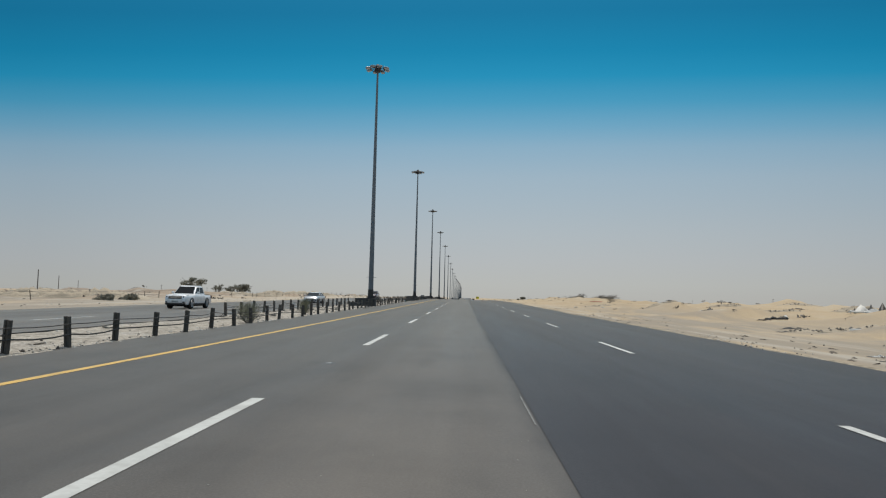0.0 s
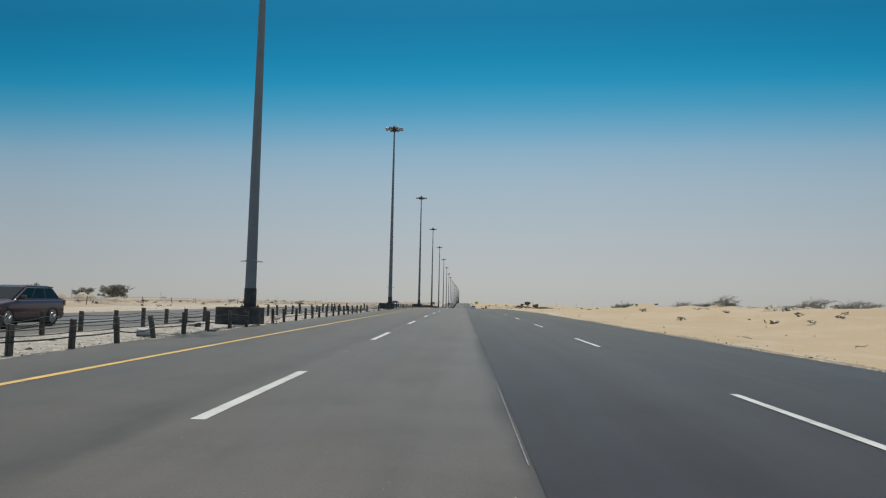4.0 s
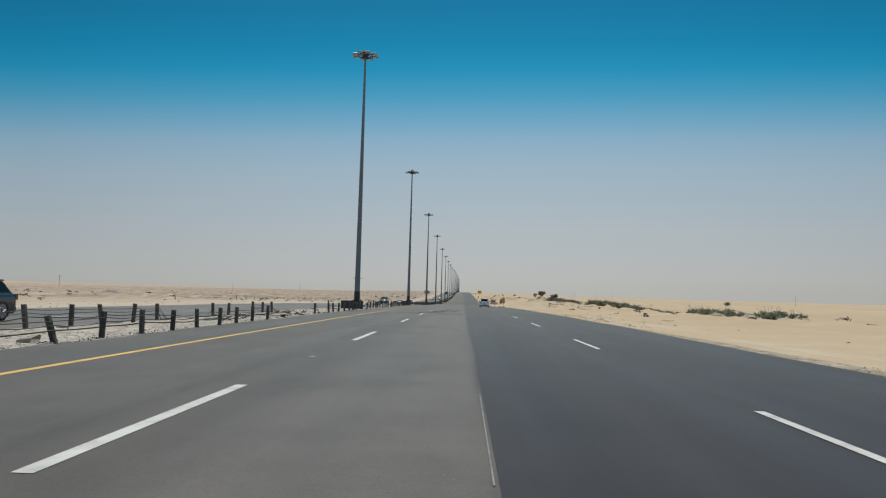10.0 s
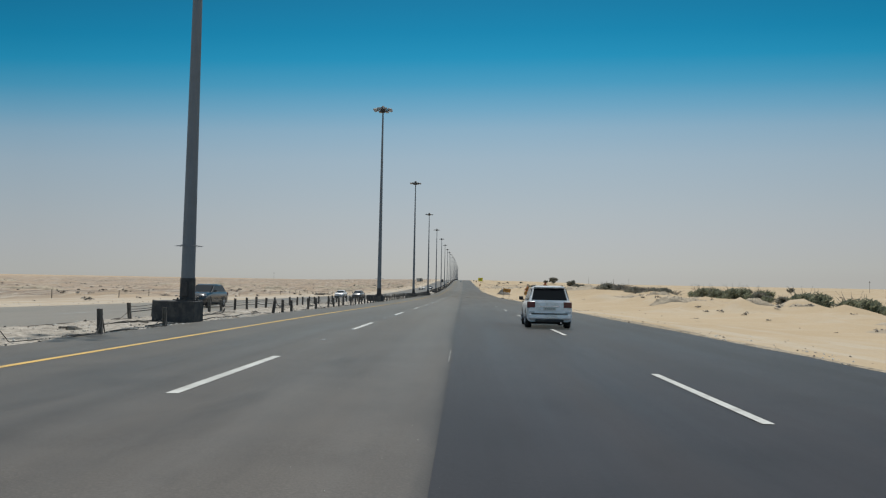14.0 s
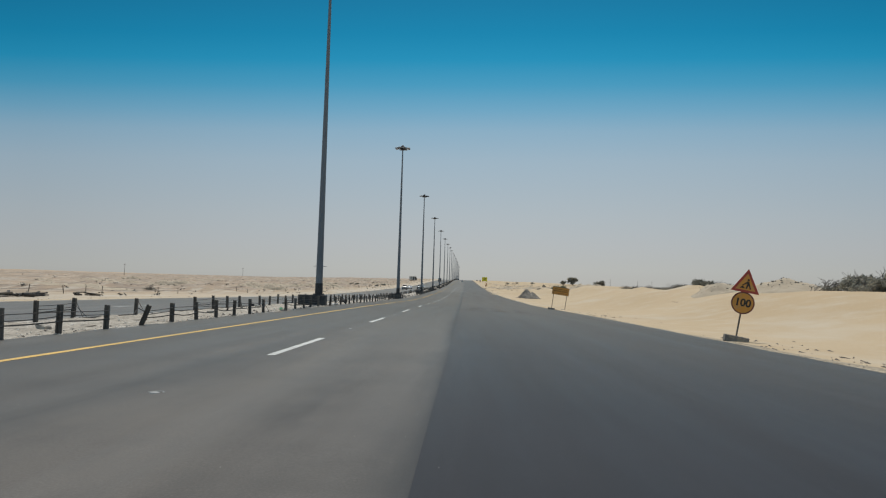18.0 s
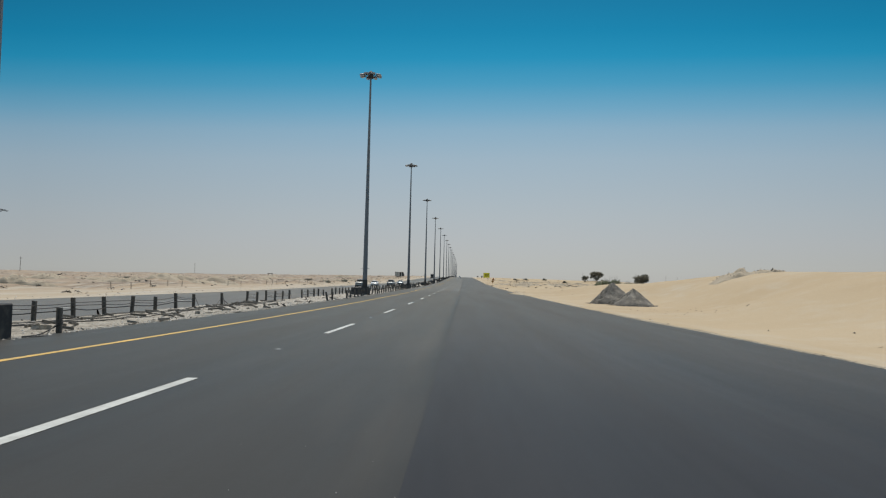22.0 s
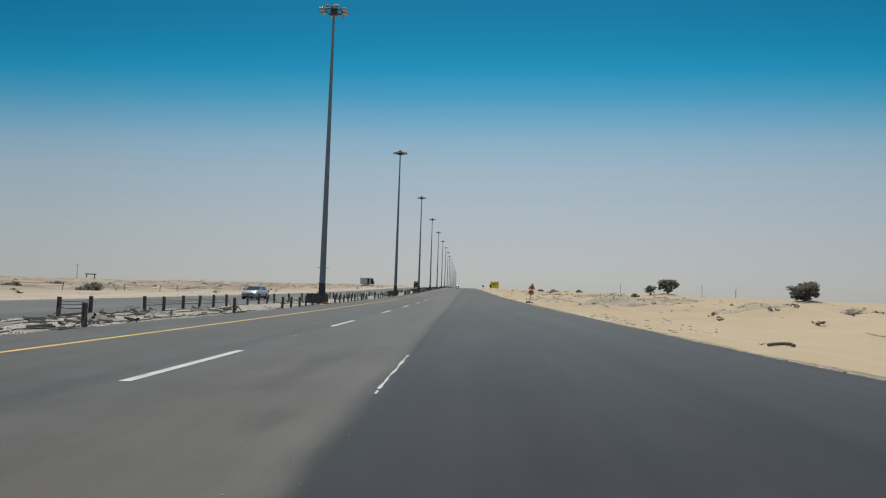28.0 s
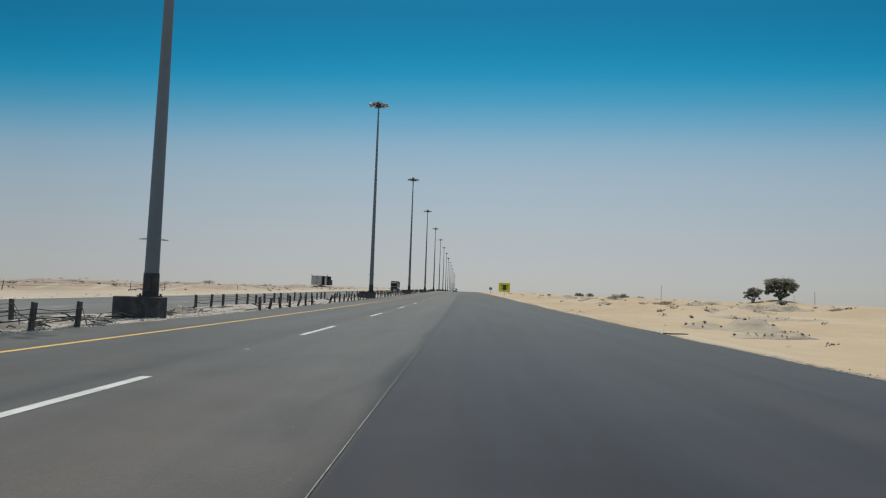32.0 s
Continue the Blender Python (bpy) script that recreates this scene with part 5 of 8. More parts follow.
def letters(text, size, x, y, z, mat, parent, bold=0.0):
    cu = bpy.data.curves.new("lettering", "FONT")
    cu.body, cu.size, cu.align_x, cu.align_y, cu.extrude = text, size, "CENTER", "CENTER", 0.002
    cu.offset = bold
    ob = new("lettering", cu)
    dg = bpy.context.evaluated_depsgraph_get()
    me = bpy.data.meshes.new_from_object(ob.evaluated_get(dg))
    bpy.data.objects.remove(ob)
    me.materials.clear()
    me.materials.append(mat)
    tx = new("lettering", me)
    tx.parent = parent
    tx.matrix_local = pose(x, y, z, 90, 0, 0)
    return tx


def circle(r, n=28, cz=0.0):
    return [(r * math.cos(2 * math.pi * k / n), cz + r * math.sin(2 * math.pi * k / n)) for k in range(n)]


def triangle(s, z0):
    h = s * 0.87
    return [(-s / 2, z0), (s / 2, z0), (0, z0 + h)]


def warning_sign(m, label, text, symbol, disc_z, r, tri_z, side):
    """A disc and a triangle on a pole; heights over the foot block's underside."""
    th = thing("warning_sign", m, label, "road sign", "roadworks signs on the verge")
    bm = bmesh.new()
    box(bm, -0.55, 0.55, -0.24, 0.24, -0.06, 0.27, 0.03)
    part("foot_block", bm, FOOT_BLOCK, th, "pale weathered concrete foot block")
    top = tri_z + side * 0.5
    bm = bmesh.new()
    rod(bm, (0, 0.05, 0.2), (0, 0.05, top), 0.042, n=8)
    part("pole", bm, SIGN_POLE, th)
    for z in (disc_z - 0.2, disc_z + 0.2, tri_z + 0.25):
        bm = bmesh.new()
        box(bm, -0.10, 0.10, 0.0, 0.10, z - 0.025, z + 0.025, 0.006)
        part("clamp", bm, SIGN_BACK, th)
    bm = bmesh.new()
    polygon(bm, circle(r, cz=disc_z), -0.02, 0.0)
    disc = part("disc", bm, SIGN_RIM, th, "orange disc with a dark red rim")
    bm = bmesh.new()
    polygon(bm, circle(r * 0.88, cz=disc_z), -0.026, -0.02)
    part("disc_face", bm, SIGN_ORANGE, disc)
    if text.isdigit():
        letters(text, r * (1.18 if len(text) == 2 else 0.92), 0, -0.029, disc_z, SIGN_BLACK, disc, 0.016)
    else:
        letters(text, r * 0.56, 0, -0.029, disc_z - 0.14, SIGN_BLACK, disc, 0.006)
        bm = bmesh.new()
        for k, w in enumerate((0.12, 0.07, 0.13, 0.06)):
            box(bm, -0.28 + k * 0.15, -0.28 + k * 0.15 + w, -0.029, -0.026, disc_z + 0.07 + 0.02 * (k % 2), disc_z + 0.14)
        part("script_bars", bm, SIGN_BLACK, disc)
    bm = bmesh.new()
    polygon(bm, triangle(side, tri_z), -0.02, 0.0)
    tri = part("triangle", bm, SIGN_RED, th, "orange triangle with a red border")
    bm = bmesh.new()
    polygon(bm, triangle(side * 0.70, tri_z + side * 0.085), -0.026, -0.02)
    part("triangle_face", bm, SIGN_ORANGE, tri)
    bm = bmesh.new()
    z0, k = tri_z + side * 0.14, side / 1.12
    if symbol == "bump":
        polygon(bm, [(p * k, z0 + q * k) for p, q in ((-0.25, 0.0), (0.25, 0.0), (0.24, 0.05), (0.16, 0.10), (0.08, 0.05), (0.0, 0.10), (-0.08, 0.05), (-0.16, 0.09), (-0.24, 0.05))], -0.03, -0.026)
    else:
        for shape in (((-0.24, 0.0), (-0.02, 0.0), (-0.12, 0.11)), ((0.00, 0.0), (0.05, 0.0), (0.10, 0.14), (0.16, 0.0), (0.22, 0.0), (0.13, 0.20), (0.10, 0.30), (0.02, 0.30), (-0.08, 0.18), (-0.05, 0.15), (0.03, 0.22)), ((-0.16, 0.12), (-0.13, 0.10), (0.00, 0.22), (-0.03, 0.25))):
            polygon(bm, [(p * k, z0 + q * k) for p, q in shape], -0.03, -0.026)
        polygon(bm, [(0.06 * k + x, z0 + 0.36 * k + z) for x, z in circle(0.05 * k, 10)], -0.03, -0.026)
    part("symbol", bm, SIGN_BLACK, tri)
    return th


def on_sand(x, y):
    return Matrix.Translation((x, y, land_z(x, y) - 0.01))


warning_sign(on_sand(13.05, 510.2) @ pose(0, 0, 0, 0, 0, -6), "orange bump warning triangle over a slow disc on a concrete foot", "slow", "bump", 1.73, 0.50, 2.27, 1.20)
warning_sign(on_sand(14.40, 557.9) @ pose(0, 0, 0, -2, 10, -8), "leaning orange roadworks triangle over a 100 speed disc", "100", "works", 1.88, 0.54, 2.40, 1.32)
warning_sign(on_sand(13.27, 920.0) @ pose(0, 0, 0, -2, 8, -10), "orange roadworks triangle over an 80 speed disc", "80", "works", 1.80, 0.46, 2.34, 1.18)


def detour_sign(m):
    th = thing("detour_sign", m, "leaning orange detour board on two posts", "road sign", "roadworks signs on the verge")
    for x in (-0.89, 0.89):
        bm = bmesh.new()
        rod(bm, (x, 0.05, 0.05), (x, 0.05, 2.95), 0.04, n=8)
        post_ = part("sign_post", bm, SIGN_POLE, th)
        bm = bmesh.new()
        box(bm, x - 0.46, x + 0.46, -0.2, 0.26, -0.16, 0.16, 0.03)
        part("foot_block", bm, FOOT_BLOCK, post_)
    bm = bmesh.new()
    box(bm, -1.12, 1.12, -0.03, 0.0, 2.03, 3.07, 0.008)
    brd = part("board", bm, SIGN_BLACK, th, "orange board with a black border")
    bm = bmesh.new()
    box(bm, -1.075, 1.075, -0.036, -0.03, 2.075, 3.025)
    part("board_face", bm, SIGN_ORANGE, brd)
    letters("DETOUR AHEAD", 0.262, 0, -0.040, 2.52, SIGN_BLACK, brd, 0.007)
    bm = bmesh.new()
    for k, w in enumerate((0.26, 0.14, 0.30, 0.12, 0.24, 0.20)):
        x = -0.86 + k * 0.30
        box(bm, x, x + w, -0.040, -0.036, 2.73, 2.80 + 0.05 * (k % 2))
    for k, w in enumerate((0.10, 0.22, 0.18, 0.30, 0.16, 0.24)):
        x = -0.95 + k * 0.32
        box(bm, x, x + w, -0.040, -0.036, 2.19, 2.26)
    part("script_bars", bm, SIGN_BLACK, brd)
    for z in (2.25, 2.85):
        bm = bmesh.new()
        box(bm, -1.05, 1.05, 0.0, 0.05, z - 0.03, z + 0.03, 0.006)
        part("back_rail", bm, SIGN_BACK, brd)


detour_sign(Matrix.Translation((14.05, 618.6, (land_z(13.2, 618.4) + land_z(14.9, 618.8)) / 2)) @ pose(0, 0, 0, -3, 7, -12))


def yellow_board(m):
    th = thing("yellow_board", m, "large bright yellow roadworks board on posts", "road sign", "roadworks signs on the verge")
    for x in (-2.0, 2.0):
        bm = bmesh.new()
        rod(bm, (x, 0.08, -0.4), (x, 0.08, 4.6), 0.09, n=8)
        part("sign_post", bm, SIGN_POLE, th)
    bm = bmesh.new()
    box(bm, -2.7, 2.7, -0.05, 0.0, 0.7, 4.9, 0.02)
    b = part("board", bm, SIGN_YELLOW, th)
    bm = bmesh.new()
    for k in range(3):
        box(bm, -1.9 + 0.3 * k, 1.9 - 0.2 * k, -0.06, -0.05, 3.6 - 0.8 * k, 3.95 - 0.8 * k)
    part("text_bars", bm, SIGN_BLACK, b)


yellow_board(Matrix.Translation((21.9, 1245.0, land_z(21.9, 1245.0))) @ pose(0, 0, 0, 0, 0, -4))


def small_board(x, y, mat, w, h, z, label):
    th = thing("roadside_board", Matrix.Translation((x, y, land_z(x, y) if x > 11 else grade(y))), label, "road sign")
    bm = bmesh.new()
    rod(bm, (0, 0.05, -0.4), (0, 0.05, z + h), 0.05, n=6)
    part("sign_post", bm, SIGN_POLE, th)
    bm = bmesh.new()
    box(bm, -w / 2, w / 2, -0.03, 0.0, z, z + h, 0.01)
    part("board", bm, mat, th)


small_board(14.5, 1120.0, BLACK_STEEL, 0.9, 1.4, 1.6, "dark narrow roadside sign by the yellow board")
small_board(13.0, 1185.0, SIGN_BACK, 1.2, 1.0, 1.5, "small dark roadside sign on the verge")

# ---- hut on the mound, utility poles, far fence ----
HUT_WALL = material("weathered_hut_sheeting", (0.45, 0.44, 0.41), 0.8, var=0.2, big=0.8, fine=8)
FENCE_WOOD = material("bleached_fence_timber", (0.24, 0.20, 0.155), 0.9, var=0.25, big=2, fine=30, vary=0.3)
POLE_WOOD = material("grey_pole_timber", (0.16, 0.14, 0.12), 0.85, var=0.2, big=2, fine=30)


def hut(x, y):
    th = thing("hut", Matrix.Translation((x, y, land_z(x, y) + 0.55)), "small derelict sheet-metal hut frame on a sand mound", "hut")
    for i, (a, b) in enumerate(((-3.0, -1.4), (-1.3, 0.2), (1.2, 1.9))):
        bm = bmesh.new()
        box(bm, a, b, -1.2, -1.1, -0.6, 2.3, 0.01)
        part("wall_sheet", bm, HUT_WALL, th)
    bm = bmesh.new()
    box(bm, -3.0, 2.9, 1.1, 1.2, -0.6, 2.3, 0.01)
    part("back_wall", bm, BLACK_STEEL, th)
    for px, h in ((-3.1, 3.0), (-1.35, 2.6), (0.4, 2.6), (2.0, 3.1), (3.0, 1.6)):
        bm = bmesh.new()
        box(bm, px - 0.06, px + 0.06, -1.26, -1.14, -0.6, h)
        part("wall_post", bm, POLE_WOOD, th)
    bm = bmesh.new()
    box(bm, -3.1, 2.2, -1.3, 1.3, 2.3, 2.42, 0.02)
    part("roof", bm, HUT_WALL, th)
    bm = bmesh.new()
    box(bm, 2.0, 3.4, -1.0, 1.0, -0.6, 1.1, 0.02)
    part("lean_to", bm, BLACK_STEEL, th)


hut(-44.7, 1142.0)


def utility_pole(x, y, h, arm):
    th = thing("utility_pole", Matrix.Translation((x, y, land_z(x, y) - 0.1)), "thin grey utility pole standing in the sand", "utility pole", "utility poles in the desert")
    bm = bmesh.new()
    rod(bm, (0, 0, -0.5), (0, 0, h), 0.14, 0.10, 8)
    part("pole", bm, POLE_WOOD, th)
    if arm:
        bm = bmesh.new()
        box(bm, -0.8, 0.8, -0.06, 0.06, h - 0.9, h - 0.75)
        part("crossarm", bm, POLE_WOOD, th)


for x, y, h, arm in ((-104, 166, 6.4, 0), (-150, 252, 6.0, 0), (-180, 318, 6.0, 0), (-230, 520, 8, 1), (-260, 640, 8, 1), (-300, 800, 9, 1), (-240, 1010, 8, 1), (-210, 1180, 8, 1),
                     (270, 620, 9, 1), (330, 760, 9, 1), (300, 930, 9, 1), (190, 1290, 8, 0), (150, 1240, 8, 0), (120, 1330, 8, 0), (240, 1420, 9, 1)):
    utility_pole(x, y, h, arm)

fr = random.Random(77)


def fence_post_mesh():
    bm = bmesh.new()
    rod(bm, (0, 0, -0.4), (0, 0, 0.85), 0.045, 0.04, 6)
    me = bpy.data.meshes.new("fence_post")
    bm.to_mesh(me)
    bm.free()
    me.materials.append(FENCE_WOOD)
    return me


FENCE_POST = fence_post_mesh()
for sec in range(-1, 15):
    y0 = 20.0 + 72 * sec
    th = thing("wire_fence", Matrix.Translation((-38.5, y0, 0)), "low wire fence of thin dark posts half buried in sand", "fence", "wire fences beyond the opposite road")
    tops = []
    for k in range(16):
        y = y0 + 4.5 * k + fr.uniform(-1.3, 1.3)
        if fr.random() < 0.5:
            continue
        x = -38.5 + 0.8 * wob(0, y, 0.02, 5.0)
        z = land_z(x, y)
        ob = new("fence_post", FENCE_POST)
        ob.parent = th
        ob.matrix_local = Matrix.Translation((x + 38.5, y - y0, z)) @ pose(0, 0, 0, fr.uniform(-8, 8), fr.uniform(-8, 8), 0)
        tops.append((x + 38.5, y - y0, z))
    for h in (0.72, 0.4):
        v, f = tube([(x, y, z + h) for x, y, z in tops], 0.012, 3)
        sheet("wire", v, f, ROPE, th)

# ---- plants ----
LEAF_GREEN = material("dusty_green_leaves", (0.265, 0.275, 0.18), 0.8, var=0.35, big=1.2, fine=12, bump=0.0, vary=0.2)
LEAF_DARK = material("dark_olive_leaves", (0.30, 0.29, 0.235), 0.8, var=0.35, big=1.0, fine=12, bump=0.0, vary=0.2)
DRY_TWIG = material("dry_grey_twigs", (0.20, 0.18, 0.155), 0.9, var=0.3, big=3, fine=30, bump=0.0, vary=0.25)
BARK = material("grey_brown_bark", (0.10, 0.085, 0.065), 0.9, var=0.25, big=2, fine=20, bump=0.5)
pr = random.Random(404)
# thin leaves let light through
for leafy in (LEAF_GREEN, LEAF_DARK):
    lt = leafy.node_tree
    bs = lt.nodes["Principled BSDF"]
    tl = lt.nodes.new("ShaderNodeBsdfTranslucent")
    lt.links.new(bs.inputs["Base Color"].links[0].from_socket, tl.inputs["Color"])
    mx_ = lt.nodes.new("ShaderNodeMixShader")
    mx_.inputs[0].default_value = 0.5
    lt.links.new(bs.outputs[0], mx_.inputs[1])
    lt.links.new(tl.outputs[0], mx_.inputs[2])
    lt.links.new(mx_.outputs[0], lt.nodes["Material Output"].inputs["Surface"])


def leaf_cloud(centres, per, spread_, size, mat, name, parent, spiky=False):
    vs, fs = [], []
    for cx, cy, cz, rad in centres:
        for _ in range(per):
            d = Vector((pr.gauss(0, 1), pr.gauss(0, 1), pr.gauss(0, 0.8)))
            d = d.normalized() * rad * pr.random() ** 0.45
            p = Vector((cx, cy, cz)) + Vector((d.x, d.y, d.z * spread_))
            a = Vector((pr.gauss(0, 1), pr.gauss(0, 1), pr.gauss(0, 1))).normalized()
            if spiky:
                # thin sprays, raised and swept by the wind
                a = Vector((pr.gauss(0.35, 0.6), pr.gauss(0, 0.6), abs(pr.gauss(0.5, 0.4)))).normalized()
            b = a.cross(Vector((pr.gauss(0, 1), pr.gauss(0, 1), pr.gauss(0, 1)))).normalized() * (0.5 if spiky else 1.0)
            s = size * pr.uniform(0.6, 1.4)
            i = len(vs)
            vs += [tuple(p - a * s), tuple(p + b * s * 0.45), tuple(p + a * s), tuple(p - b * s * 0.45)]
            fs.append((i, i + 1, i + 2, i + 3))
    return sheet(name, vs, fs, mat, parent, False)


def limbs(bm, base, tip, r, depth):
    rod(bm, base, tip, r, r * 0.65, 6, False)
    ends = [Vector(tip)]
    if depth:
        d = Vector(tip) - Vector(base)
        for _ in range(pr.choice((2, 3))):
            q = Vector((d.x + pr.uniform(-0.6, 0.6) * d.length, d.y + pr.uniform(-0.6, 0.6) * d.length, d.z * pr.uniform(0.35, 0.9)))
            ends += limbs(bm, tip, Vector(tip) + q * pr.uniform(0.55, 0.8), r * 0.55, depth - 1)
    return ends


def tree(x, y, w, h, label, stems=3, dense=110, puff=1.0):
    th = thing("desert_tree", Matrix.Translation((x, y, land_z(x, y) - 0.1)), label, "tree", "desert trees")
    bm = bmesh.new()
    ends = []
    for k in range(stems):
        a = 6.283 * k / stems + pr.uniform(-0.4, 0.4)
        tip = (math.cos(a) * w * 0.17, math.sin(a) * w * 0.17, h * pr.uniform(0.40, 0.52))
        ends += limbs(bm, (math.cos(a) * 0.15, math.sin(a) * 0.15, -0.2), tip, 0.06 + h * 0.014, 2)
    part("trunk", bm, BARK, th)
    tips = [e for e in ends if e.z > h * 0.4 and math.hypot(e.x, e.y) < w * 0.42]
    centres = [(e.x, e.y, min(max(e.z, h * 0.55), h * 0.86), pr.uniform(0.06, 0.10) * w * puff) for e in tips]
    for _ in range(int((24 if puff < 1.3 else 40) * puff)):
        a, q = pr.uniform(0, 6.28), 0.42 * pr.random() ** 0.6
        dome = h * (0.94 - 1.25 * q * q) * (pr.uniform(0.78, 1.0) if puff == 1 else pr.uniform(0.16, 1.0))
        if puff > 1:
            # a full round crown down to the stems
            d = Vector((pr.gauss(0, 1), pr.gauss(0, 1), pr.gauss(0, 1))).normalized() * pr.random() ** 0.4
            centres.append((d.x * 0.42 * w, d.y * 0.42 * w, h * (0.50 + 0.42 * d.z), pr.uniform(0.05, 0.085) * w))
            continue
        centres.append((math.cos(a) * q * w, math.sin(a) * q * w, dome, pr.uniform(0.05, 0.09) * w * puff))
    if puff > 1.6:
        # foliage hangs down to the sand
        for _ in range(30):
            a, q = pr.uniform(0, 6.28), 0.38 * pr.random() ** 0.5
            centres.append((math.cos(a) * q * w, math.sin(a) * q * w, h * pr.uniform(0.08, 0.36), pr.uniform(0.06, 0.09) * w))
    leaf_cloud(centres, dense, 0.7, 0.02 * w, LEAF_DARK, "crown", th)
    return th


def bush_thing(w, h, label, name="saltbush", leaf=None, per=48):
    th = thing(name, Matrix(), label, "bush", label.split(" with")[0])
    bm = bmesh.new()
    for _ in range(14):
        a, q = pr.uniform(0, 6.28), pr.uniform(0.2, 0.55) * w
        rod(bm, (pr.uniform(-0.2, 0.2) * w, pr.uniform(-0.2, 0.2) * w, -0.1), (math.cos(a) * q, math.sin(a) * q, h * pr.uniform(0.6, 1.12)), 0.03, 0.012, 4, False)
    tagged(part("brushwood", bm, DRY_TWIG, th), kind="stuff")
    cs = []
    for _ in range(22):
        a, q = pr.uniform(0, 6.28), w * 0.5 * pr.random() ** 0.6
        cs.append((math.cos(a) * q, math.sin(a) * q, h * pr.uniform(0.15, 0.8) * (1.1 - q / w), pr.uniform(0.12, 0.22) * w))
    leaf_cloud(cs, per, 0.6, 0.085 * w, leaf or LEAF_GREEN, "foliage", th, True)
    return th


def deadwood_thing(w, h):
    th = thing("dead_shrub", Matrix(), "bare grey shrub of windswept branches on a dune crest", "shrub", "dead shrubs on the dunes")
    bm = bmesh.new()
    for _ in range(34):
        x0, y0 = pr.gauss(0, 0.24) * w, pr.uniform(-0.2, 0.2) * w
        reach = pr.uniform(0.45, 1.0) * (1.1 - abs(x0) / w)
        limbs(bm, (x0, y0, -0.15), (x0 + pr.uniform(-0.02, 0.24) * w, y0 + pr.uniform(-0.1, 0.1) * w, h * 0.7 * reach), 0.035, 2)
    tagged(part("dead_wood", bm, DRY_TWIG, th), kind="stuff")
    cs = [(pr.gauss(0, 0.22) * w, pr.uniform(-0.2, 0.2) * w, h * pr.uniform(0.1, 0.5), 0.13 * w) for _ in range(16)]
    leaf_cloud(cs, 34, 0.5, 0.028 * w, LEAF_DARK, "dry_foliage", th, True)
    return th


def plant_at(master, x, y, s, sz=None, sink=0.1):
    m = Matrix.Translation((x, y, land_z(x, y) - sink)) @ pose(0, 0, 0, 0, 0, pr.uniform(-35, 35)) @ Matrix.Diagonal((s, s, s if sz is None else sz, 1))
    return copy_thing(master, m)


def place_first(master, x, y, s, sink=0.1):
    master.matrix_world = Matrix.Translation((x, y, land_z(x, y) - sink)) @ Matrix.Diagonal((s, s, s, 1))


tree(-99.4, 251.5, 10.0, 7.2, "wide umbrella-shaped acacia on a low dune", 6, 70)
for x, y, w, h in ((-103, 303, 6.0, 4.6), (-104, 321, 9.5, 5.8), (-106, 328, 7.0, 6.2), (-97, 270, 5.2, 4.8)):
    tree(x, y, w, h, "bushy olive desert tree in a loose row", 6, 60, 1.25)
tree(90.1, 986.0, 8.2, 5.2, "dense dark bushy tree on the sand", 5, 150, 1.7)
tree(91.6, 1111.6, 9.6, 6.0, "round dark tree on several bare stems", 5, 170, 1.5)
tree(84.2, 1112.0, 6.0, 4.6, "small round dark tree beside a larger one", 4, 150, 1.5)
tree(222.6, 886.6, 6.0, 4.0, "lone dark tree far out on the plain", 3, 120, 1.6)

green = [bush_thing(3.4, 2.0, "dusty green saltbush with feathery branches"), bush_thing(4.2, 2.3, "dusty green saltbush with feathery branches"), bush_thing(2.8, 1.6, "dusty green saltbush with feathery branches")]
dark = [bush_thing(3.2, 2.1, "dark olive desert bush with thin twigs", "desert_bush", LEAF_DARK), bush_thing(4.0, 2.0, "dark olive desert bush with thin twigs", "desert_bush", LEAF_DARK)]
dead = [deadwood_thing(4.2, 1.3), deadwood_thing(5.0, 1.45), deadwood_thing(3.4, 1.15)]
for i, (x, y) in enumerate(((45.5, 389.0), (45.0, 394.0), (45.6, 400.0))):
    place_first(green[i], x, y, 1.0)
for i, (x, y) in enumerate(((42.5, 285.0), (44.0, 305.0))):
    place_first(dark[i], x, y, 0.8)
for i, (x, y) in enumerate(((35.0, 170.5), (36.0, 189.0), (34.5, 227.5))):
    place_first(dead[i], x, y, 0.75)
for x, y, s in ((42.8, 297, 1.2), (43.6, 301, 1.3), (42.4, 304, 1.1), (44.2, 308, 1.35), (43.2, 312, 1.2), (44.5, 316, 1.1), (46, 322, 0.9)):
    plant_at(pr.choice(green), x, y, s)
y = 404.0
while y < 427:
    plant_at(pr.choice(green), 45.2 + pr.uniform(-1.2, 1.2), y, pr.uniform(0.8, 1.15))
    y += pr.uniform(2.2, 4.0)
y = 468.0
while y < 545:
    plant_at(pr.choice(green + dark[:1]), 50.5 - 3.0 * ease(500, 545, y) + pr.uniform(-2.5, 2.5), y, pr.uniform(0.7, 1.3))
    y += pr.uniform(1.6, 3.2)
# windswept dead shrubs close behind the drift's crest
for y0, y1, step, low_s, high_s in ((545, 560, 2.2, 0.7, 1.0), (560, 593, 1.15, 0.9, 1.3), (612, 624, 3.0, 0.5, 0.8), (624, 650, 1.2, 0.7, 1.0), (650, 684, 2.4, 0.5, 0.75)):
    y = y0
    while y < y1:
        plant_at(pr.choice(dead) if pr.random() < 0.85 else pr.choice(dark), 38.0 + 3.0 * (1 - ease(565, 590, y)) + pr.uniform(-1.6, 1.6), y, pr.uniform(low_s, high_s))
        y += step * pr.uniform(0.7, 1.3)
y = 812.0
while y < 858:
    plant_at(pr.choice(green + dark), 45.5 + pr.uniform(-1.5, 1.5), y, pr.uniform(0.9, 1.35) * (1.25 if y > 845 else 1.0))
    y += pr.uniform(2.0, 4.0)
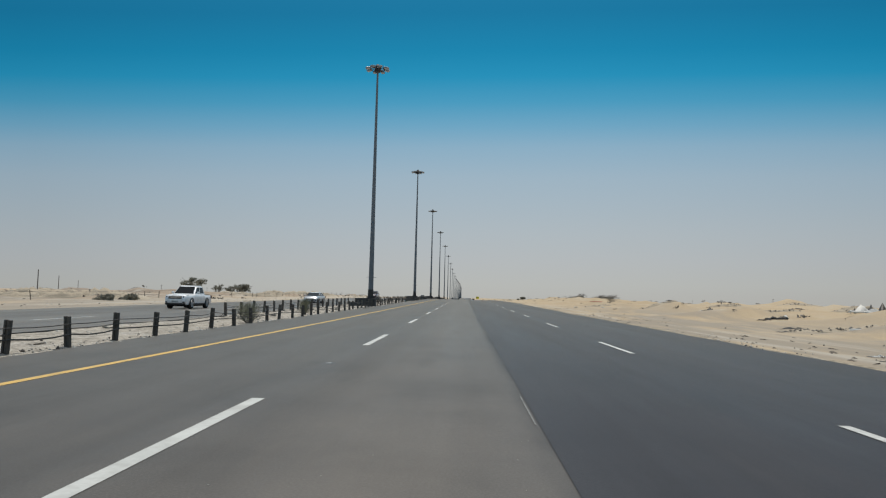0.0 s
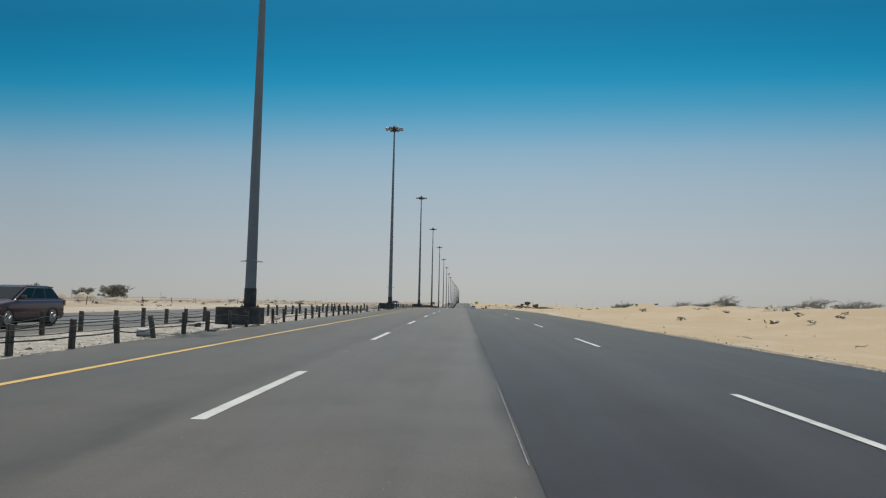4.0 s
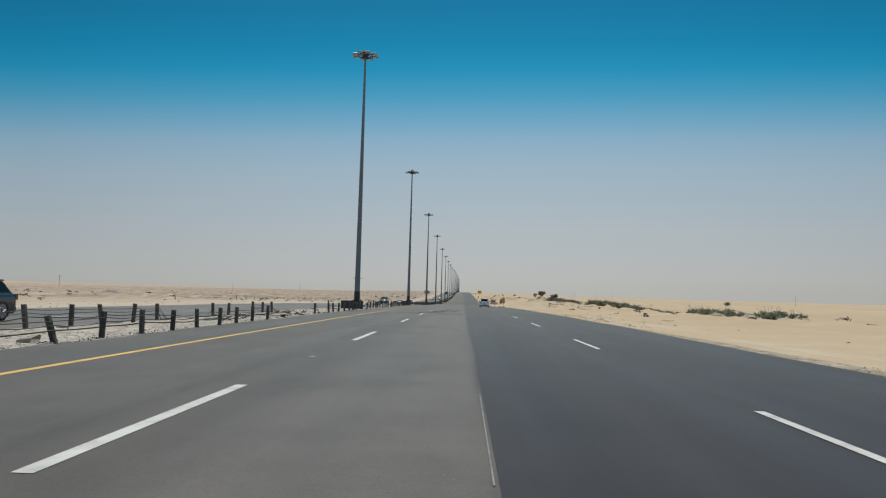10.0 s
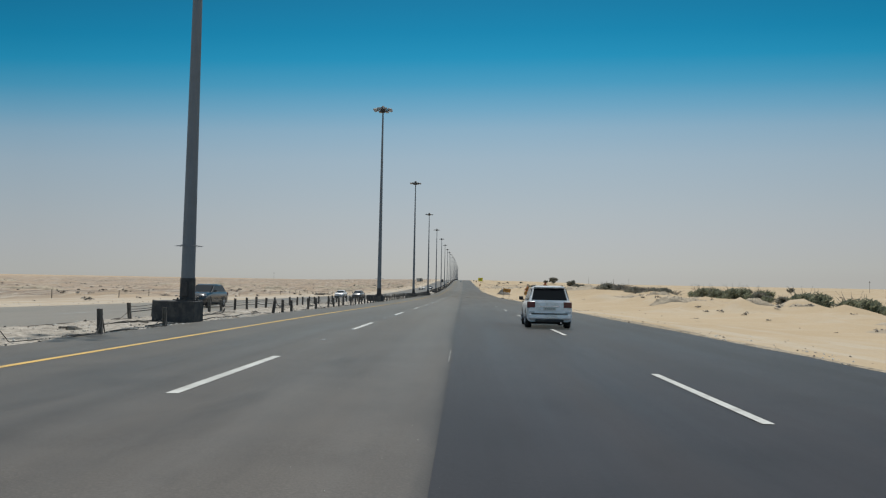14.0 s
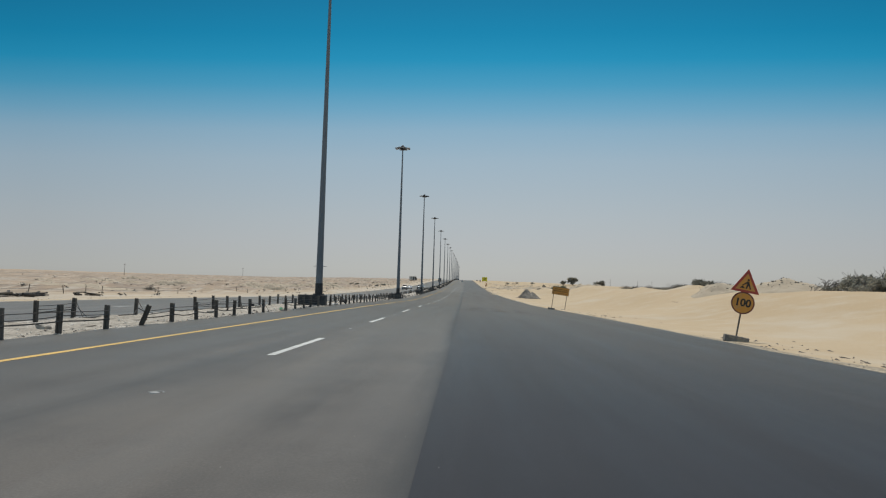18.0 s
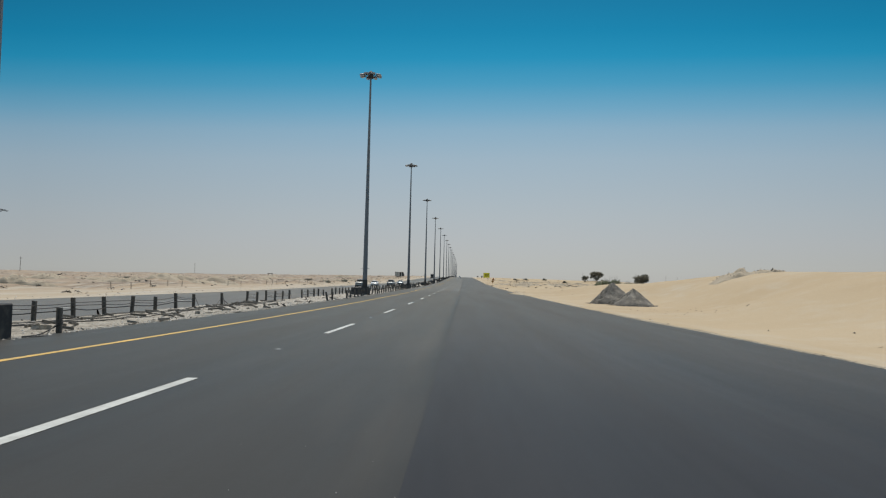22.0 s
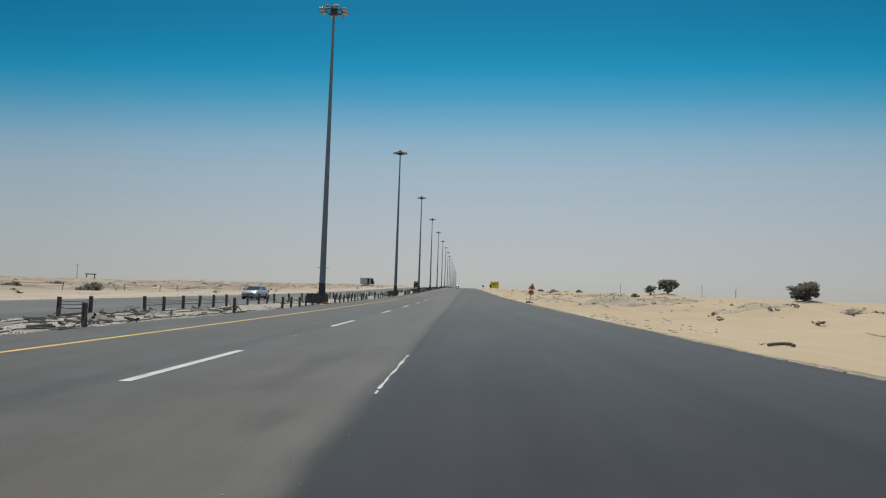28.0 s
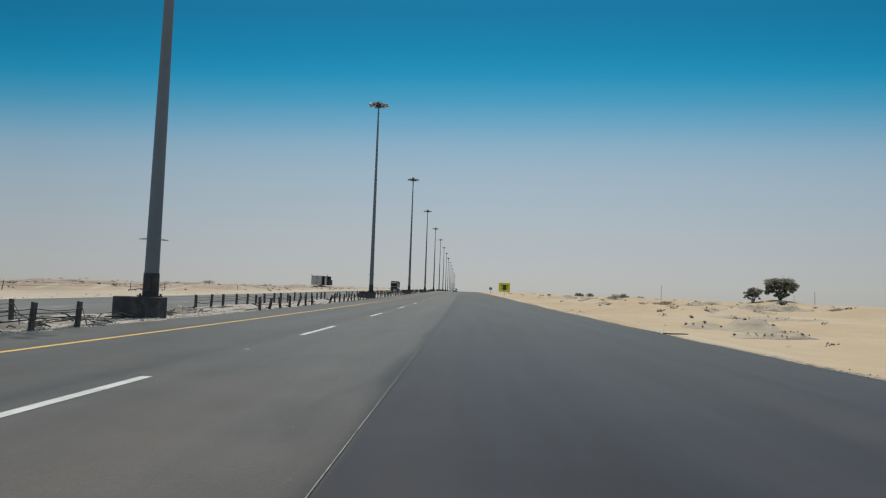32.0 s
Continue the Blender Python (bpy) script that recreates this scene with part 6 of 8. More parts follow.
for x, y, s in ((48, 335, 0.8), (55, 350, 0.7), (34.4, 207, 0.42), (35, 180.5, 0.45), (34.2, 215.5, 0.4), (36, 222, 0.45), (37.0, 195.5, 0.4), (-36, 68.5, 0.55), (-36.4, 74.5, 0.6), (-37, 71, 0.3), (-43, 300, 0.6), (-58, 905, 0.8), (-72, 915, 0.7), (-66, 936, 0.9), (-60, 95, 0.6), (-48, 352, 0.8),
                (-55, 752, 0.8), (-40, 851, 0.6), (-41, 884, 0.8), (-80, 930, 1.0), (60, 1040, 1.0), (66, 1190, 1.3), (50, 1175, 1.0), (38, 1130, 0.9), (-62, 262, 0.35), (-90, 330, 0.5)):
    plant_at(pr.choice(dark), x, y, s)
for x, y, s in ((35.2, 178.5, 0.8), (36.6, 183, 0.7), (33.5, 175, 0.6), (37.2, 193.5, 0.8), (36.4, 197, 0.6), (33.0, 204.8, 0.8), (34.0, 209, 0.9), (33.6, 213, 0.8), (34.6, 218, 0.8), (35.0, 223, 0.7), (35.8, 232, 0.8), (36.2, 238, 0.7), (37.5, 252, 0.7), (41.0, 268, 0.7), (34.0, 166, 0.7), (32.8, 158, 0.6), (31.5, 149, 0.5), (50, 331, 0.9), (52, 338, 1.0), (47, 700, 0.9), (50, 716, 0.8), (52, 736, 0.9), (56, 741, 0.8), (58, 690, 1.0), (60, 700, 1.1)):
    plant_at(pr.choice(dead), x, y, s)
for x, y, s in ((38, 870, 0.7), (41, 900, 0.8), (36, 940, 0.6), (-46, 205, 0.6), (-60, 295, 0.9), (-61, 297, 0.8), (-44, 255, 0.6), (-50, 330, 0.8), (-58, 560, 0.9)):
    plant_at(pr.choice(dead), x, y, s)
for x, y, s in ((-47, 520, 0.7), (-62, 480, 0.8),
                (-52, 640, 0.8), (-49, 760, 0.8), (-57, 810, 0.9), (-46, 870, 0.7), (-52, 960, 0.9), (-63, 1010, 1.0), (-49, 1050, 0.8), (30, 1010, 0.8), (34, 1060, 0.9), (40, 1090, 0.9)):
    plant_at(pr.choice(dead), x, y, s)


BROOM_GREEN = material("grey_green_broom_stems", (0.27, 0.265, 0.18), 0.85, var=0.3, big=3, fine=30, bump=0.0)


def broom_bush(x, y, r, h):
    """A wispy bush of fine upright stems fanning out of one root."""
    th = thing("broom_bush", Matrix.Translation((x, y, median_z(x, y) - 0.03)), "wispy grey-green broom bush growing in the median gravel", "bush", "broom bushes in the median")
    bm = bmesh.new()
    for _ in range(26):
        a, q = pr.uniform(0, 6.283), r * pr.uniform(0.2, 0.9)
        rod(bm, (pr.gauss(0, 0.05), pr.gauss(0, 0.05), 0), (math.cos(a) * q, math.sin(a) * q, h * pr.uniform(0.25, 0.6)), 0.014, 0.006, 4, False)
    tagged(part("woody_stems", bm, DRY_TWIG, th), kind="stuff")
    v, f = [], []
    for _ in range(1500):
        a, q = pr.uniform(0, 6.283), r * pr.random() ** 0.6
        lean = Vector((math.cos(a), math.sin(a), 0)) * q
        p = lean * pr.uniform(0.3, 0.9) + Vector((0, 0, h * pr.uniform(0.08, 0.62)))
        tip = p + lean * pr.uniform(0.1, 0.4) + Vector((pr.gauss(0, 0.05), pr.gauss(0, 0.05), h * pr.uniform(0.14, 0.40) * (1.15 - 0.5 * q / r)))
        n = Vector((pr.gauss(0, 1), pr.gauss(0, 1), 0)).normalized() * 0.005
        k = len(v)
        v += [tuple(p - n), tuple(p + n), tuple(tip)]
        f.append((k, k + 1, k + 2))
    tagged(sheet("fine_stems", v, f, BROOM_GREEN, th, False), kind="stuff")


broom_bush(-11.0, 35.2, 0.85, 1.4)
broom_bush(-11.1, 48.0, 0.55, 1.4)


# low scrub tufts over the plains, too many to count
sv, sf = [], []
crowns = sorted({h_ for cell in HUMMOCKS.values() for h_ in cell})
for k in range(3600):
    left = pr.random() < 0.72
    y = pr.uniform(0, 1300)
    x = -34 - 150 * pr.random() ** 1.6 if left else right_edge(y) + 9 + 90 * pr.random() ** 1.5
    if k > 1500:
        cx_, cy_, ch_, cr_ = pr.choice(crowns)
        if cx_ > 0 and pr.random() < 0.6:
            continue
        x, y = cx_ + pr.gauss(0, 0.45) * cr_, cy_ + pr.gauss(0, 0.5) * cr_
    if not left and 495 < y < 800 and x < 48:
        continue
    z, r = land_z(x, y), pr.uniform(0.15, 0.55)
    for _ in range(14):
        a, q = pr.uniform(0, 6.28), r * pr.random()
        p = Vector((x + math.cos(a) * q, y + math.sin(a) * q, z + pr.uniform(0, 0.5) * r))
        d, s_ = Vector((pr.gauss(0, 1), pr.gauss(0, 1), pr.gauss(0, 0.6))).normalized(), r * pr.uniform(0.2, 0.5)
        n = d.cross(Vector((pr.gauss(0, 1), pr.gauss(0, 1), pr.gauss(0, 1)))).normalized()
        i = len(sv)
        sv += [tuple(p - d * s_), tuple(p + n * s_ * 0.4), tuple(p + d * s_), tuple(p - n * s_ * 0.4)]
        sf.append((i, i + 1, i + 2, i + 3))
tagged(sheet("desert_scrub", sv, sf, DRY_TWIG, None, False), "low dry scrub tufts scattered over the sand", "scrub", kind="stuff")

# ---- heaps, debris, rubble ----
ROCK_GREY = material("grey_broken_rock", (0.150, 0.137, 0.120), 0.95, var=0.35, big=0.8, fine=6, bump=0.5, dirt=(0.28, 0.25, 0.20))
CRUSHED = material("pale_crushed_rock", (0.24, 0.225, 0.205), 0.95, var=0.35, big=0.8, fine=6, bump=0.5, dirt=(0.36, 0.32, 0.26))
PALE_STONE = material("pale_rubble", (0.48, 0.46, 0.42), 0.95, var=0.25, big=0.7, fine=9, bump=0.4, dirt=(0.30, 0.27, 0.22))
DARK_STONE = material("dark_rubble", (0.07, 0.063, 0.055), 0.95, var=0.3, big=0.7, fine=9, bump=0.3)
SCRAP = material("black_tyre_scrap", (0.016, 0.015, 0.015), 0.85, var=0.3, dirt=(0.06, 0.05, 0.04))
PLANK = material("dry_grey_timber", (0.20, 0.17, 0.135), 0.9, var=0.3, big=2, fine=30, dirt=(0.10, 0.08, 0.065), vary=0.3)
PIPE = material("brown_plastic_pipe", (0.13, 0.085, 0.045), 0.7, var=0.2, dirt=(0.3, 0.23, 0.15))
WHITE_SCRAP = material("white_plastic_litter", (0.62, 0.62, 0.60), 0.6, var=0.1)
RED_SCRAP = material("faded_red_plastic_litter", (0.42, 0.09, 0.06), 0.6, var=0.1)
dr = random.Random(909)


def stones(name, spots, mat, label, category="rubble"):
    """Loose broken stones: spots of x, y, z, size."""
    vs, fs = [], []
    for x, y, z, s in spots:
        i = len(vs)
        k = [s * dr.uniform(0.55, 1.2) for _ in range(6)]
        t = dr.uniform(0, 3.14)
        c, n = math.cos(t), math.sin(t)
        vs += [(x + c * k[0], y + n * k[0], z), (x - n * k[1], y + c * k[1], z + s * 0.1), (x - c * k[2], y - n * k[2], z), (x + n * k[3], y - c * k[3], z - s * 0.1), (x, y, z + 0.7 * k[4]), (x, y, z - 0.6 * k[5])]
        fs += [(i, i + 1, i + 4), (i + 1, i + 2, i + 4), (i + 2, i + 3, i + 4), (i + 3, i, i + 4), (i + 1, i, i + 5), (i + 2, i + 1, i + 5), (i + 3, i + 2, i + 5), (i, i + 3, i + 5)]
    return tagged(sheet(name, vs, fs, mat, None, False), label, category, kind="stuff")


def rock_heap(x, y, w, h, label):
    n = 40
    rows = 18
    vs, fs = [], []
    for j in range(rows + 1):
        q = j / rows
        for k in range(n):
            a = 2 * math.pi * k / n
            r = w / 2 * q * (1 + 0.10 * noise.noise((math.cos(a) * 2, math.sin(a) * 2, x)))
            px, py = x + r * math.cos(a), y + r * math.sin(a) * 1.15
            z = h * (1 - q) ** 0.92 + (0.16 * h * noise.noise((px * 0.9, py * 0.9, 3.0)) + 0.05 * h * noise.noise((px * 3.1, py * 3.1, 5.0))) * math.sin(math.pi * min(1, q + 0.1))
            ground_z = land_z(px, py)
            vs.append((px, py, ground_z + 0.02 + z if j < rows else ground_z - 0.15))
    for j in range(rows):
        for k in range(n):
            fs.append((j * n + k, j * n + (k + 1) % n, (j + 1) * n + (k + 1) % n, (j + 1) * n + k))
    ob = tagged(sheet("rock_heap", vs, fs, ROCK_GREY, None, True), label, "heap", "heaps of broken rock")
    spots_d, spots_l = [], []
    for _ in range(1700):
        a, q = dr.uniform(0, 6.28), dr.random() ** 0.6 * 1.0
        if dr.random() < 0.12:
            q = 1.0 + 0.22 * dr.random() ** 2
        px, py = x + w / 2 * q * math.cos(a), y + w / 2 * q * math.sin(a) * 1.12
        z = land_z(px, py) + 0.02
        if q < 1:
            z += h * (1 - q) ** 0.92 + (0.16 * h * noise.noise((px * 0.9, py * 0.9, 3.0)) + 0.05 * h * noise.noise((px * 3.1, py * 3.1, 5.0))) * math.sin(math.pi * min(1, q + 0.1))
        (spots_d if dr.random() < 0.4 else spots_l).append((px, py, z, dr.uniform(0.03, 0.085)))
    a = stones("dark_rocks", spots_d, DARK_STONE, "")
    b = stones("pale_rocks", spots_l, CRUSHED, "")
    for o in (a, b):
        for key in ("label", "category"):
            if key in o:
                del o[key]
        o.parent = ob
        o.name = "loose_rock"
    return ob


rock_heap(18.7, 718.3, 5.1, 2.5, "tall cone of grey broken rock on the sand")
rock_heap(19.7, 713.0, 4.3, 1.8, "low cone of grey broken rock beside a taller one")

CRUST = sand("grey_crusted_sand", (0.335, 0.285, 0.215), (0.405, 0.345, 0.265), (0.45, 0.40, 0.325), 1.0)


def sand_mound(x, y, w, h, clods=60):
    """A bulldozed, crusted mound with dark clods near its top."""
    n, rows, vs, fs, spots = 40, 16, [], [], []
    z0 = land_z(x, y)
    for j in range(rows + 1):
        q = j / rows
        for k in range(n):
            a = 2 * math.pi * k / n
            r = w / 2 * q * (1 + 0.28 * noise.noise((math.cos(a) * 1.3, math.sin(a) * 1.3, x)))
            px, py = x + r * math.cos(a), y + r * math.sin(a) * 1.3
            z = max(0.0, h * (1 - q * q) ** 1.6 * (1 + 0.45 * noise.noise((px * 0.55, py * 0.55, 8.0))) + 0.17 * h * noise.noise((px * 1.9, py * 1.9, 2.0)) + 0.10 * h * noise.noise((px * 4.1, py * 4.1, 6.0)))
            g = land_z(px, py)
            top = (g if q > 0.6 else z0 + (g - z0) * q / 0.6) + z
            vs.append((px, py, top if j < rows else g - 0.12))
            if q < 0.75 and dr.random() < clods / (n * rows):
                spots.append((px + dr.uniform(-0.3, 0.3), py + dr.uniform(-0.3, 0.3), top + 0.01, dr.uniform(0.05, 0.17)))
    for j in range(rows):
        for k in range(n):
            fs.append((j * n + k, j * n + (k + 1) % n, (j + 1) * n + (k + 1) % n, (j + 1) * n + k))
    ob = tagged(sheet("sand_mound", vs, fs, CRUST), "bulldozed mound of grey crusted sand strewn with clods", "mound", "crusted mounds on the sand")
    if spots:
        c = stones("clod", spots, DARK_STONE, "")
        for key in ("label", "category"):
            if key in c:
                del c[key]
        c.parent = ob


for x, y, w, h, k in ((25.6, 914.5, 9.0, 1.5, 190), (31.0, 918.0, 6.0, 0.7, 30), (34.9, 598.4, 9.0, 1.15, 120), (31.3, 608.0, 6.5, 1.2, 90), (18.8, 953.5, 4.0, 0.75, 14), (16.9, 955.5, 3.0, 0.4, 10), (17.6, 927.0, 2.6, 0.3, 8)):
    sand_mound(x, y, w, h, k)



def crust_ridge(x, y, w, d, h, turn):
    """A low eroded ledge of crusted sand, broken into plates."""
    n, m_, vs, spots = 34, 14, [], []
    c, q = math.cos(turn), math.sin(turn)
    for j in range(m_ + 1):
        for i in range(n + 1):
            u, v = i / n - 0.5, j / m_ - 0.5
            px, py = x + (u * w) * c - (v * d) * q, y + (u * w) * q + (v * d) * c
            rim = max(0.0, 1 - (2 * u) ** 2) * max(0.0, 1 - (2 * v) ** 2)
            lump = 0.15 + 0.85 * (1 - 2.4 * abs(noise.noise((px * 0.33, py * 0.6, 3.0)))) + 0.5 * noise.noise((px * 1.3, py * 1.9, 7.0)) + 0.32 * noise.noise((px * 3.3, py * 4.1, 1.0))
            z = h * max(-0.1, lump) * rim ** 0.7
            top = land_z(px, py) + (z if rim > 0 else -0.15) - 0.03
            vs.append((px, py, top))
            if z > 0.35 * h and dr.random() < 0.22:
                spots.append((px + dr.uniform(-0.2, 0.2), py + dr.uniform(-0.2, 0.2), top + 0.01, dr.uniform(0.03, 0.12)))
    fs = [(j * (n + 1) + i, j * (n + 1) + i + 1, (j + 1) * (n + 1) + i + 1, (j + 1) * (n + 1) + i) for j in range(m_) for i in range(n)]
    ob = tagged(sheet("crust_ridge", vs, fs, CRUST), "low eroded ridge of grey crusted sand", "sand ridge", "crusted ridges on the sand")
    if spots:
        o = stones("clod", spots, ROCK_GREY, "")
        for key in ("label", "category"):
            if key in o:
                del o[key]
        o.parent = ob


for x, y, w, d, h, turn in ((21.5, 927.5, 8.0, 2.4, 0.45, 0.1), (29.0, 930.0, 9.0, 2.6, 0.5, -0.1), (37.0, 936.0, 10.0, 3.0, 0.6, 0.1), (16.9, 946.0, 4.0, 1.6, 0.4, 0.0), (46, 965, 14, 4.0, 0.9, 0.05), (58, 985, 14, 4.0, 0.9, -0.05), (40, 1000, 12, 3.5, 0.8, 0.1), (30, 985, 9, 3.0, 0.6, 0.0),
                            (33.5, 193, 6.0, 2.4, 0.5, 0.3), (29.5, 176, 5.0, 2.0, 0.35, 0.2), (31, 184, 5.0, 2.0, 0.35, 0.1), (38, 204, 7, 2.4, 0.5, 0.1), (26, 60, 7, 2.0, 0.3, 0.1), (20, 38, 6, 1.6, 0.22, 0.1), (24, 30, 5, 1.6, 0.22, 0.0), (17, 24, 4, 1.2, 0.15, 0.1), (30, 96, 7, 2.4, 0.4, 0.0),
                            (26, 437, 5, 2, 0.4, 0.2), (31, 446, 6, 2.4, 0.5, 0.0), (22, 443, 3.5, 1.4, 0.3, 0.1), (29, 452, 6, 2.2, 0.45, 0.1), (33.4, 718.6, 7.0, 3.0, 0.8, 0.0), (38.6, 721.5, 2.6, 1.8, 0.7, 0.0)):
    crust_ridge(x, y, w, d, h, turn)
for _ in range(16):
    y = dr.uniform(472, 545)
    crust_ridge(right_edge(y) + dr.uniform(15, 28), y, dr.uniform(3, 6), dr.uniform(1.4, 2.8), dr.uniform(0.3, 0.7), dr.uniform(-0.4, 0.4))
for _ in range(7):
    y = dr.uniform(352, 440)
    crust_ridge(right_edge(y) + dr.uniform(20, 40), y, dr.uniform(3, 7), dr.uniform(1.4, 3.0), dr.uniform(0.3, 0.7), dr.uniform(-0.4, 0.4))
for _ in range(34):
    y = dr.uniform(860, 1060)
    crust_ridge(right_edge(y) + dr.uniform(7, 60), y, dr.uniform(4, 11), dr.uniform(1.4, 3.4), dr.uniform(0.25, 0.7), dr.uniform(-0.3, 0.3))
for _ in range(12):
    y = dr.uniform(20, 150)
    crust_ridge(right_edge(y) + dr.uniform(8, 30), y, dr.uniform(3, 7), dr.uniform(1.2, 2.4), dr.uniform(0.15, 0.4), dr.uniform(-0.3, 0.3))
for _ in range(80):
    crust_ridge(-42 - 110 * dr.random() ** 1.3, dr.uniform(40, 1150), dr.uniform(6, 18), dr.uniform(2.0, 5.0), dr.uniform(0.4, 1.1), dr.uniform(-0.3, 0.3))

# rubble over the median and along its edges
pale, darkr, verge = [], [], []
for _ in range(60000):
    y = dr.uniform(-15, 1010)
    broken = state(y)[0] + 0.25 * state(y)[1]
    if dr.random() > 0.40 + broken:
        continue
    x = -10.28 - abs(dr.gauss(0, 0.45)) if dr.random() < 0.55 else dr.uniform(-15.2, -10.3)
    s = dr.uniform(0.015, 0.055) * (2.2 if dr.random() < 0.05 else 1.0)
    (pale if dr.random() < 0.80 else darkr).append((x, y, median_z(x, y) + 0.004, s))
for _ in range(3000):
    y = dr.uniform(0, 1010)
    if wob(3.0, y, 0.02, 2.0) < -0.15:
        continue
    x = -29.4 - abs(dr.gauss(0, 3.0))
    (pale if dr.random() < 0.7 else darkr).append((x, y, max(land_z(x, y), grade(y)) + 0.01, dr.uniform(0.02, 0.09)))
stones("median_rubble", pale, PALE_STONE, "pale stones and concrete crumbs strewn over the median")
stones("median_dark_rubble", darkr, DARK_STONE, "dark stones and rubber crumbs strewn over the median")
vd = []
for _ in range(5000):
    y = dr.uniform(0, 1010)
    if wob(0, y, 0.045, 6.0) < 0.02 or 185 < y < 300 or (515 < y < 810 and dr.random() < (0.92 if 630 < y < 706 else 0.7)):
        continue
    x = right_edge(y) + abs(dr.gauss(0.0, 0.8)) - 0.15
    (vd if dr.random() < 0.3 else verge).append((x, y, max(land_z(x, y), road_z(x, y) + 0.028) + 0.005, dr.uniform(0.012, 0.05) * (2.0 if dr.random() < 0.05 else 1.0)))
for _ in range(260):
    y = dr.uniform(0, 1010)
    if 490 < y < 800 and dr.random() < 0.8:
        continue
    x = right_edge(y) + 1.5 + 28 * dr.random() ** 1.5
    vd.append((x, y, land_z(x, y) + 0.01, dr.uniform(0.015, 0.07)))
for _ in range(36):
    x, y = dr.uniform(15.5, 24.0), dr.uniform(690, 704)
    vd.append((x, y, land_z(x, y) + 0.01, dr.uniform(0.02, 0.075)))
# the shadow line under the raised asphalt edge, laid out as black crumbs
lip = []
for _ in range(9000):
    y = dr.uniform(590, 1010)
    if wob(2.0, y, 0.06, 9.0) < -0.2:
        continue
    x = right_edge(y) + dr.gauss(-0.02, 0.05)
    lip.append((x, y, road_z(x, y) + 0.008, dr.uniform(0.010, 0.030) * (2.2 if dr.random() < 0.02 else 1.0)))
stones("lip_shadow_crumbs", lip, SCRAP, "black crumbs standing in for the shadow of the road's lip")
stones("verge_stones", verge, PALE_STONE, "pale pebbles along the sand's edge")
stones("verge_crumbs", vd, DARK_STONE, "dark crumbs and clods scattered on the sand")


def scrap_mesh(n, length, width):
    """A bent, curling strip."""
    bm = bmesh.new()
    rows = []
    a, p = 0.0, Vector((0, 0, 0))
    for i in range(n + 1):
        q = i / n
        w = width * (0.5 + 0.6 * math.sin(math.pi * min(1, q + 0.15))) * dr.uniform(0.7, 1.1)
        rows.append([bm.verts.new((p.x, p.y - w / 2, max(p.z, -0.03))), bm.verts.new((p.x + dr.uniform(-0.03, 0.03), p.y + w / 2, max(p.z, -0.03) + dr.uniform(-0.03, 0.05)))])
        a += dr.uniform(-0.75, 0.8)
        p = p + Vector((math.cos(a) * length / n, dr.uniform(-0.05, 0.05), math.sin(a) * length / n * 0.7))
    for r, s in zip(rows, rows[1:]):
        bm.faces.new((r[0], r[1], s[1], s[0]))
    bmesh.ops.solidify(bm, geom=bm.faces[:], thickness=0.02)
    me = bpy.data.meshes.new("tyre_scrap")
    bm.to_mesh(me)
    bm.free()
    me.materials.append(SCRAP)
    return me


SCRAPS = [scrap_mesh(7, dr.uniform(0.5, 1.1), dr.uniform(0.12, 0.25)) for _ in range(6)]
for _ in range(120):
    y = dr.uniform(5, 1000)
    if dr.random() > 0.25 + state(y)[0]:
        continue
    x = dr.uniform(-14.6, -10.4)
    ob = new("tyre_scrap", dr.choice(SCRAPS))
    ob.matrix_world = Matrix.Translation((x, y, median_z(x, y) + 0.03)) @ pose(0, 0, 0, 0, 0, dr.uniform(0, 360))
    tagged(ob, "torn black tyre strip lying on the median gravel", "tyre scrap", "tyre scraps on the median")
for _ in range(70):
    y = dr.uniform(20, 1000)
    d = 0.2 + abs(dr.gauss(0, 5.0))
    x = right_edge(y) + d
    ob = new("tyre_scrap", dr.choice(SCRAPS))
    ob.matrix_world = Matrix.Translation((x, y, land_z(x, y) + 0.02)) @ pose(0, 0, 0, 0, 0, dr.uniform(0, 360)) @ Matrix.Diagonal((0.45, 0.5, 0.2, 1))
    tagged(ob, "torn black tyre strip half buried in sand", "tyre scrap", "tyre scraps in the sand")

# low dark gravel heaps and a broken pipe in the median
for x, y, w, h in ((-12.9, 826.0, 2.0, 0.20), (-12.6, 832.0, 2.2, 0.24), (-12.9, 838.5, 2.0, 0.20), (-12.9, 845.0, 2.4, 0.28), (-12.8, 819.0, 1.8, 0.18), (-12.0, 934.0, 2.4, 0.3), (-12.4, 948.0, 2.8, 0.35)):
    n, vs, fs = 16, [], []
    for j in range(7):
        q = j / 6
        for k in range(n):
            a = 2 * math.pi * k / n
            r = w / 2 * q * (1 + 0.25 * noise.noise((math.cos(a) * 1.5, math.sin(a) * 1.5, y)))
            px, py = x + r * math.cos(a) * 0.8, y + r * math.sin(a) * 1.3
            vs.append((px, py, median_z(px, py) + h * (1 - q) ** 1.1 * (1 + 0.4 * noise.noise((px * 2, py * 2, 1.0))) - 0.08 * (j == 6)))
    fs = [(j * n + k, j * n + (k + 1) % n, (j + 1) * n + (k + 1) % n, (j + 1) * n + k) for j in range(6) for k in range(n)]
    tagged(sheet("spoil_heap", vs, fs, ROCK_GREY), "low heap of dark grey gravel on the median", "heap", "gravel heaps on the median")
bm = bmesh.new()
ring = []
for y in (-1.3, 1.3):
    for r in (0.37, 0.29):
        ring.append([bm.verts.new((r * math.cos(6.283 * k / 20), y + 0.05 * math.sin(3 * k), 0.37 + r * math.sin(6.283 * k / 20) * 0.94)) for k in range(20)])
